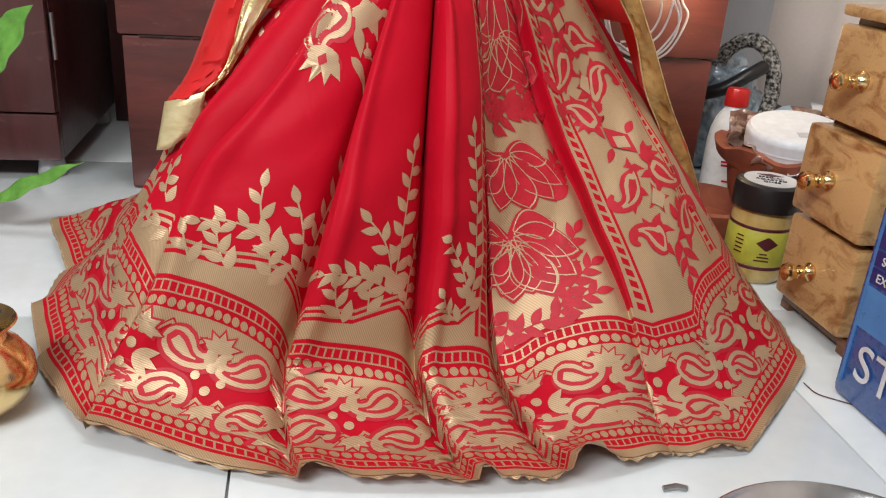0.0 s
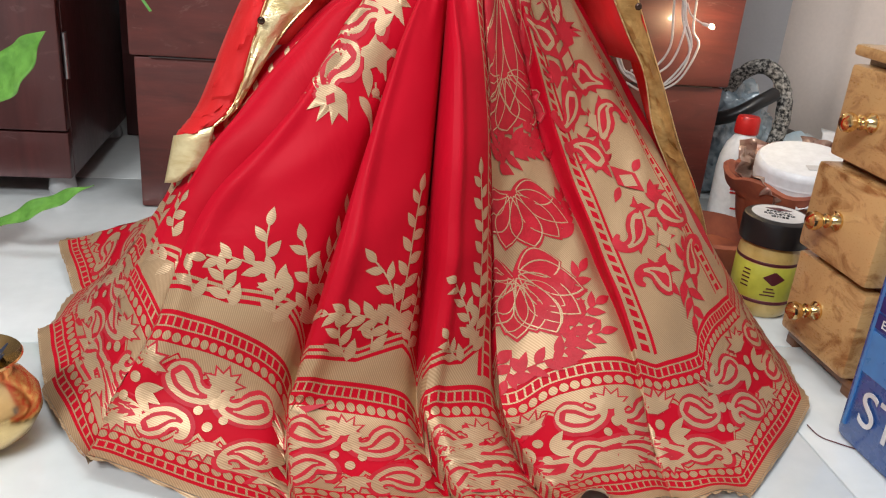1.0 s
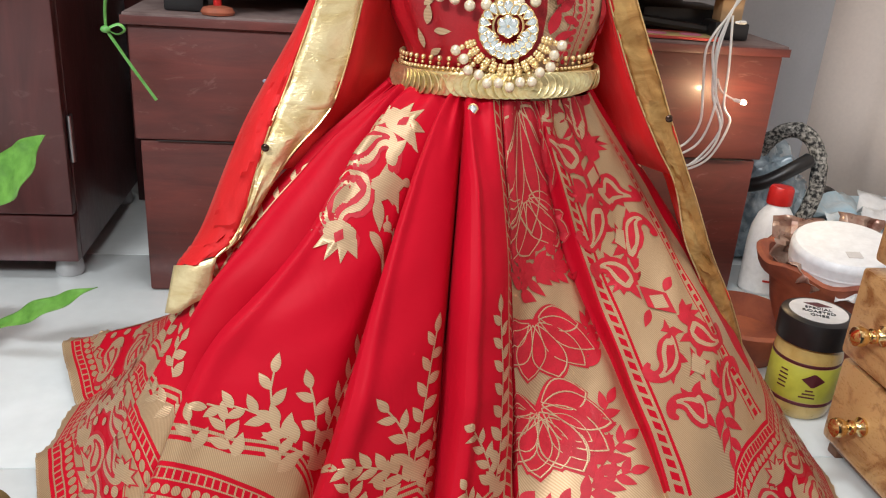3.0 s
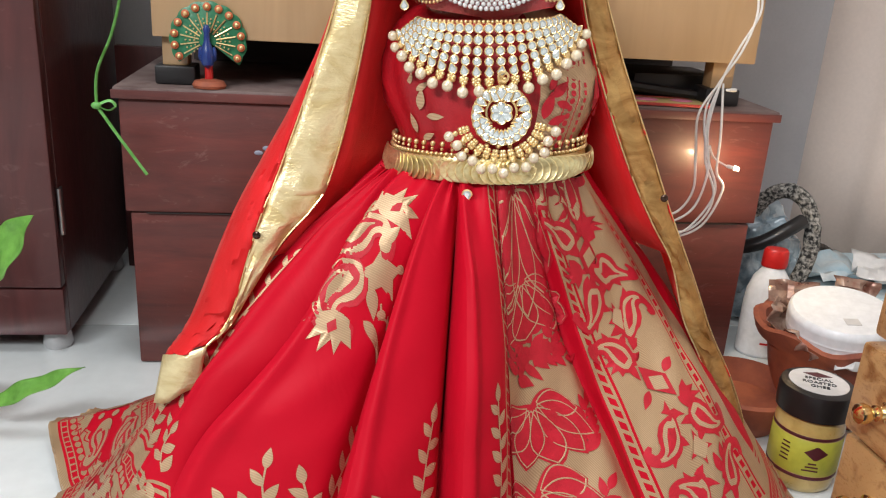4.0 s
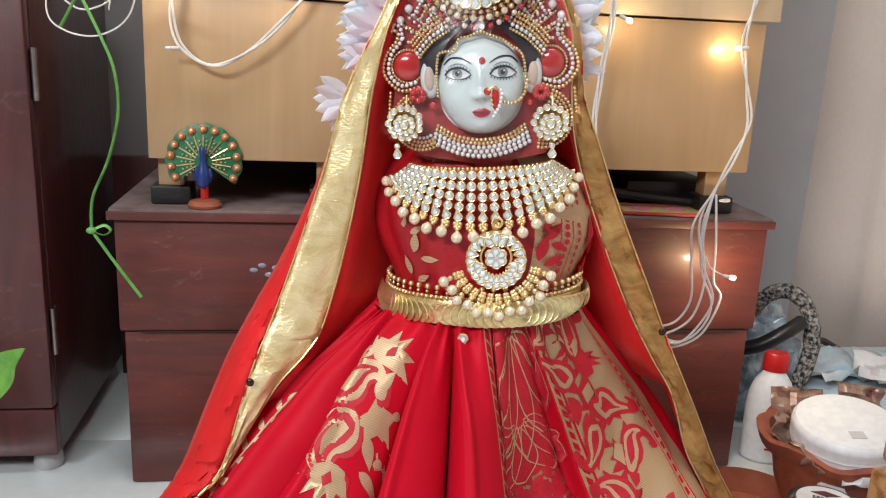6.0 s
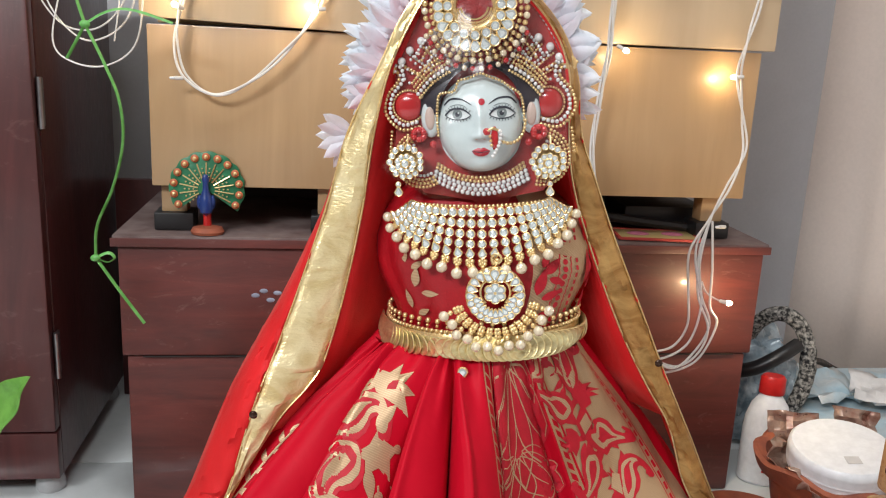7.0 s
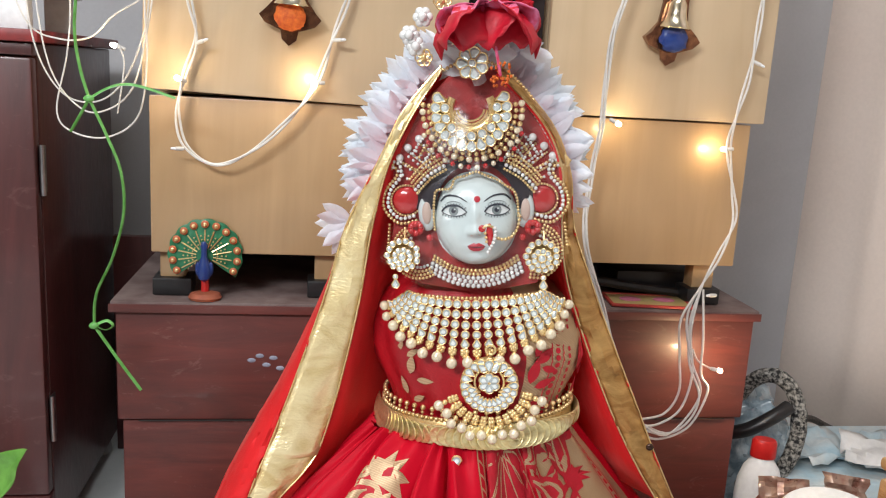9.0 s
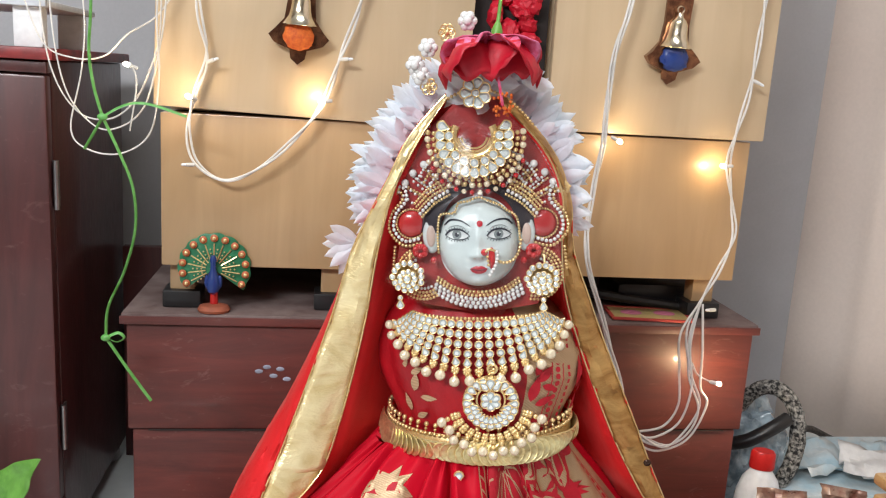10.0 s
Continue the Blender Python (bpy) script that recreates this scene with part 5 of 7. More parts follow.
def statue():
    """Head and shoulders of the idol as one plain mesh."""
    bm = bmesh.new()

    def height(a, b):
        u, v = (a + 3) / 69, (36 - b) / 79
        h = .023 * math.sqrt(max(0, 1 - min(1, u * u + v * v) ** 1.5))
        for p, q, sa, sb, k in ((0, .08, .11, .28, .0034), (0, -.18, .15, .11, .0056), (-.13, -.21, .08, .06, .0016), (.13, -.21, .08, .06, .0016), (0, -.50, .24, .05, .0018), (0, -.58, .20, .05, .0016),
                                (0, -.84, .26, .13, .0022), (-.52, .25, .20, .10, -.0010), (.52, .25, .20, .10, -.0010), (-.50, -.30, .28, .22, .0012), (.50, -.30, .28, .22, .0012)):
            h += k * math.exp(-((u - p) / sa) ** 2 - ((v - q) / sb) ** 2)
        return h

    def face(a, b, lift=0.0):
        return g(a, b, .004 + height(a, b) + lift)
    half = [(0, -45), (26, -40), (50, -22), (64, 4), (69, 34), (67, 60), (58, 84), (40, 103), (18, 113), (0, 115)]
    outline = glide([(-3 + x, y, 0) for x, y in half] + [(-3 - x, y, 0) for x, y in half[-2:0:-1]] + [(-3, -45, 0)], 6)[:-1]
    middle = bm.verts.new(face(-3, 36))
    rings = [[bm.verts.new(face(-3 + (p.x + 3) * r, 36 + (p.y - 36) * r)) for p in outline] for r in np.linspace(.04, 1, 34)]
    n = len(outline)
    for k in range(n):
        bm.faces.new((middle, rings[0][k], rings[0][(k + 1) % n]))
        for p, q in zip(rings, rings[1:]):
            bm.faces.new((p[k], q[k], q[(k + 1) % n], p[(k + 1) % n]))

    def patch(pts, slot, lift):
        ca, cb = sum(p[0] for p in pts) / len(pts), sum(p[1] for p in pts) / len(pts)
        mid = bm.verts.new(face(ca, cb, lift))
        inner, outer = [[bm.verts.new(face(ca + (x - ca) * f, cb + (y - cb) * f, lift)) for x, y in pts] for f in (.5, 1)]
        for k in range(len(pts)):
            j = (k + 1) % len(pts)
            bm.faces.new((mid, inner[k], inner[j])).material_index = slot
            bm.faces.new((inner[k], outer[k], outer[j], inner[j])).material_index = slot

    def line(pts, width, slot, lift):
        pts = glide([(x, y, 0) for x, y in pts], 6)
        rows = []
        for k, p in enumerate(pts):
            d = (pts[min(k + 1, len(pts) - 1)] - pts[max(k - 1, 0)]).normalized()
            f = k / (len(pts) - 1)
            wd = width * (.25 + .75 * math.sin(math.pi * min(1, .15 + f * .85)) ** .7)
            rows.append([face(p.x - d.y * wd * e, p.y + d.x * wd * e, lift) for e in (-1, 0, 1)])
        sheet(bm, rows, slot)

    def disc(a, b, ra, rb, slot, lift):
        patch([(a + ra * math.cos(2 * math.pi * k / 24), b + rb * math.sin(2 * math.pi * k / 24)) for k in range(24)], slot, lift)
    for s, ea, eb in ((-1, -38, 17), (1, 33, 16)):
        lid = [(-21, 2), (-14, -6), (-4, -9.5), (6, -9), (14, -5), (21, 1)]
        low = [(21, 1), (13, 6), (2, 8), (-9, 7), (-21, 2)]
        up = [(ea + x, eb + y) for x, y in lid]
        dn = [(ea + x, eb + y) for x, y in low]
        patch([(p.x, p.y) for p in glide([(x, y, 0) for x, y in up], 4)] + [(p.x, p.y) for p in glide([(x, y, 0) for x, y in dn], 4)][1:-1], 7, .0003)
        disc(ea - 1, eb - .5, 8.0, 8.0, 3, .0006)
        disc(ea - 1, eb - .5, 3.8, 3.8, 2, .0009)
        disc(ea + 1, eb - 3, 1.4, 1.4, 7, .0012)
        line(up, 1.7, 2, .0010), line(dn, .9, 2, .0009)
        line([(ea + x, eb + y - 6) for x, y in lid[1:-1]], .7, 3, .0006)
        for k in range(9):
            x = -17 + 4.2 * k
            y = float(np.interp(x, [q[0] for q in low[::-1]], [q[1] for q in low[::-1]]))
            line([(ea + x, eb + y), (ea + x * 1.12, eb + y + 2.4), (ea + x * 1.2, eb + y + 4.6)], .5, 2, .0008)
            y = float(np.interp(x, [q[0] for q in lid], [q[1] for q in lid]))
            line([(ea + x, eb + y), (ea + x * 1.10, eb + y - 2.4), (ea + x * 1.22, eb + y - 4.4)], .5, 2, .0008)
        line([(ea - s * -23, eb - 14), (ea + s * 12, eb - 24), (ea - s * 6, eb - 24), (ea - s * 22, eb - 15)], 1.5, 2, .0006)
    disc(0, -3, 5.2, 5.2, 1, .0008)
    # lips, nostrils
    patch([(-17, 75.5), (-11, 72), (-6, 70), (-2, 71.5), (2, 70), (7, 72), (13, 75.5), (6, 76), (-2, 77), (-10, 76)], 1, .0006)
    patch([(-17, 75.8), (-10, 77), (-2, 78), (6, 77), (13, 75.8), (9, 81.5), (2, 84.5), (-6, 84.5), (-13, 81.5)], 1, .0006)
    line([(-17, 75.6), (-2, 77.3), (13, 75.6)], .6, 2, .0010)
    for x in (-9, 4):
        disc(x, 56, 2.2, 1.2, 4, .0006)
    # ears, hair, backing plate, neck
    for x, b in ((-84, 24), (79, 20)):
        ball(bm, g(x, b, .006), .011, 0, 16, 12, (.78, .5, 1.55))
        ball(bm, g(x * 1.01, b, .0102), .006, 4, 12, 8, (.75, .4, 1.7))
    for s in (-1, 1):
        arcs = []
        for ra, rb, d in ((104, 66, .003), (88, 62, .010), (66, 60, .012)):
            arcs.append([g(-2 + s * ra * math.cos(t), 14 - rb * 1.22 * math.sin(t), d) for t in np.linspace(-.05, 1.45, 18)])
        sheet(bm, arcs, 5)
    edge = [(-150, 95), (-140, 20), (-142, -60), (-112, -120), (-78, -170), (-40, -205), (0, -226), (38, -205), (72, -174), (110, -128), (138, -70), (136, 20), (140, 95), (100, 150), (0, 168), (-100, 150)]
    front, rear = [bm.verts.new(g(a, b, .001)) for a, b in edge], [bm.verts.new(g(a, b, -.006)) for a, b in edge]
    bm.faces.new(front).material_index = 6
    bm.faces.new(list(reversed(rear))).material_index = 6
    for k in range(len(front)):
        bm.faces.new((front[k], rear[k], rear[(k + 1) % len(front)], front[(k + 1) % len(front)])).material_index = 6
    lathe(bm, [(.030, -.13), (.028, -.10), (.026, -.055), (.030, -.03)], 20, Matrix.Translation((.004, .03, 0)), 6)
    return solid("goddess_statue", bm, [M_IVORY, M_LIP, M_BROW, M_EYE, M_BLUSH, M_HAIR, M_VELVET, M_EYE_WHITE], "pale painted goddess statue head on a red plate", "statue", IDOL)


def plastic_wrap():
    """Clear film drawn over the mask, creased and catching the light."""
    m, t, b = blank("clear_plastic_film")
    clear, shine, mix = t.nodes.new("ShaderNodeBsdfTransparent"), t.nodes.new("ShaderNodeBsdfGlossy"), t.nodes.new("ShaderNodeMixShader")
    clear.inputs[0].default_value = (.97, .97, .98, 1)
    shine.inputs["Roughness"].default_value = .28
    lw = t.nodes.new("ShaderNodeLayerWeight")
    lw.inputs[0].default_value = .25
    t.links.new((Calc(t, lw.outputs["Facing"]) * .26 + .03).value, mix.inputs[0])
    t.links.new(clear.outputs[0], mix.inputs[1]), t.links.new(shine.outputs[0], mix.inputs[2])
    t.links.new(mix.outputs[0], t.nodes["Material Output"].inputs[0])
    n = t.nodes.new("ShaderNodeBump")
    n.inputs["Strength"].default_value, n.inputs["Distance"].default_value = .5, .004
    t.links.new(noise_node(t, 34, 3, (1, 1, 1), .5, 1.6).outputs[0], n.inputs["Height"])
    t.links.new(n.outputs[0], shine.inputs["Normal"]), t.links.new(n.outputs[0], lw.inputs["Normal"])
    bm = bmesh.new()
    rim = glide([(-176, 104, 0), (-146, 30, 0), (-140, -70, 0), (-96, -140, 0), (-40, -196, 0), (40, -196, 0), (96, -140, 0), (146, -62, 0), (142, 30, 0), (140, 110, 0), (70, 158, 0), (-4, 166, 0), (-90, 156, 0), (-176, 104, 0)], 5)
    rows = []
    for f in np.linspace(.02, 1, 22):
        rows.append([g(-2 + (p.x + 2) * f, 10 + (p.y - 10) * f, .008 + .032 * (1 - f ** 2.2) + .0022 * noise.noise((p.x * f * .03, p.y * f * .03, 3)) + .0012 * noise.noise((p.x * f * .09, p.y * f * .09, 8))) for p in rim])
    sheet(bm, rows)
    ob = solid("plastic_wrap", bm, m, "clear creased plastic film over the statue's face", "wrap", IDOL)
    ob.visible_shadow = False


def stone_mesh(name, drop, r=1.0):
    """A kundan stone: a gold rim round a faceted clear stone. Drops point to -z."""
    bm = bmesh.new()
    n = 12
    rings = []
    for k, (f, d) in enumerate(((1.0, 0.0), (1.0, .30), (.88, .42), (.74, .36), (.40, .50), (.0, .50))):
        ring = []
        for i in range(n if f else 1):
            a = 2 * math.pi * i / n
            x, z = f * r * math.sin(a), f * r * math.cos(a)
            if drop:
                up = max(0, math.cos(a))
                z = z * (1 + .55 * up ** 2)
                x *= 1 - .45 * up
            ring.append(bm.verts.new((x, -d * r, z)))
        rings.append(ring)
    for k, (a, b) in enumerate(zip(rings, rings[1:])):
        for i in range(n):
            q = list(dict.fromkeys([a[i], a[(i + 1) % n], b[(i + 1) % len(b)], b[i % len(b)]]))
            bm.faces.new(q).material_index = max(0, k - 2)
    me = finish(bm, name, [M_GOLD, M_STONE, M_STONE_GLINT], False)
    return me


def crystal(name, colour, metal):
    m, t, b = blank(name)
    b.inputs["Base Color"].default_value = (*colour, 1)
    b.inputs["Metallic"].default_value, b.inputs["Roughness"].default_value = metal, .06
    b.inputs["Coat Weight"].default_value = .8
    return m


# one clear stone in two tones: grey reflection and pale highlight as colour
M_STONE, M_STONE_GLINT = crystal("grey_reflection_facet", (.58, .65, .65), .45), crystal("pale_glint_facet", (.80, .86, .86), .35)
ROUND_STONE, DROP_STONE = stone_mesh("round_stone", False), stone_mesh("drop_stone", True)


def bead_mesh(name, mat, seg=10, rings=7):
    return finish(ball(bmesh.new(), (0, 0, 0), 1, 0, seg, rings), name, mat)


PEARL, GOLD_BEAD, WHITE_BEAD = bead_mesh("pearl", M_PEARL, 14, 9), bead_mesh("gold_bead", M_GOLD, 8, 6), bead_mesh("white_bead", M_WHITE_PEARL, 10, 7)


def stone(parent, kind, p, r, turn=0.0):
    me = DROP_STONE if kind else ROUND_STONE
    return hung("stone", me, parent, Matrix.Translation(p) @ pose(0, 0, 0, 0, turn, 0) @ Matrix.Diagonal((r, r, r, 1)))


def bead(parent, me, p, r, name="pearl"):
    return hung(name, me, parent, Matrix.Translation(p) @ Matrix.Diagonal((r, r, r, 1)))


class Beads:
    """Fine beadwork joined into one mesh."""

    def __init__(self):
        self.verts, self.faces, self.slots, self.molds = [], [], [], {}

    def ball(self, place, r, slot=0, seg=6, rings=4, squash=(1, 1, 1)):
        if (seg, rings) not in self.molds:
            vs = [(0, 0, 1)] + [(math.sin(math.pi * i / rings) * math.cos(2 * math.pi * j / seg), math.sin(math.pi * i / rings) * math.sin(2 * math.pi * j / seg), math.cos(math.pi * i / rings)) for i in range(1, rings) for j in range(seg)] + [(0, 0, -1)]
            fs = [(0, 1 + j, 1 + (j + 1) % seg) for j in range(seg)]
            for i in range(rings - 2):
                a = 1 + i * seg
                fs += [(a + j, a + seg + j, a + seg + (j + 1) % seg, a + (j + 1) % seg) for j in range(seg)]
            a, e = 1 + (rings - 2) * seg, len(vs) - 1
            fs += [(a + j, e, a + (j + 1) % seg) for j in range(seg)]
            self.molds[seg, rings] = vs, fs
        vs, fs = self.molds[seg, rings]
        base = len(self.verts)
        self.verts += [(place[0] + v[0] * r * squash[0], place[1] + v[1] * r * squash[1], place[2] + v[2] * r * squash[2]) for v in vs]
        self.faces += [tuple(base + k for k in f) for f in fs]
        self.slots += [slot] * len(fs)

    def row(self, pts, r, slot=0, gap=2.0):
        line = glide(pts, 10) if len(pts) > 2 else [Vector(pts[0]).lerp(Vector(pts[1]), k / 20) for k in range(21)]
        d = [0]
        for p, q in zip(line, line[1:]):
            d.append(d[-1] + (q - p).length)
        n = max(2, int(d[-1] / (gap * r)))
        for k in range(n + 1):
            s = d[-1] * k / n
            self.ball([float(np.interp(s, d, [q[i] for q in line])) for i in range(3)], r, slot)

    def made(self, name, parent, label):
        me = bpy.data.meshes.new(name)
        me.from_pydata(self.verts, [], self.faces)
        for m in (M_GOLD, M_WHITE_PEARL, M_RUBY):
            me.materials.append(m)
        me.polygons.foreach_set("material_index", self.slots)
        me.shade_smooth()
        return tagged(hung(name, me, parent, None, label), kind="stuff")


def arc(a0, b0, ra, rb, t0, t1, d, n=12):
    return [g(a0 + ra * math.cos(radians(t)), b0 - rb * math.sin(radians(t)), d) for t in np.linspace(t0, t1, n)]


def crown():
    c = thing("crown", "beaded gold crown with clear stones on red velvet", "crown", IDOL)
    w = Beads()
    # bands over the brow and fans of bead rows at both sides
    for s in (-1, 1):
        for k, slot in enumerate((0, 1, 0, 0, 0)):
            w.row([g(-3 + s * (48 + 3.4 * k), -50 - 6 * k, .016), g(-3 + s * (74 + 3.2 * k), -34 - 6 * k, .014), g(-3 + s * (97 + 3 * k), -10 - 6 * k, .010)], .0019 if k == 1 else .0014, slot)
        for k in range(5):
            p = Vector(g(-3 + s * (62 + 13 * k), -70 + 9 * k, .007))
            w.row([p, p + Vector((s * .012, 0, .010))], .0014, 1, 3.0)
        for k in range(6):
            t = radians(24 + 11 * k)
            p, q = (84 * math.cos(t), 50 + 62 * math.sin(t)), (150 * math.cos(t) - 10, 62 + 100 * math.sin(t))
            w.row([g(-2 + s * p[0], 28 - p[1] + 12, .006), g(-2 + s * q[0], 28 - q[1] + 12, .003)], .0015, k % 2)
            w.row([g(-2 + s * p[0] + 4, 33 - p[1] + 12, .006), g(-2 + s * q[0] + 5, 33 - q[1] + 12, .003)], .0011, 0)
            w.ball(g(-2 + s * q[0], 34 - q[1], .005), .0036, 1, 10, 7)
        # curling bead necks with a red stone in each bend
        w.row([g(s * 150 - 4, -62, .004), g(s * 128 - 4, -60, .005), g(s * 124 - 4, -38, .006), g(s * 142 - 4, -14, .006), g(s * 146 - 4, 14, .006), g(s * 128 - 4, 34, .006), g(s * 104 - 4, 30, .006)], .0019, 1)
        w.row([g(s * 157 - 4, -60, .004), g(s * 133 - 4, -52, .005), g(s * 131 - 4, -38, .006), g(s * 150 - 4, -14, .006), g(s * 154 - 4, 16, .006), g(s * 130 - 4, 42, .006), g(s * 100 - 4, 38, .006)], .0017, 0)
        w.ball(g(s * 114 - 6, 4, .002), .0125, 2, 18, 12, (1, .45, 1))
        w.row(arc(s * 114 - 6, 4, 26, 26, 0, 345, .004, 24), .0012, 0)
        w.ball(g(s * 146 - 4, -58, .004), .0066, 0, 12, 8, (1, .5, 1))
        # bead lines beside the face and round the ears
        w.row([g(s * 152 - 2, 84, .003), g(s * 148 - 2, 46, .003)], .0016, 0)
        w.row([g(s * 150 - 6, -70, .003), g(s * 122 - 6, -126, .003), g(s * 88 - 6, -176, .003), g(s * 48 - 4, -212, .003), g(-4, -232, .003)], .0017, 0)
        w.row([g(s * 140 - 6, -72, .004), g(s * 113 - 6, -120, .004), g(s * 80 - 6, -166, .004)], .0020, 1)
        for r in (92, 104, 116):
            w.row(arc(-4, -20, r, r * 1.02, 90 - s * 62, 90 - s * 26, .007, 12), .0015, (r // 12) % 2)
        for r in (46, 40, 34, 27):
            w.row(arc(s * 98 - 2, 92, r, r * 1.02, 120 if s < 0 else -100, 300 if s < 0 else 70, .007, 16), .0016, 0 if r % 2 == 0 else 1)
        for k in range(12):
            t = radians(30 * k)
            w.ball(g(s * 98 - 6 + 9 * math.cos(t), 50 + 8 * math.sin(t), .010 + .002 * (k % 2)), .0030, 2, 8, 6)
        w.ball(g(s * 78 - 3, 66, .012), .0032, 2, 10, 7)
    # the wavy bead line that frames the face
    w.row([g(-72, 52, .012), g(-73, 24, .014), g(-71, -4, .015), g(-66, -16, .016), g(-44, -20, .020), g(-36, -36, .020), g(-20, -40, .021), g(-2, -47, .021), g(14, -41, .021), g(32, -34, .020), g(46, -24, .019), g(60, -14, .016), g(66, 2, .015), g(68, 30, .013)], .0014, 0)
    # collar under the chin
    for k, (b, r, slot) in enumerate(((121, .0018, 0), (127, .0018, 0), (134, .0022, 1), (141, .0023, 1), (148, .0023, 1))):
        w.row([g(-74 - 2 * k, b - 20, .004), g(-42, b - 4, .011), g(-3, b + 2, .013), g(38, b - 4, .011), g(66 + 2 * k, b - 19, .004)], r, slot)
    w.made("beadwork", c, "rows of gold and white beads")
    # the hanging crescent and its flower
    p = part("crescent", tube(bmesh.new(), arc(-8, -150, 34, 34, 150, 390, .022, 24), .0035, 8), M_GOLD, c, "gold crescent ornament")
    part("crescent_plate", sheet_ring(-8, -148, 60, 36, .018), M_VELVET_GOLD, c)
    for r in (22, 27, 31):
        part("gold_arc", tube(bmesh.new(), arc(-8, -152, r, r, 190, 350, .024, 16), .0010, 6), M_GOLD, p)
    for t in np.linspace(158, 382, 15):
        a = radians(t)
        stone(p, True, g(-8 + 57 * math.cos(a), -146 - 57 * math.sin(a), .023), .0053, -(t + 90))
    for t in np.linspace(172, 368, 9):
        a = radians(t)
        stone(p, False, g(-8 + 42 * math.cos(a), -146 - 40 * math.sin(a), .025), .0046)
    for k in range(7):
        a = 2 * math.pi * k / 7 + .22
        stone(p, True, g(-5 + 17 * math.sin(a), -221 - 17 * math.cos(a), .024), .0056, math.degrees(a) + 180)
    stone(p, False, g(-5, -221, .027), .004)
    for k, t in enumerate(np.linspace(172, 368, 24)):
        a = radians(t)
        rr = 84 if 220 < t < 320 else 80
        q = g(-6 + rr * math.cos(a), -146 - rr * .94 * math.sin(a), .020)
        bead(c, PEARL if k % 2 else GOLD_BEAD, q, .0030 if k % 2 else .0024, "pearl" if k % 2 else "gold_bead")
        bead(c, GOLD_BEAD, g(-6 + (rr - 10) * math.cos(a), -146 - (rr - 10) * .94 * math.sin(a), .021), .0021, "gold_bead")
        if 200 < t < 340:
            bead(c, PEARL if k % 2 == 0 else RED_BEAD, g(-6 + (rr + 8) * math.cos(a), -146 - (rr + 8) * math.sin(a), .019), .0024)
    # the nose ring: a red drop edged with white beads, and a gold chain to the ear
    n = part("nose_drop", ball(bmesh.new(), g(20, 54, .034), .0042, 0, 14, 10, (.75, .4, 2.4)), M_RUBY, c, "red enamel drop of the nose ring")
    part("nose_stud", ball(bmesh.new(), g(8, 43, .036), .0032, 0, 12, 8, (1, .6, 1)), M_RUBY, c, "red stud")
    part("nose_bar", tube(bmesh.new(), glide([g(9, 42, .037), g(17, 38, .036), g(26, 42, .034)], 6), .0012, 6), M_GOLD, n)
    for x, y in ((29, 42), (30, 48), (29, 54), (28, 60), (26, 66), (23, 72), (20, 77), (17, 82)):
        bead(n, WHITE_BEAD, g(x, y, .037), .0017)
    for x, y in ((13, 50), (14, 57), (15, 64)):
        bead(n, GOLD_BEAD, g(x, y, .038), .0014, "gold_bead")
    chain = Beads()
    chain.row([g(29, 58, .035), g(42, 63, .031), g(56, 60, .026), g(66, 48, .020), g(70, 30, .014)], .0017, 0)
    chain.made("nose_chain", c, "gold bead chain from nose to ear")


def sheet_ring(a0, b0, ro, ri, d):
    bm = bmesh.new()
    sheet(bm, [arc(a0, b0, ro, ro, 155, 385, d, 30), arc(a0, b0, ri, ri, 155, 385, d + .002, 30)])
    return bm


M_VELVET_GOLD = paint("gold_backing_plate", (.62, .40, .12), .35, .9, bump=.1)
RED_BEAD = bead_mesh("red_bead", M_RUBY, 8, 6)


def earrings():
    for s, a0, b0 in ((-1, -126, 92), (1, 106, 96)):
        e = thing("earring", "silver and gold stone-set earring with a drop", "earring", IDOL, "pair of earrings")
        for k in range(14):
            t = 2 * math.pi * k / 14
            stone(e, False, g(a0 + (24 + 2 * (k % 2)) * math.cos(t), b0 + 24 * math.sin(t), .020), .0031)
        for k in range(9):
            t = 2 * math.pi * k / 9
            stone(e, False, g(a0 + 13 * math.cos(t), b0 + 3 + 12 * math.sin(t), .022), .0030)
        part("plate", lathe(bmesh.new(), [(0, 0), (.0125, 0), (.0120, .002), (0, .003)], 24, Matrix.Translation(g(a0, b0, .013)) @ pose(0, 0, 0, 90, 0, 0)), M_VELVET_GOLD, e)
        stone(e, False, g(a0, b0 + 2, .024), .0040)
        part("hook", tube(bmesh.new(), [g(a0 + 4, b0 - 40, .012), g(a0 + 4, b0 - 26, .018)], .001, 6), M_GOLD, e)
        stone(e, True, g(a0 - 13 * (1 if s < 0 else -.2), b0 + 50, .021), .0040)
        stone(e, False, g(a0 - 13 * (1 if s < 0 else -.2), b0 + 37, .021), .0026)


def chest_depth(a, b):
    """How far the wrapped body stands in front of the mask's plane."""
    p = IDOL @ g(a, b)
    z = min(max(p.z, .44), .59)
    zz = [.432, .462, .50, .52, .56, .575, .597]
    rx, ry = float(np.interp(z, zz, [.090, .092, .103, .108, .104, .102, .10])), float(np.interp(z, zz, [.068, .068, .069, .070, .068, .066, .064]))
    x = (p.x - (.037 - (z - .45) * .06)) / rx
    return .943 - (1.0 - ry * math.sqrt(max(.06, 1 - x * x))) + .004


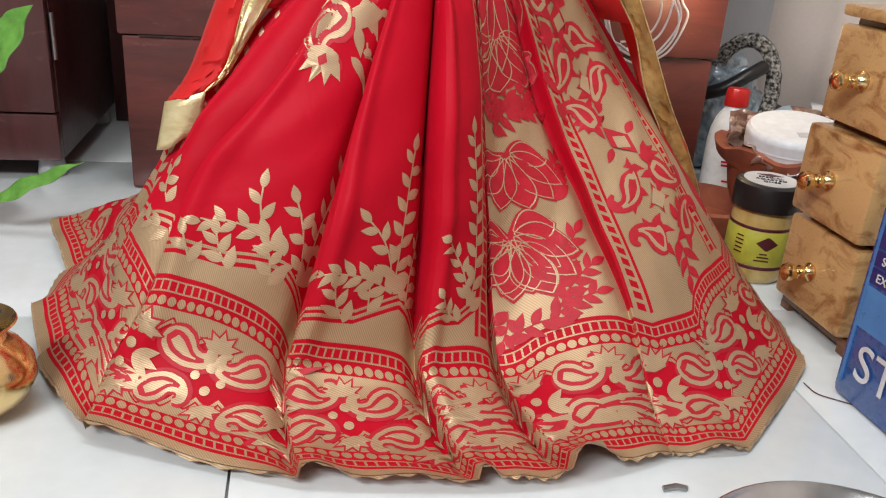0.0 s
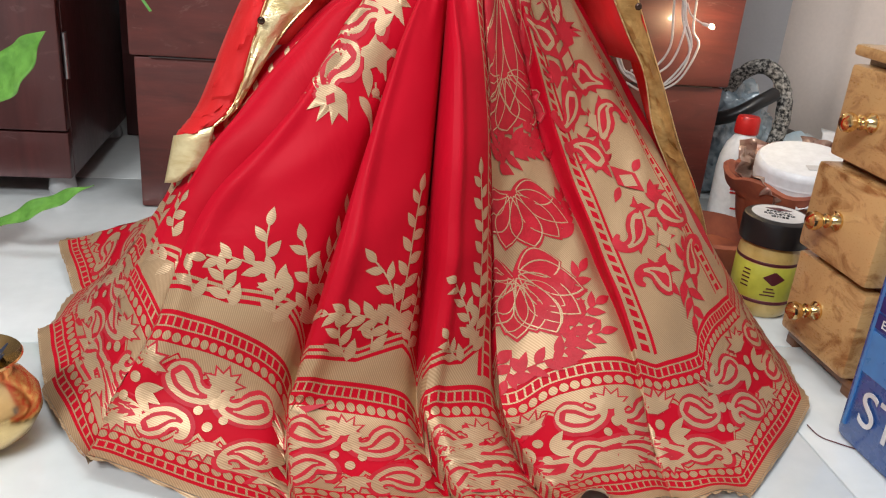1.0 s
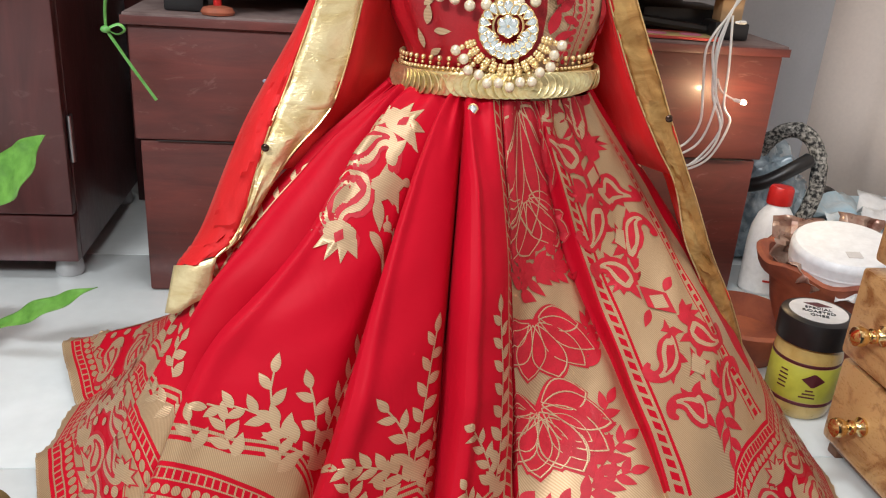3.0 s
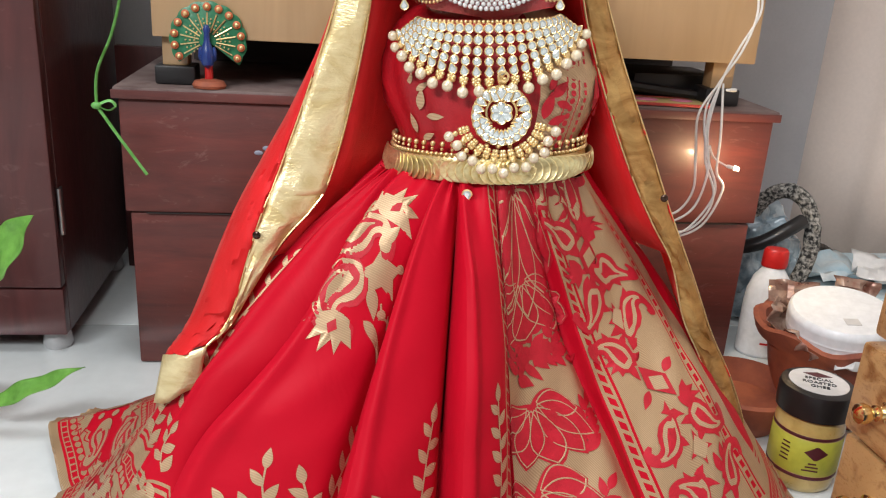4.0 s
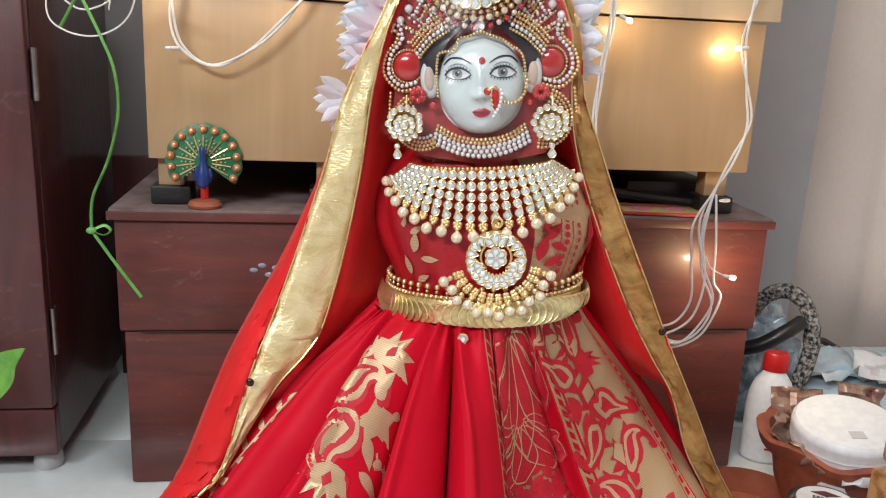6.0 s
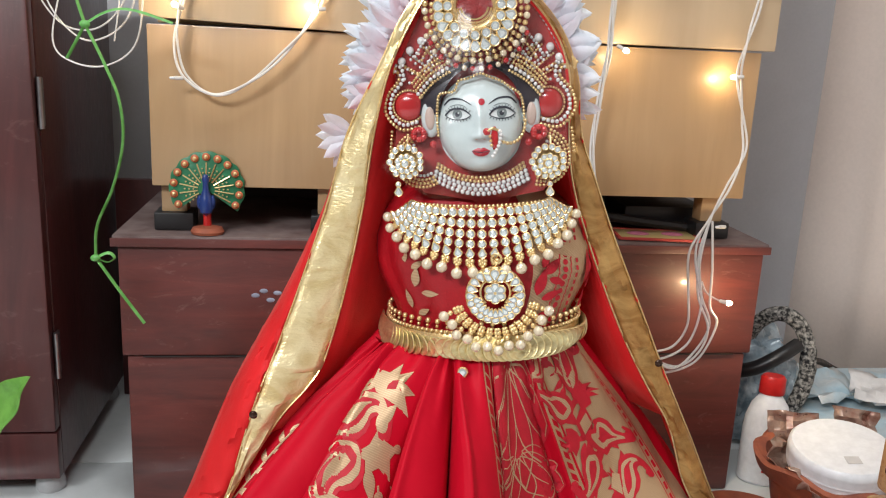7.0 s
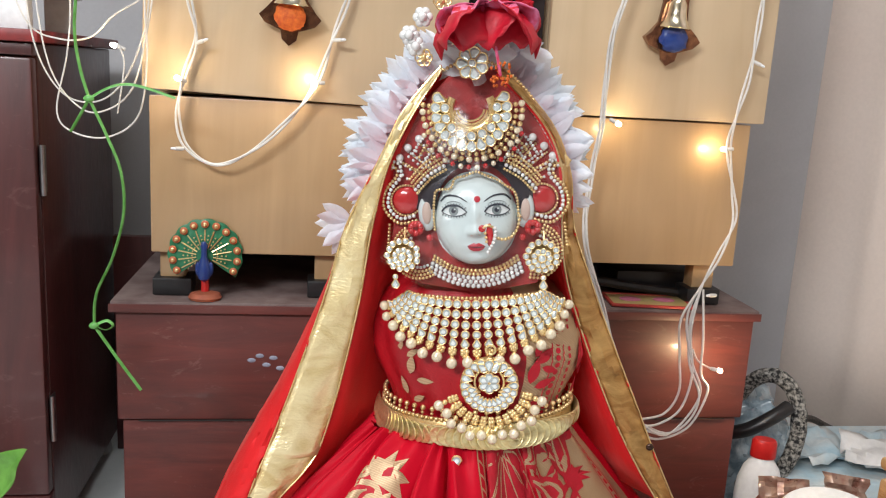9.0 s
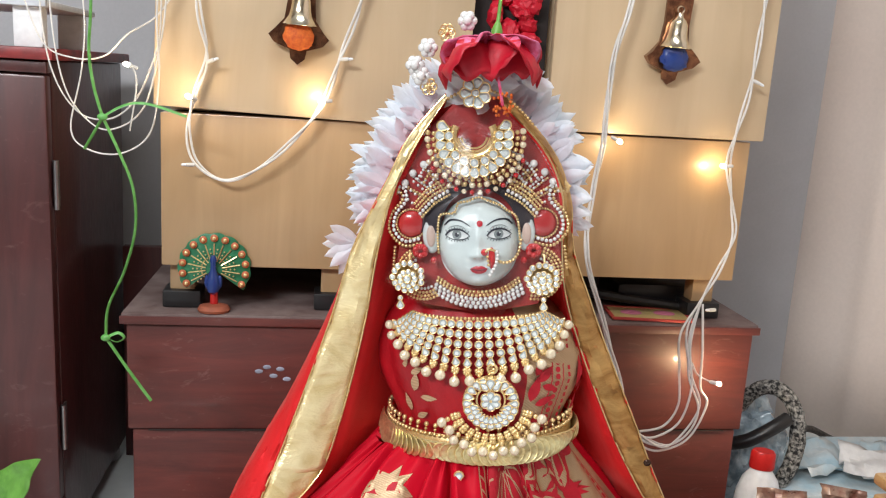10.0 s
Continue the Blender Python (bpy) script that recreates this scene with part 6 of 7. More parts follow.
def necklace():
    n = thing("necklace", "broad gold collar necklace of clear stones with hanging pearls", "necklace", IDOL)

    def at(t, f, up=.0):
        ra, rb = 118 + 44 * f, 14 + 86 * f
        a, b = -6 + ra * math.cos(t), 166 + 14 * f + rb * math.sin(t)
        return g(a, b, chest_depth(a, b) + .004 + up)
    cols = np.linspace(radians(168), radians(10), 21)
    w = Beads()
    for k, t in enumerate(cols):
        lean = -(math.degrees(t) - 90) * .6
        for f, r in ((0, .0044), (.18, .0044), (.36, .0043), (.53, .0042)):
            stone(n, False, at(t, f), r)
        stone(n, True, at(t, .70), .0043, lean)
        for f in (.09, .27, .45, .62):
            w.ball(at(t, f, -.001), .0013, 0, 6, 4)
        for dt, f in ((-.05, .83), (.05, .83), (-.04, .88), (.04, .88), (0, .85), (0, .80), (0, .92)):
            w.ball(at(t + dt * .55, f), .0023, 0, 7, 5)
    w.row([at(t, -.10) for t in cols], .0019, 0)
    for k, t in enumerate(np.linspace(radians(172), radians(8), 18)):
        f = 1.0 + (.05 if k % 2 else 0)
        bead(n, PEARL, at(t, f, .004), .0052 if 1 < k < 16 else .0046)
        w.ball(at(t, f - .075, .003), .0026, 0, 7, 5)
    w.made("bead_chain", n, "small gold beads")


def pendant():
    p = thing("pendant", "round gold pendant with clear stones and a fringe of pearls", "pendant", IDOL)
    a0, b0 = 17, 320
    d = chest_depth(a0, b0) + .010
    base = lathe(bmesh.new(), [(.0185, 0), (.0265, 0), (.0265, .002), (.0185, .002)], 40, Matrix.Translation(g(a0, b0, d - .003)) @ pose(0, 0, 0, 90, 0, 0))
    part("ring", base, M_GOLD, p, "gold ring")
    for k in range(20):
        t = 2 * math.pi * k / 20
        stone(p, True, g(a0 + 42 * math.sin(t), b0 - 42 * math.cos(t), d), .0046, math.degrees(t) + 180)
    for k in range(11):
        t = radians(100 + 16 * k)
        stone(p, True, g(a0 + 31 * math.sin(t), b0 + 2 - 31 * math.cos(t), d + .001), .0040, math.degrees(t) + 180)
    for k in range(6):
        t = math.pi * k / 3
        stone(p, True, g(a0 + 11 * math.sin(t), b0 - 6 - 11 * math.cos(t), d + .002), .0047, math.degrees(t) + 180)
    for k in (-1, 1):
        stone(p, True, g(a0 + 9 * k, b0 - 33, d + .002), .0050, 55 * k)
    stone(p, True, g(a0, b0 - 40, d + .003), .0052, 180)
    part("inner_arc", tube(bmesh.new(), arc(a0, b0 - 6, 25, 25, -50, 230, d, 22), .0011, 6), M_GOLD, p)
    part("link", tube(bmesh.new(), arc(a0 + 3, b0 - 64, 8, 8, 0, 360, d, 16), .0012, 6), M_GOLD, p)
    w = Beads()
    for k, t in enumerate(np.linspace(radians(200), radians(345), 13)):
        for r, s in ((60, .0020), (66, .0026), (72, .0024)):
            for dt in (-.035, .035):
                w.ball(g(a0 + r * math.cos(t + dt), b0 - r * math.sin(t + dt), d + .002), s, 0, 7, 5)
        rr = 88 if k % 2 else 94
        bead(p, PEARL, g(a0 + rr * .98 * math.cos(t), b0 - rr * math.sin(t), d + .006), .0048)
        w.ball(g(a0 + (rr - 13) * math.cos(t), b0 - (rr - 13) * math.sin(t), d + .004), .0026, 0, 7, 5)
    w.made("bead_fringe", p, "fringe of small gold beads")


def coin_belt():
    b = thing("coin_belt", "gold belt of overlapping stamped coins with a beaded edge", "belt")
    bm = bmesh.new()
    n = 26
    lathe(bm, [(0, .0), (.0108, .0), (.0116, .0004), (.0116, .0010), (.0108, .0014), (.0100, .0010), (.0, .0011)], n)
    ball(bm, (0, 0, .0012), .0042, 0, 10, 6, (1, 1.3, .18))
    coin = finish(bm, "coin", M_COIN)

    def ring(t, out, z):
        return Vector((.037 + (.0840 + out) * math.cos(t), 1.0 + (.0715 + out) * math.sin(t), z + .006 * math.cos(t) - .004 * (1 + math.sin(t))))
    w = Beads()
    count = 46
    for k in range(count):
        t = radians(176 + 190 * k / (count - 1))
        p = ring(t, .0145, .4545)
        nrm = Vector((math.cos(t) / .0945, math.sin(t) / .0715, .0)).normalized()
        q = nrm.to_track_quat("Z", "Y").to_matrix().to_4x4() @ pose(0, 0, 0, 4, 17, 17 * k)
        hung("coin", coin, b, Matrix.Translation(p) @ q)
    for k in range(62):
        t = radians(174 + 194 * k / 61)
        w.ball(ring(t, .010, .4675), .0023, 0, 6, 4)
        if k % 2 == 0:
            w.ball(ring(t, .0095, .4720), .0017, 0, 6, 4)
            w.ball(ring(t, .009, .4765), .0026, 0, 7, 5)
    w.made("beaded_edge", b, "gold bead edge")
    part("strap", sheet_belt(ring), M_GOLD, b)
    stone(b, True, Vector((.022, .908, .434)), .005, 180)


def sheet_belt(ring):
    bm = bmesh.new()
    sheet(bm, [[ring(radians(t), o, z) for t in range(160, 382, 4)] for o, z in ((.010, .445), (.0115, .452), (.0105, .463), (.007, .468))])
    return bm


def petal_mesh(name, length, width, curl, seed, mat):
    bm = bmesh.new()
    rows = []
    for i in range(7):
        f = i / 6
        w = width * math.sin(math.pi * (f * .9 + .08)) ** .8 * (1 if f < .99 else .05)
        rows.append([Vector((s * w * .5, -curl * f * f * length + .25 * w * (s * s), f * length)) + Vector((0, .002 * noise.noise((i, s * 3, seed)), 0)) for s in (-1, -.5, 0, .5, 1)])
    sheet(bm, rows)
    return finish(bm, name, mat)


def facing(d):
    """A turn that lays z along d and keeps the flat of a petal to the front."""
    y = (Vector((0, 1, 0)) - d * d.y).normalized()
    x = y.cross(d)
    return Matrix((x, y, d)).transposed().to_4x4()


def white_garland():
    gl = thing("white_flower_garland", "garland of white cloth petals behind the veil", "garland", IDOL)
    petals = [petal_mesh("petal", .036, .0135, c, k, M_PETAL_WHITE) for k, c in enumerate((.15, .35, -.1))]
    rnd = random.Random(11)
    left = glide([g(-92, -262), g(-130, -225), g(-168, -178), g(-196, -130), g(-214, -80), g(-222, -30), g(-220, 10)], 10)
    right = glide([g(84, -262), g(108, -225), g(138, -180), g(160, -130), g(172, -80), g(176, -30), g(174, 10)], 10)
    for line, s in ((left, -1), (right, 1)):
        n = 28
        for k in range(n):
            f = k / (n - 1)
            q = line[int(f * (len(line) - 1))]
            ahead = line[min(int(f * (len(line) - 1)) + 1, len(line) - 1)] - line[max(int(f * (len(line) - 1)) - 1, 0)]
            out = Vector((ahead.z, 0, -ahead.x)).normalized() * (1 if s > 0 else -1)
            if out.x * s < 0:
                out = -out
            for layer in range(5):
                d = (out + Vector((0, rnd.uniform(-.45, .25), 0)) + ahead.normalized() * rnd.uniform(-.55, .45)).normalized()
                m = Matrix.Translation(q - out * (.025 - .001 * layer + rnd.uniform(0, .014)) + Vector((rnd.uniform(-.003, .003), .052 - .006 * layer, rnd.uniform(-.003, .003))))
                rot = facing(d)
                sc = rnd.uniform(.8, 1.15)
                hung("petal", petals[rnd.randrange(3)], gl, m @ rot @ pose(0, 0, 0, 0, 0, rnd.uniform(-38, 38)) @ Matrix.Diagonal((sc, sc, sc, 1)))
    for k in range(16):
        d = Vector((rnd.uniform(-.9, .9), -.3, rnd.uniform(-.5, .6))).normalized()
        hung("petal", petals[k % 3], gl, Matrix.Translation(g(-78 + 10 * k, -232 + rnd.uniform(-14, 10), -.008)) @ facing(d))
    for k in range(9):
        a = radians(120 + 28 * k)
        d = Vector((math.cos(a) - .5, -.35, math.sin(a))).normalized()
        hung("petal", petals[k % 3], gl, Matrix.Translation(g(-232, 60, -.05)) @ facing(d))


def red_flower():
    f = thing("red_flower", "drooping crimson hibiscus with pink petal edges and green stem", "flower", IDOL @ Matrix.Translation(g(20, -290, .014)) @ Matrix.Diagonal((.86, .86, .95, 1)))
    for k, (az, drop, size) in enumerate(((186, 40, 1.26), (238, 54, .92), (296, 54, .92), (354, 40, 1.26), (90, 40, .8), (140, 34, .9), (35, 34, .9))):
        bm = bmesh.new()
        rows = []
        for i in range(13):
            r = i / 12
            row = []
            for j in range(13):
                s = j / 6 - 1
                w = .043 * math.sin(math.pi * min(1, .15 + .60 * r)) * 1.2
                x = s * w
                ruf = .006 * r * r * math.sin(s * 7 + k * 2) + .005 * noise.noise((i * .32, j * .4, k))
                y = .052 * r * (1 - .10 * s * s)
                row.append(Vector((x, y * math.cos(radians(drop) * r) + ruf * .5, -y * math.sin(radians(drop) * r) * .95 + ruf)))
            rows.append(row)
        sheet(bm, rows)
        for q in bm.faces:
            c = q.calc_center_median()
            q.material_index = 1 if k in (4, 5, 6) or c.y < .016 + .012 * noise.noise(c * 150) else 0
        ob = part("petal", bm, [M_PETAL_RED, M_PETAL_PINK], f, "", pose(0, 0, .012, 0, 0, az - 90) @ Matrix.Diagonal((size, size, size, 1)))
        thicken(ob, .0007)
    part("calyx", lathe(bmesh.new(), [(0, .01), (.005, .012), (.006, .018), (.004, .024), (.002, .028), (.0018, .05), (0, .05)], 12, pose(.004, .004, 0, -20, 8, 0)), M_LEAF, f, "green calyx and stem")
    part("pistil", tube(bmesh.new(), glide([(0, 0, 0), (.006, -.022, -.018), (.012, -.032, -.050)], 8), .0016, 6), M_PETAL_PINK, f)
    bm = bmesh.new()
    rnd = random.Random(4)
    for k in range(30):
        ball(bm, (.012 + rnd.uniform(-.010, .010), -.032 + rnd.uniform(-.006, .006), -.050 + rnd.uniform(-.009, .012)), .0016, 0, 6, 4)
    part("stamens", bm, M_ORANGE, f, "orange stamens")


def pearl_pin():
    p = thing("pearl_hair_pin", "hair pin of white pearl clusters and gold wire flowers", "hair pin", IDOL)
    rnd = random.Random(8)
    for a, b in ((-106, -268), (-84, -296), (-18, -338), (-96, -250)):
        for k in range(7):
            t = 2 * math.pi * k / 6
            r = 0 if k == 6 else 9
            bead(p, WHITE_BEAD, g(a + r * math.cos(t), b + r * math.sin(t), .008 + (.004 if k == 6 else 0) + rnd.uniform(0, .003)), .0042)
    for a, b in ((-52, -320), (-84, -232)):
        for k in range(6):
            t = math.pi * k / 3
            part("wire_petal", tube(bmesh.new(), arc(a + 8 * math.cos(t), b + 8 * math.sin(t), 6, 6, 0, 360, .010, 10), .0008, 5), M_GOLD, p)
        bead(p, GOLD_BEAD, g(a, b, .012), .0025, "gold_bead")


statue()
plastic_wrap()
crown()
earrings()
necklace()
pendant()
coin_belt()
white_garland()
red_flower()
pearl_pin()
# ---- things on and before the shrine ----
M_PEA_GREEN = paint("green_enamel", (.03, .22, .10), .35, 0, (.015, .13, .06), 60, bump=.3, grain=200)
M_PEA_BLUE = paint("deep_blue_enamel", (.02, .05, .22), .3, 0, bump=.1)
M_PEA_ORANGE = paint("orange_enamel_spot", (.55, .14, .05), .4, bump=.05)
M_COPPER = paint("copper_foil", (.40, .19, .10), .2, .9, (.12, .05, .03), 60, bump=.3)
M_BELL = paint("pale_brass_bell", (.86, .80, .66), .2, 1.0, (.72, .62, .44), 40, bump=.05)
M_PINK = paint("pink_print", (.55, .16, .25), .6, bump=.1)
M_GOLD_CARD = paint("gold_card", (.66, .50, .22), .4, .3, bump=.1)
M_RED_CARD = paint("red_card", (.45, .05, .04), .5, bump=.1)


def peacock():
    """The little peacock as one plain painted figure."""
    bm = bmesh.new()
    lathe(bm, [(0, 0), (.019, 0), (.021, .004), (.018, .010), (.008, .013), (0, .013)], 24, Matrix.Diagonal((1.15, .8, 1, 1)), 3)
    lathe(bm, [(.006, .010), (.0055, .034), (0, .034)], 10, None, 4)
    rows = []
    n = 72
    for f, y in ((.0, -.004), (.35, -.002), (.7, .001), (.93, .003), (1.0, .004), (1.0, .007), (.5, .006), (.0, .005)):
        rows.append([Vector((.051 * f * (1 + .05 * abs(math.sin(7.5 * t))) * math.cos(t), y, .066 + .051 * f * (1 + .05 * abs(math.sin(7.5 * t))) * math.sin(t))) for t in np.linspace(radians(-38), radians(218), n)])
    sheet(bm, rows, 0)
    for k in range(13):
        t = radians(-30 + 20 * k)
        ball(bm, (.046 * math.cos(t), -.0005, .066 + .046 * math.sin(t)), .0058, 2, 10, 6, (1, .45, 1))
        ball(bm, (.046 * math.cos(t), -.003, .066 + .046 * math.sin(t)), .0030, 5, 8, 5, (1, .5, 1))
        tube(bm, [(.012 * math.cos(t), -.004, .066 + .012 * math.sin(t)), (.038 * math.cos(t), -.0005, .066 + .038 * math.sin(t))], .0011, 5, 5)
        for r in (.018, .024, .030):
            tt = t + radians(10)
            ball(bm, (r * math.cos(tt), -.003, .066 + r * math.sin(tt)), .0014, 5, 6, 4)
    lathe(bm, [(0, .028), (.008, .034), (.0105, .044), (.008, .056), (.0045, .066), (.004, .076), (.0055, .082), (.003, .088), (0, .089)], 14, Matrix.Translation((0, -.010, 0)), 1)
    for s in (-1, 1):
        ball(bm, (s * .009, -.008, .048), .008, 1, 10, 7, (.5, .7, 1.3))
    solid("peacock_figurine", bm, [M_PEA_GREEN, M_PEA_BLUE, M_PEA_ORANGE, M_TERRACOTTA, M_RED_PLASTIC, M_GOLD], "small painted green and blue peacock figurine with fanned tail", "figurine", ROOM @ pose(.125, .008, .4355))


def bells():
    for x, z, filling, label in ((.242, .858, M_ORANGE, "small brass bell on a bell-shaped copper foil hanging, orange inside"), (.791, .862, M_PEA_BLUE, "small brass bell on a bell-shaped copper foil hanging, blue inside")):
        b = thing("hanging_bell", label, "bell", ROOM @ pose(x, -.012, z, 0, 3, 0), "bells on the shrine")
        prof = [(0, .050), (.004, .050), (.006, .044), (.010, .040), (.013, .034), (.0145, .020), (.0165, .012), (.021, .004), (.0245, .0), (.0235, -.001), (.012, .004), (0, .01)]
        part("bell", lathe(bmesh.new(), prof, 28), M_BELL, b, "pale brass bell")
        part("ring", tube(bmesh.new(), [(.005 * math.cos(t), 0, .055 + .005 * math.sin(t)) for t in np.linspace(0, 6.28, 14)], .0012, 6), M_BELL, b)
        shape = [(-.020, .075), (-.019, .035), (-.022, .008), (-.034, -.008), (-.042, -.016), (-.034, -.026), (-.012, -.034), (-.010, -.046), (0, -.054), (.010, -.046), (.012, -.034), (.034, -.026), (.042, -.016), (.034, -.008), (.022, .008), (.019, .035), (.020, .075)]
        bm = bmesh.new()
        fr = [bm.verts.new((p, .008 - .25 * abs(p) + .004 * math.sin(q * 200), q)) for p, q in shape]
        re = [bm.verts.new((p, .012, q)) for p, q in shape]
        bm.faces.new(fr), bm.faces.new(list(reversed(re)))
        for k in range(len(fr)):
            bm.faces.new((fr[k], re[k], re[(k + 1) % len(fr)], fr[(k + 1) % len(fr)]))
        part("foil_backing", bm, M_COPPER, b, "bell-shaped copper foil")
        bm = bmesh.new()
        bmesh.ops.create_icosphere(bm, subdivisions=3, radius=1)
        for v in bm.verts:
            p = v.co.copy()
            d = 1 + .25 * noise.noise(p * 5)
            v.co = Vector((p.x * .021 * d, p.y * .008 * d - .006, p.z * .019 * d - .016))
        part("filling", bm, filling, b)
    return


def strand(points, y, offset=.0030, twist=34, strands=2, r=.0018):
    """Twisted flex through points given as (x, z) or (x, z, y) on the shrine's front."""
    def near(x, z, d):
        k = 1 + (d + .01) / 1.22
        return Vector((.286 + (x - .286) * k, d, .80 + (z - .80) * k))
    line = glide([near(p[0], p[1], p[2] if len(p) > 2 else y) for p in points], 12)
    out = []
    for s in range(strands):
        pts = []
        d = 0
        for i, p in enumerate(line):
            if i:
                d += (p - line[i - 1]).length
            a = d * twist + math.pi * 2 * s / strands
            pts.append(p + Vector((offset * math.cos(a), offset * math.sin(a) * .7, offset * math.sin(a) * .4)))
        out.append((pts, r))
    return out


def bulb(parent, p, d, lit, power=.08):
    """A rice bulb in its white holder; p is the holder's foot, d its direction."""
    q = Vector(d).normalized().to_track_quat("Z", "Y").to_matrix().to_4x4()
    m = Matrix.Translation(p) @ q
    hung("bulb_holder", BULB_HOLDER, parent, m)
    hung("bulb", LIT_BULB if lit else DEAD_BULB, parent, m, "lit warm bulb" if lit else "unlit clear bulb")
    if lit:
        bulb_light(ROOM @ m @ Vector((0, 0, .025)), power)


BULB_HOLDER = finish(lathe(bmesh.new(), [(0, 0), (.0024, 0), (.0028, .002), (.0028, .011), (0, .0112)], 10), "bulb_holder", M_CORD)
LIT_BULB = finish(lathe(bmesh.new(), [(.0, .0113), (.0030, .0114), (.0036, .015), (.0026, .0185), (0, .0198)], 12), "bulb", M_BULB)
DEAD_BULB = finish(lathe(bmesh.new(), [(.0, .0113), (.0020, .0114), (.0021, .015), (.0014, .0175), (0, .0182)], 10), "dead_bulb", M_WHITE)


def lights():
    f = thing("fairy_lights", "white twisted cable of warm fairy lights across the shrine", "string lights", ROOM)
    runs = [
        strand([(.098, 1.05), (.104, .882), (.116, .810), (.100, .755), (.091, .705), (.102, .660), (.143, .636), (.195, .660), (.245, .708), (.278, .755), (.300, .820), (.326, .898), (.345, 1.02)], -.010),
        strand([(.735, 1.05), (.719, .926), (.703, .860), (.697, .803), (.696, .720), (.688, .650), (.684, .590), (.690, .530, -.04), (.713, .470, -.06), (.738, .400, -.07), (.763, .334, -.075), (.785, .262, -.08), (.815, .236, -.085), (.850, .226, -.085)], -.022, .003, 24, 3),
        strand([(.930, 1.05), (.925, .940), (.919, .816), (.906, .745), (.899, .695), (.914, .630), (.923, .580), (.905, .525, -.03), (.882, .473, -.05), (.868, .420, -.065), (.880, .350, -.07), (.902, .296, -.075), (.885, .250, -.08), (.850, .226, -.085), (.80, .250, -.085)], -.012),
        strand([(.882, .473, -.05), (.874, .40, -.07), (.885, .330, -.072), (.872, .270, -.08), (.835, .243, -.085), (.80, .243, -.085)], -.06, .0, 1, 1),
        strand([(.880, .470, -.05), (.855, .42, -.07), (.860, .360, -.07), (.866, .300, -.075), (.845, .262, -.08), (.805, .252, -.085)], -.06, .0, 1, 1),
        strand([(.886, .470, -.05), (.896, .39, -.07), (.900, .330, -.072), (.915, .300, -.075), (.890, .240, -.08), (.84, .218, -.085), (.80, .232, -.085)], -.06, .0, 1, 1),
    ]
    for k, pts in enumerate((
            [(-.13, .90), (-.10, .815), (-.06, .795), (-.02, .80), (.01, .83), (.049, .857), (.08, .90)],
            [(-.105, 1.0), (-.10, .85), (-.086, .77), (-.055, .722), (-.015, .715), (.018, .740), (.042, .79), (.055, .85), (.055, 1.0)],
            [(-.085, 1.0), (-.088, .86), (-.072, .755), (-.035, .705), (.0, .705), (.032, .735), (.05, .80), (.062, .88), (.062, 1.0)],
            [(-.06, 1.0), (-.045, .86), (-.050, .78), (-.066, .70), (-.045, .672), (.0, .668), (.040, .70), (.052, .78), (.05, .86), (.058, 1.0)],
            [(.012, .700), (.022, .765), (.015, .792)])):
        runs.append(strand(pts, -.012 - .006 * k, 0, 1, 1, .0012)[0:1])
    for run in runs:
        for pts, r in run:
            part("cable", tube(bmesh.new(), pts, r, 6), M_CORD, f)
    for p, d, lit in (((.028, -.03, .786), (-1, -.1, .35), True), ((.103, -.016, .748), (-.4, -.5, .2), True), ((.290, -.016, .757), (-1, -.2, -.1), True),
                      ((.702, -.026, .728), (1, -.1, -.5), True), ((.903, -.018, .692), (-.4, .35, -.05), True), ((.884, -.07, .362), (1, -.1, -.2), True),
                      ((.919, -.015, .822), (1, -.3, -.45), False), ((.888, -.05, .472), (-1, -.2, 0), False), ((.100, -.014, .657), (-1, -.3, 0), False),
                      ((.300, -.014, .815), (1, -.2, .1), False), ((.117, -.014, .80), (1, -.3, .4), False)):
        bulb(f, Vector(p), d, lit, .75 if p[2] < .5 else .11)
    part("cable", tube(bmesh.new(), glide([(.852, -.070, .392), (.862, -.071, .374), (.884, -.070, .362)], 6), .0014, 6), M_CORD, f)


def ribbon():
    r = thing("green_ribbon", "thin shiny green plastic ribbon hanging with knots and loose ends", "ribbon", ROOM)
    for pts in ([(-.012, 1.05), (-.017, .871), (-.021, .806), (-.016, .76), (-.006, .722)],
                [(-.006, .722), (.016, .672), (.031, .628), (.033, .575), (.018, .516), (-.004, .465), (-.008, .421)],
                [(-.008, .421), (.020, .376), (.051, .329)],
                [(-.006, .722), (-.018, .70), (-.030, .679)],
                [(-.006, .722), (.014, .735), (.035, .742), (.060, .740), (.10, .728)],
                [(-.008, .421), (.008, .428), (.016, .421), (.006, .415), (-.008, .421)]):
        line = glide([Vector((x, -.080, z)) for x, z in pts], 10)
        part("strip", tube(bmesh.new(), line, .0022, 8, 0, .25), M_GREEN, r)
    for x, z in ((-.006, .722), (-.008, .421)):
        part("knot", ball(bmesh.new(), (x, -.081, z), .0062, 0, 10, 7, (1.1, .7, .8)), M_GREEN, r)


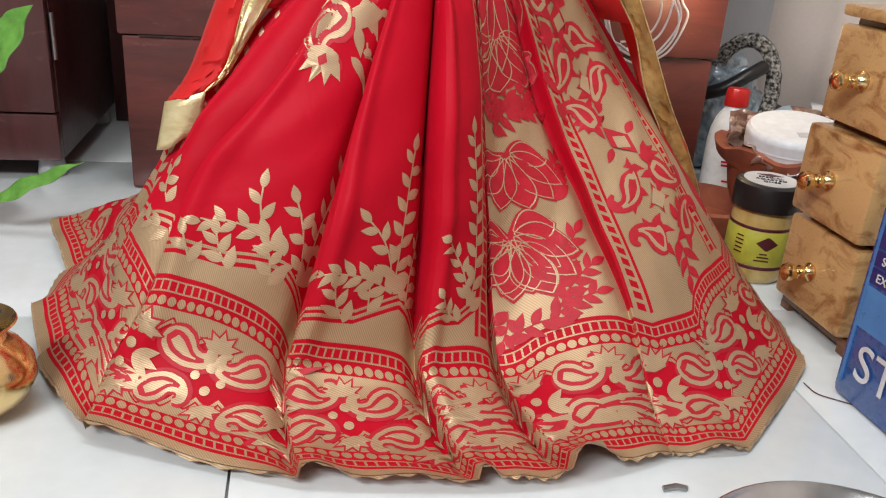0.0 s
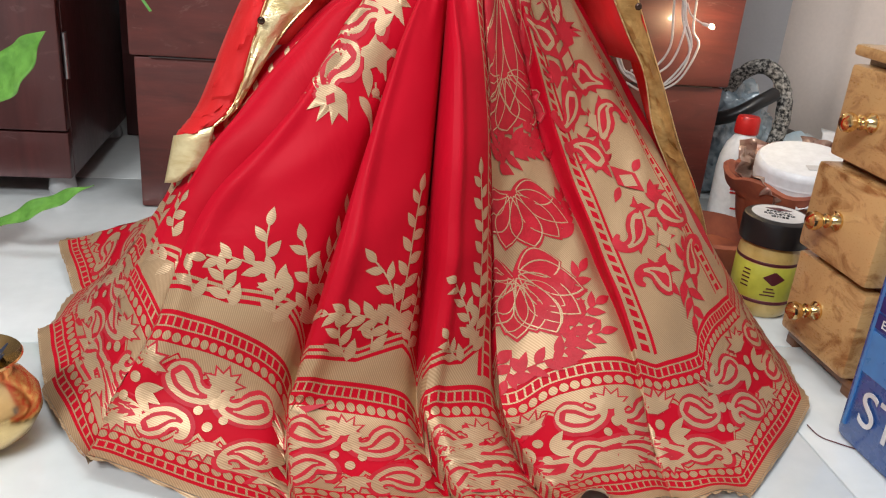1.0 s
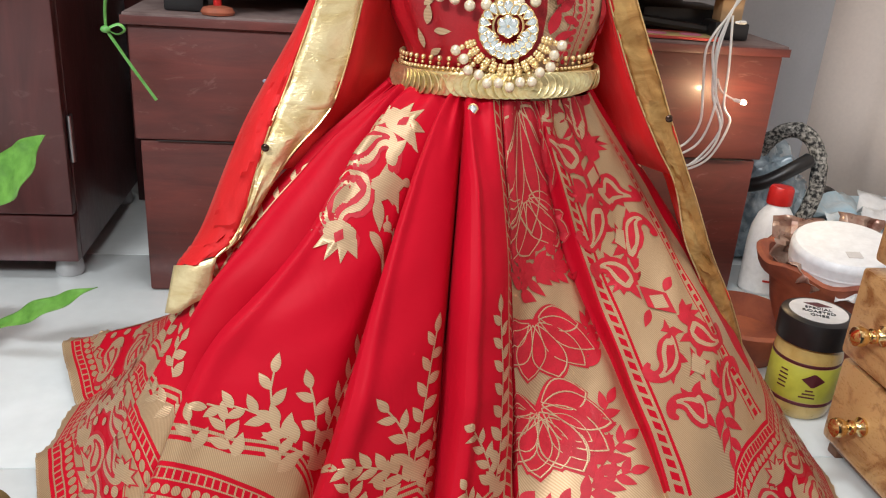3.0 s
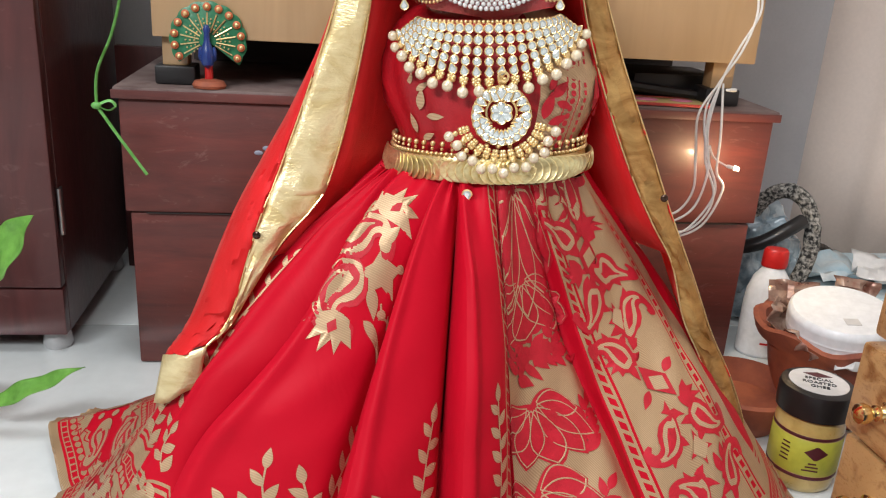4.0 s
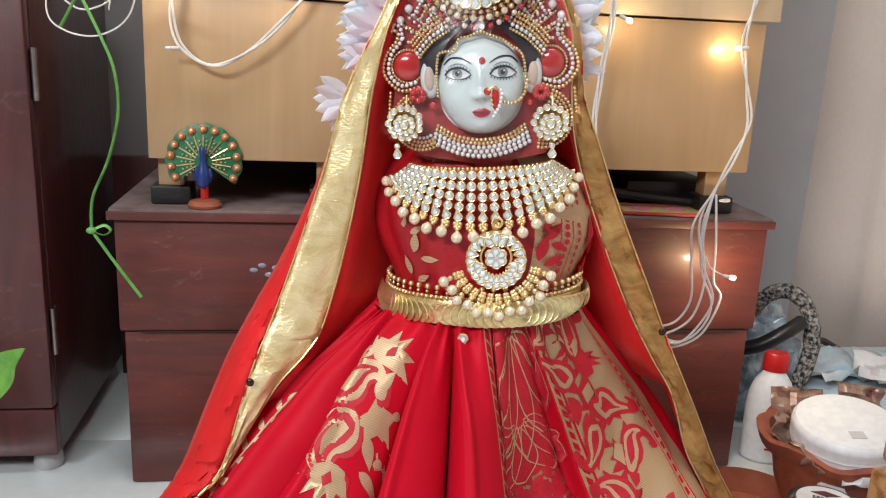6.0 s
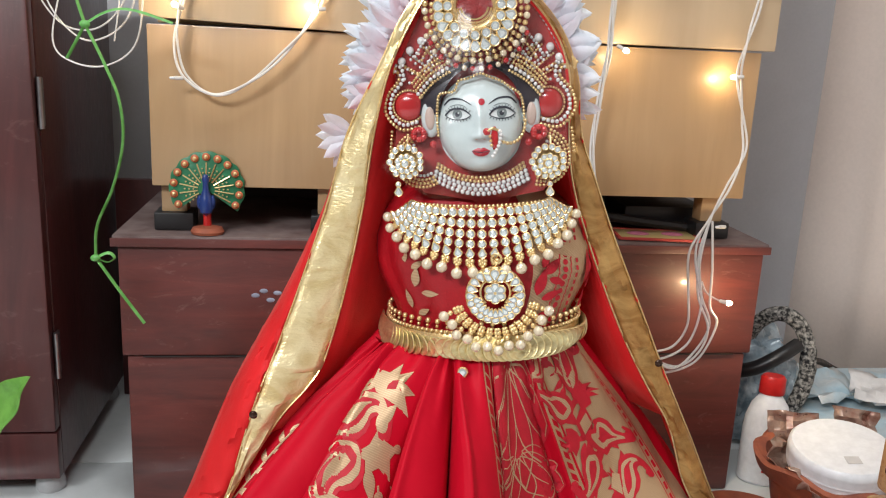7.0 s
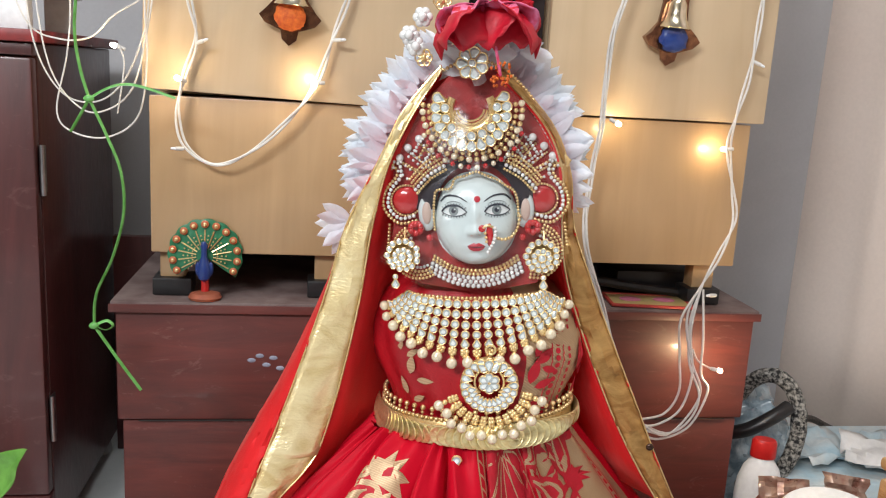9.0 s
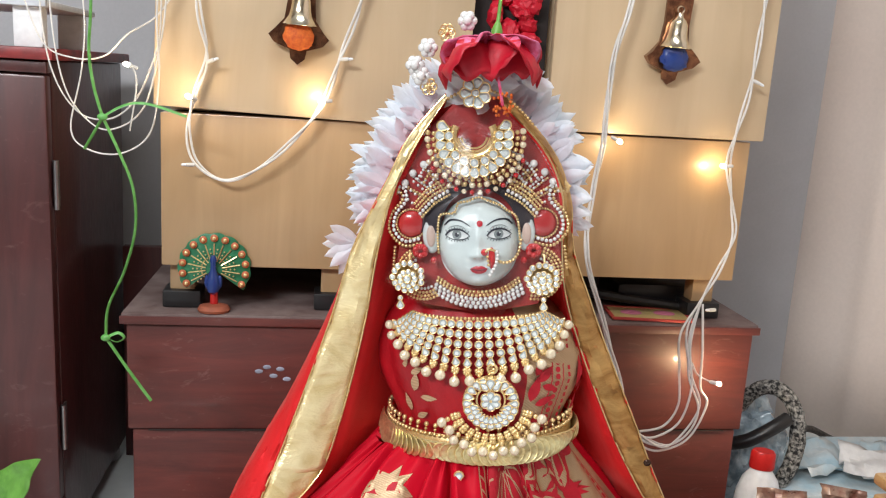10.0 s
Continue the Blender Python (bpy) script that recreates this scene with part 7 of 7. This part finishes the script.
def shrine_clutter():
    c = thing("greeting_card", "printed red and gold card lying on the dusty chest", "card", ROOM @ pose(.815, .035, .4365, 0, 0, -6))
    part("sheet", boxed(-.066, .066, -.036, .036, 0, .003, .0006), M_GOLD_CARD, c)
    for x0, x1, y0, y1 in ((-.066, .066, -.037, -.032), (-.066, .066, .032, .037), (-.067, -.062, -.032, .032), (.062, .067, -.032, .032)):
        part("border_strip", boxed(x0, x1, y0, y1, .0002, .0042, .0004), M_RED_CARD, c)
    for x, y in ((-.028, 0), (.028, .004)):
        part("printed_flower", lathe(bmesh.new(), [(0, .0036), (.018, .0036), (.016, .0048), (0, .005)], 14, Matrix.Translation((x, y, 0)) @ Matrix.Diagonal((1, .7, 1, 1))), M_PINK, c)
    bm = boxed(.78, .93, .09, .20, .4365, .476, .012)
    solid("black_pouch", bm, M_BLACK, "black pouch pushed under the shrine", "pouch", ROOM)
    bm = tube(bmesh.new(), glide([(.62, .10, .455), (.70, .09, .462), (.80, .075, .452), (.90, .06, .444)], 6), .008, 8)
    solid("black_rod", bm, M_BLACK, "black rod lying under the shrine", "rod", ROOM)
    t = thing("white_tray", "white plastic tray on short legs on the dark cabinet", "tray", ROOM @ pose(-.30, .16, .806))
    part("deck", boxed(-.20, .19, -.11, .14, .056, .066, .004), M_WHITE, t)
    part("rim", boxed(-.20, .19, -.116, -.108, .056, .105, .003), M_FROST, t, "translucent front rim")
    for x in (-.15, .16):
        for y in (-.09, .11):
            part("leg", boxed(x - .02, x + .02, y - .012, y + .012, 0, .056, .003), M_WHITE, t)
    f = thing("red_flower_garland", "dark red flower garland hanging inside the shrine", "garland", ROOM)
    rnd = random.Random(6)
    me = finish(crumple(4), "bloom", M_PETAL_RED)
    for k in range(34):
        s = rnd.uniform(.012, .022)
        hung("bloom", me, f, Matrix.Translation((.55 + rnd.uniform(-.04, .04), .032 + rnd.uniform(-.006, .004), .86 + k * .011)) @ pose(0, 0, 0, rnd.uniform(0, 360), rnd.uniform(0, 360), 0) @ Matrix.Diagonal((s, s * .6, s, 1)))


def crumple(seed):
    bm = bmesh.new()
    bmesh.ops.create_icosphere(bm, subdivisions=3, radius=1)
    for v in bm.verts:
        p = v.co.copy()
        v.co = p * (1 + .35 * noise.noise(p * 3.5 + Vector((seed, 0, 0))))
    return bm


M_FROST = paint("frosted_plastic", (.62, .66, .72), .3, bump=.05)
peacock()
bells()
lights()
ribbon()
shrine_clutter()


def ceiling_light():
    c = thing("ceiling_light", "rectangular white ceiling light fitting", "lamp", ROOM)
    part("housing", boxed(-.22, 1.12, -1.22, -.68, 2.45, 2.69, .01), M_WHITE, c)
    # a made-up fitting for the front-left light, never in view
    w = thing("fill_light_housing", "unseen white housing on two rods, added for the front-left light", "lamp", ROOM)
    part("housing", boxed(-1.35, -.15, -2.46, -2.40, 1.85, 2.05, .01), M_WHITE, w)
    for x in (-1.15, -.35):
        part("rod", boxed(x - .006, x + .006, -2.436, -2.424, 2.05, 2.699, .002), M_STEEL, w)


ceiling_light()
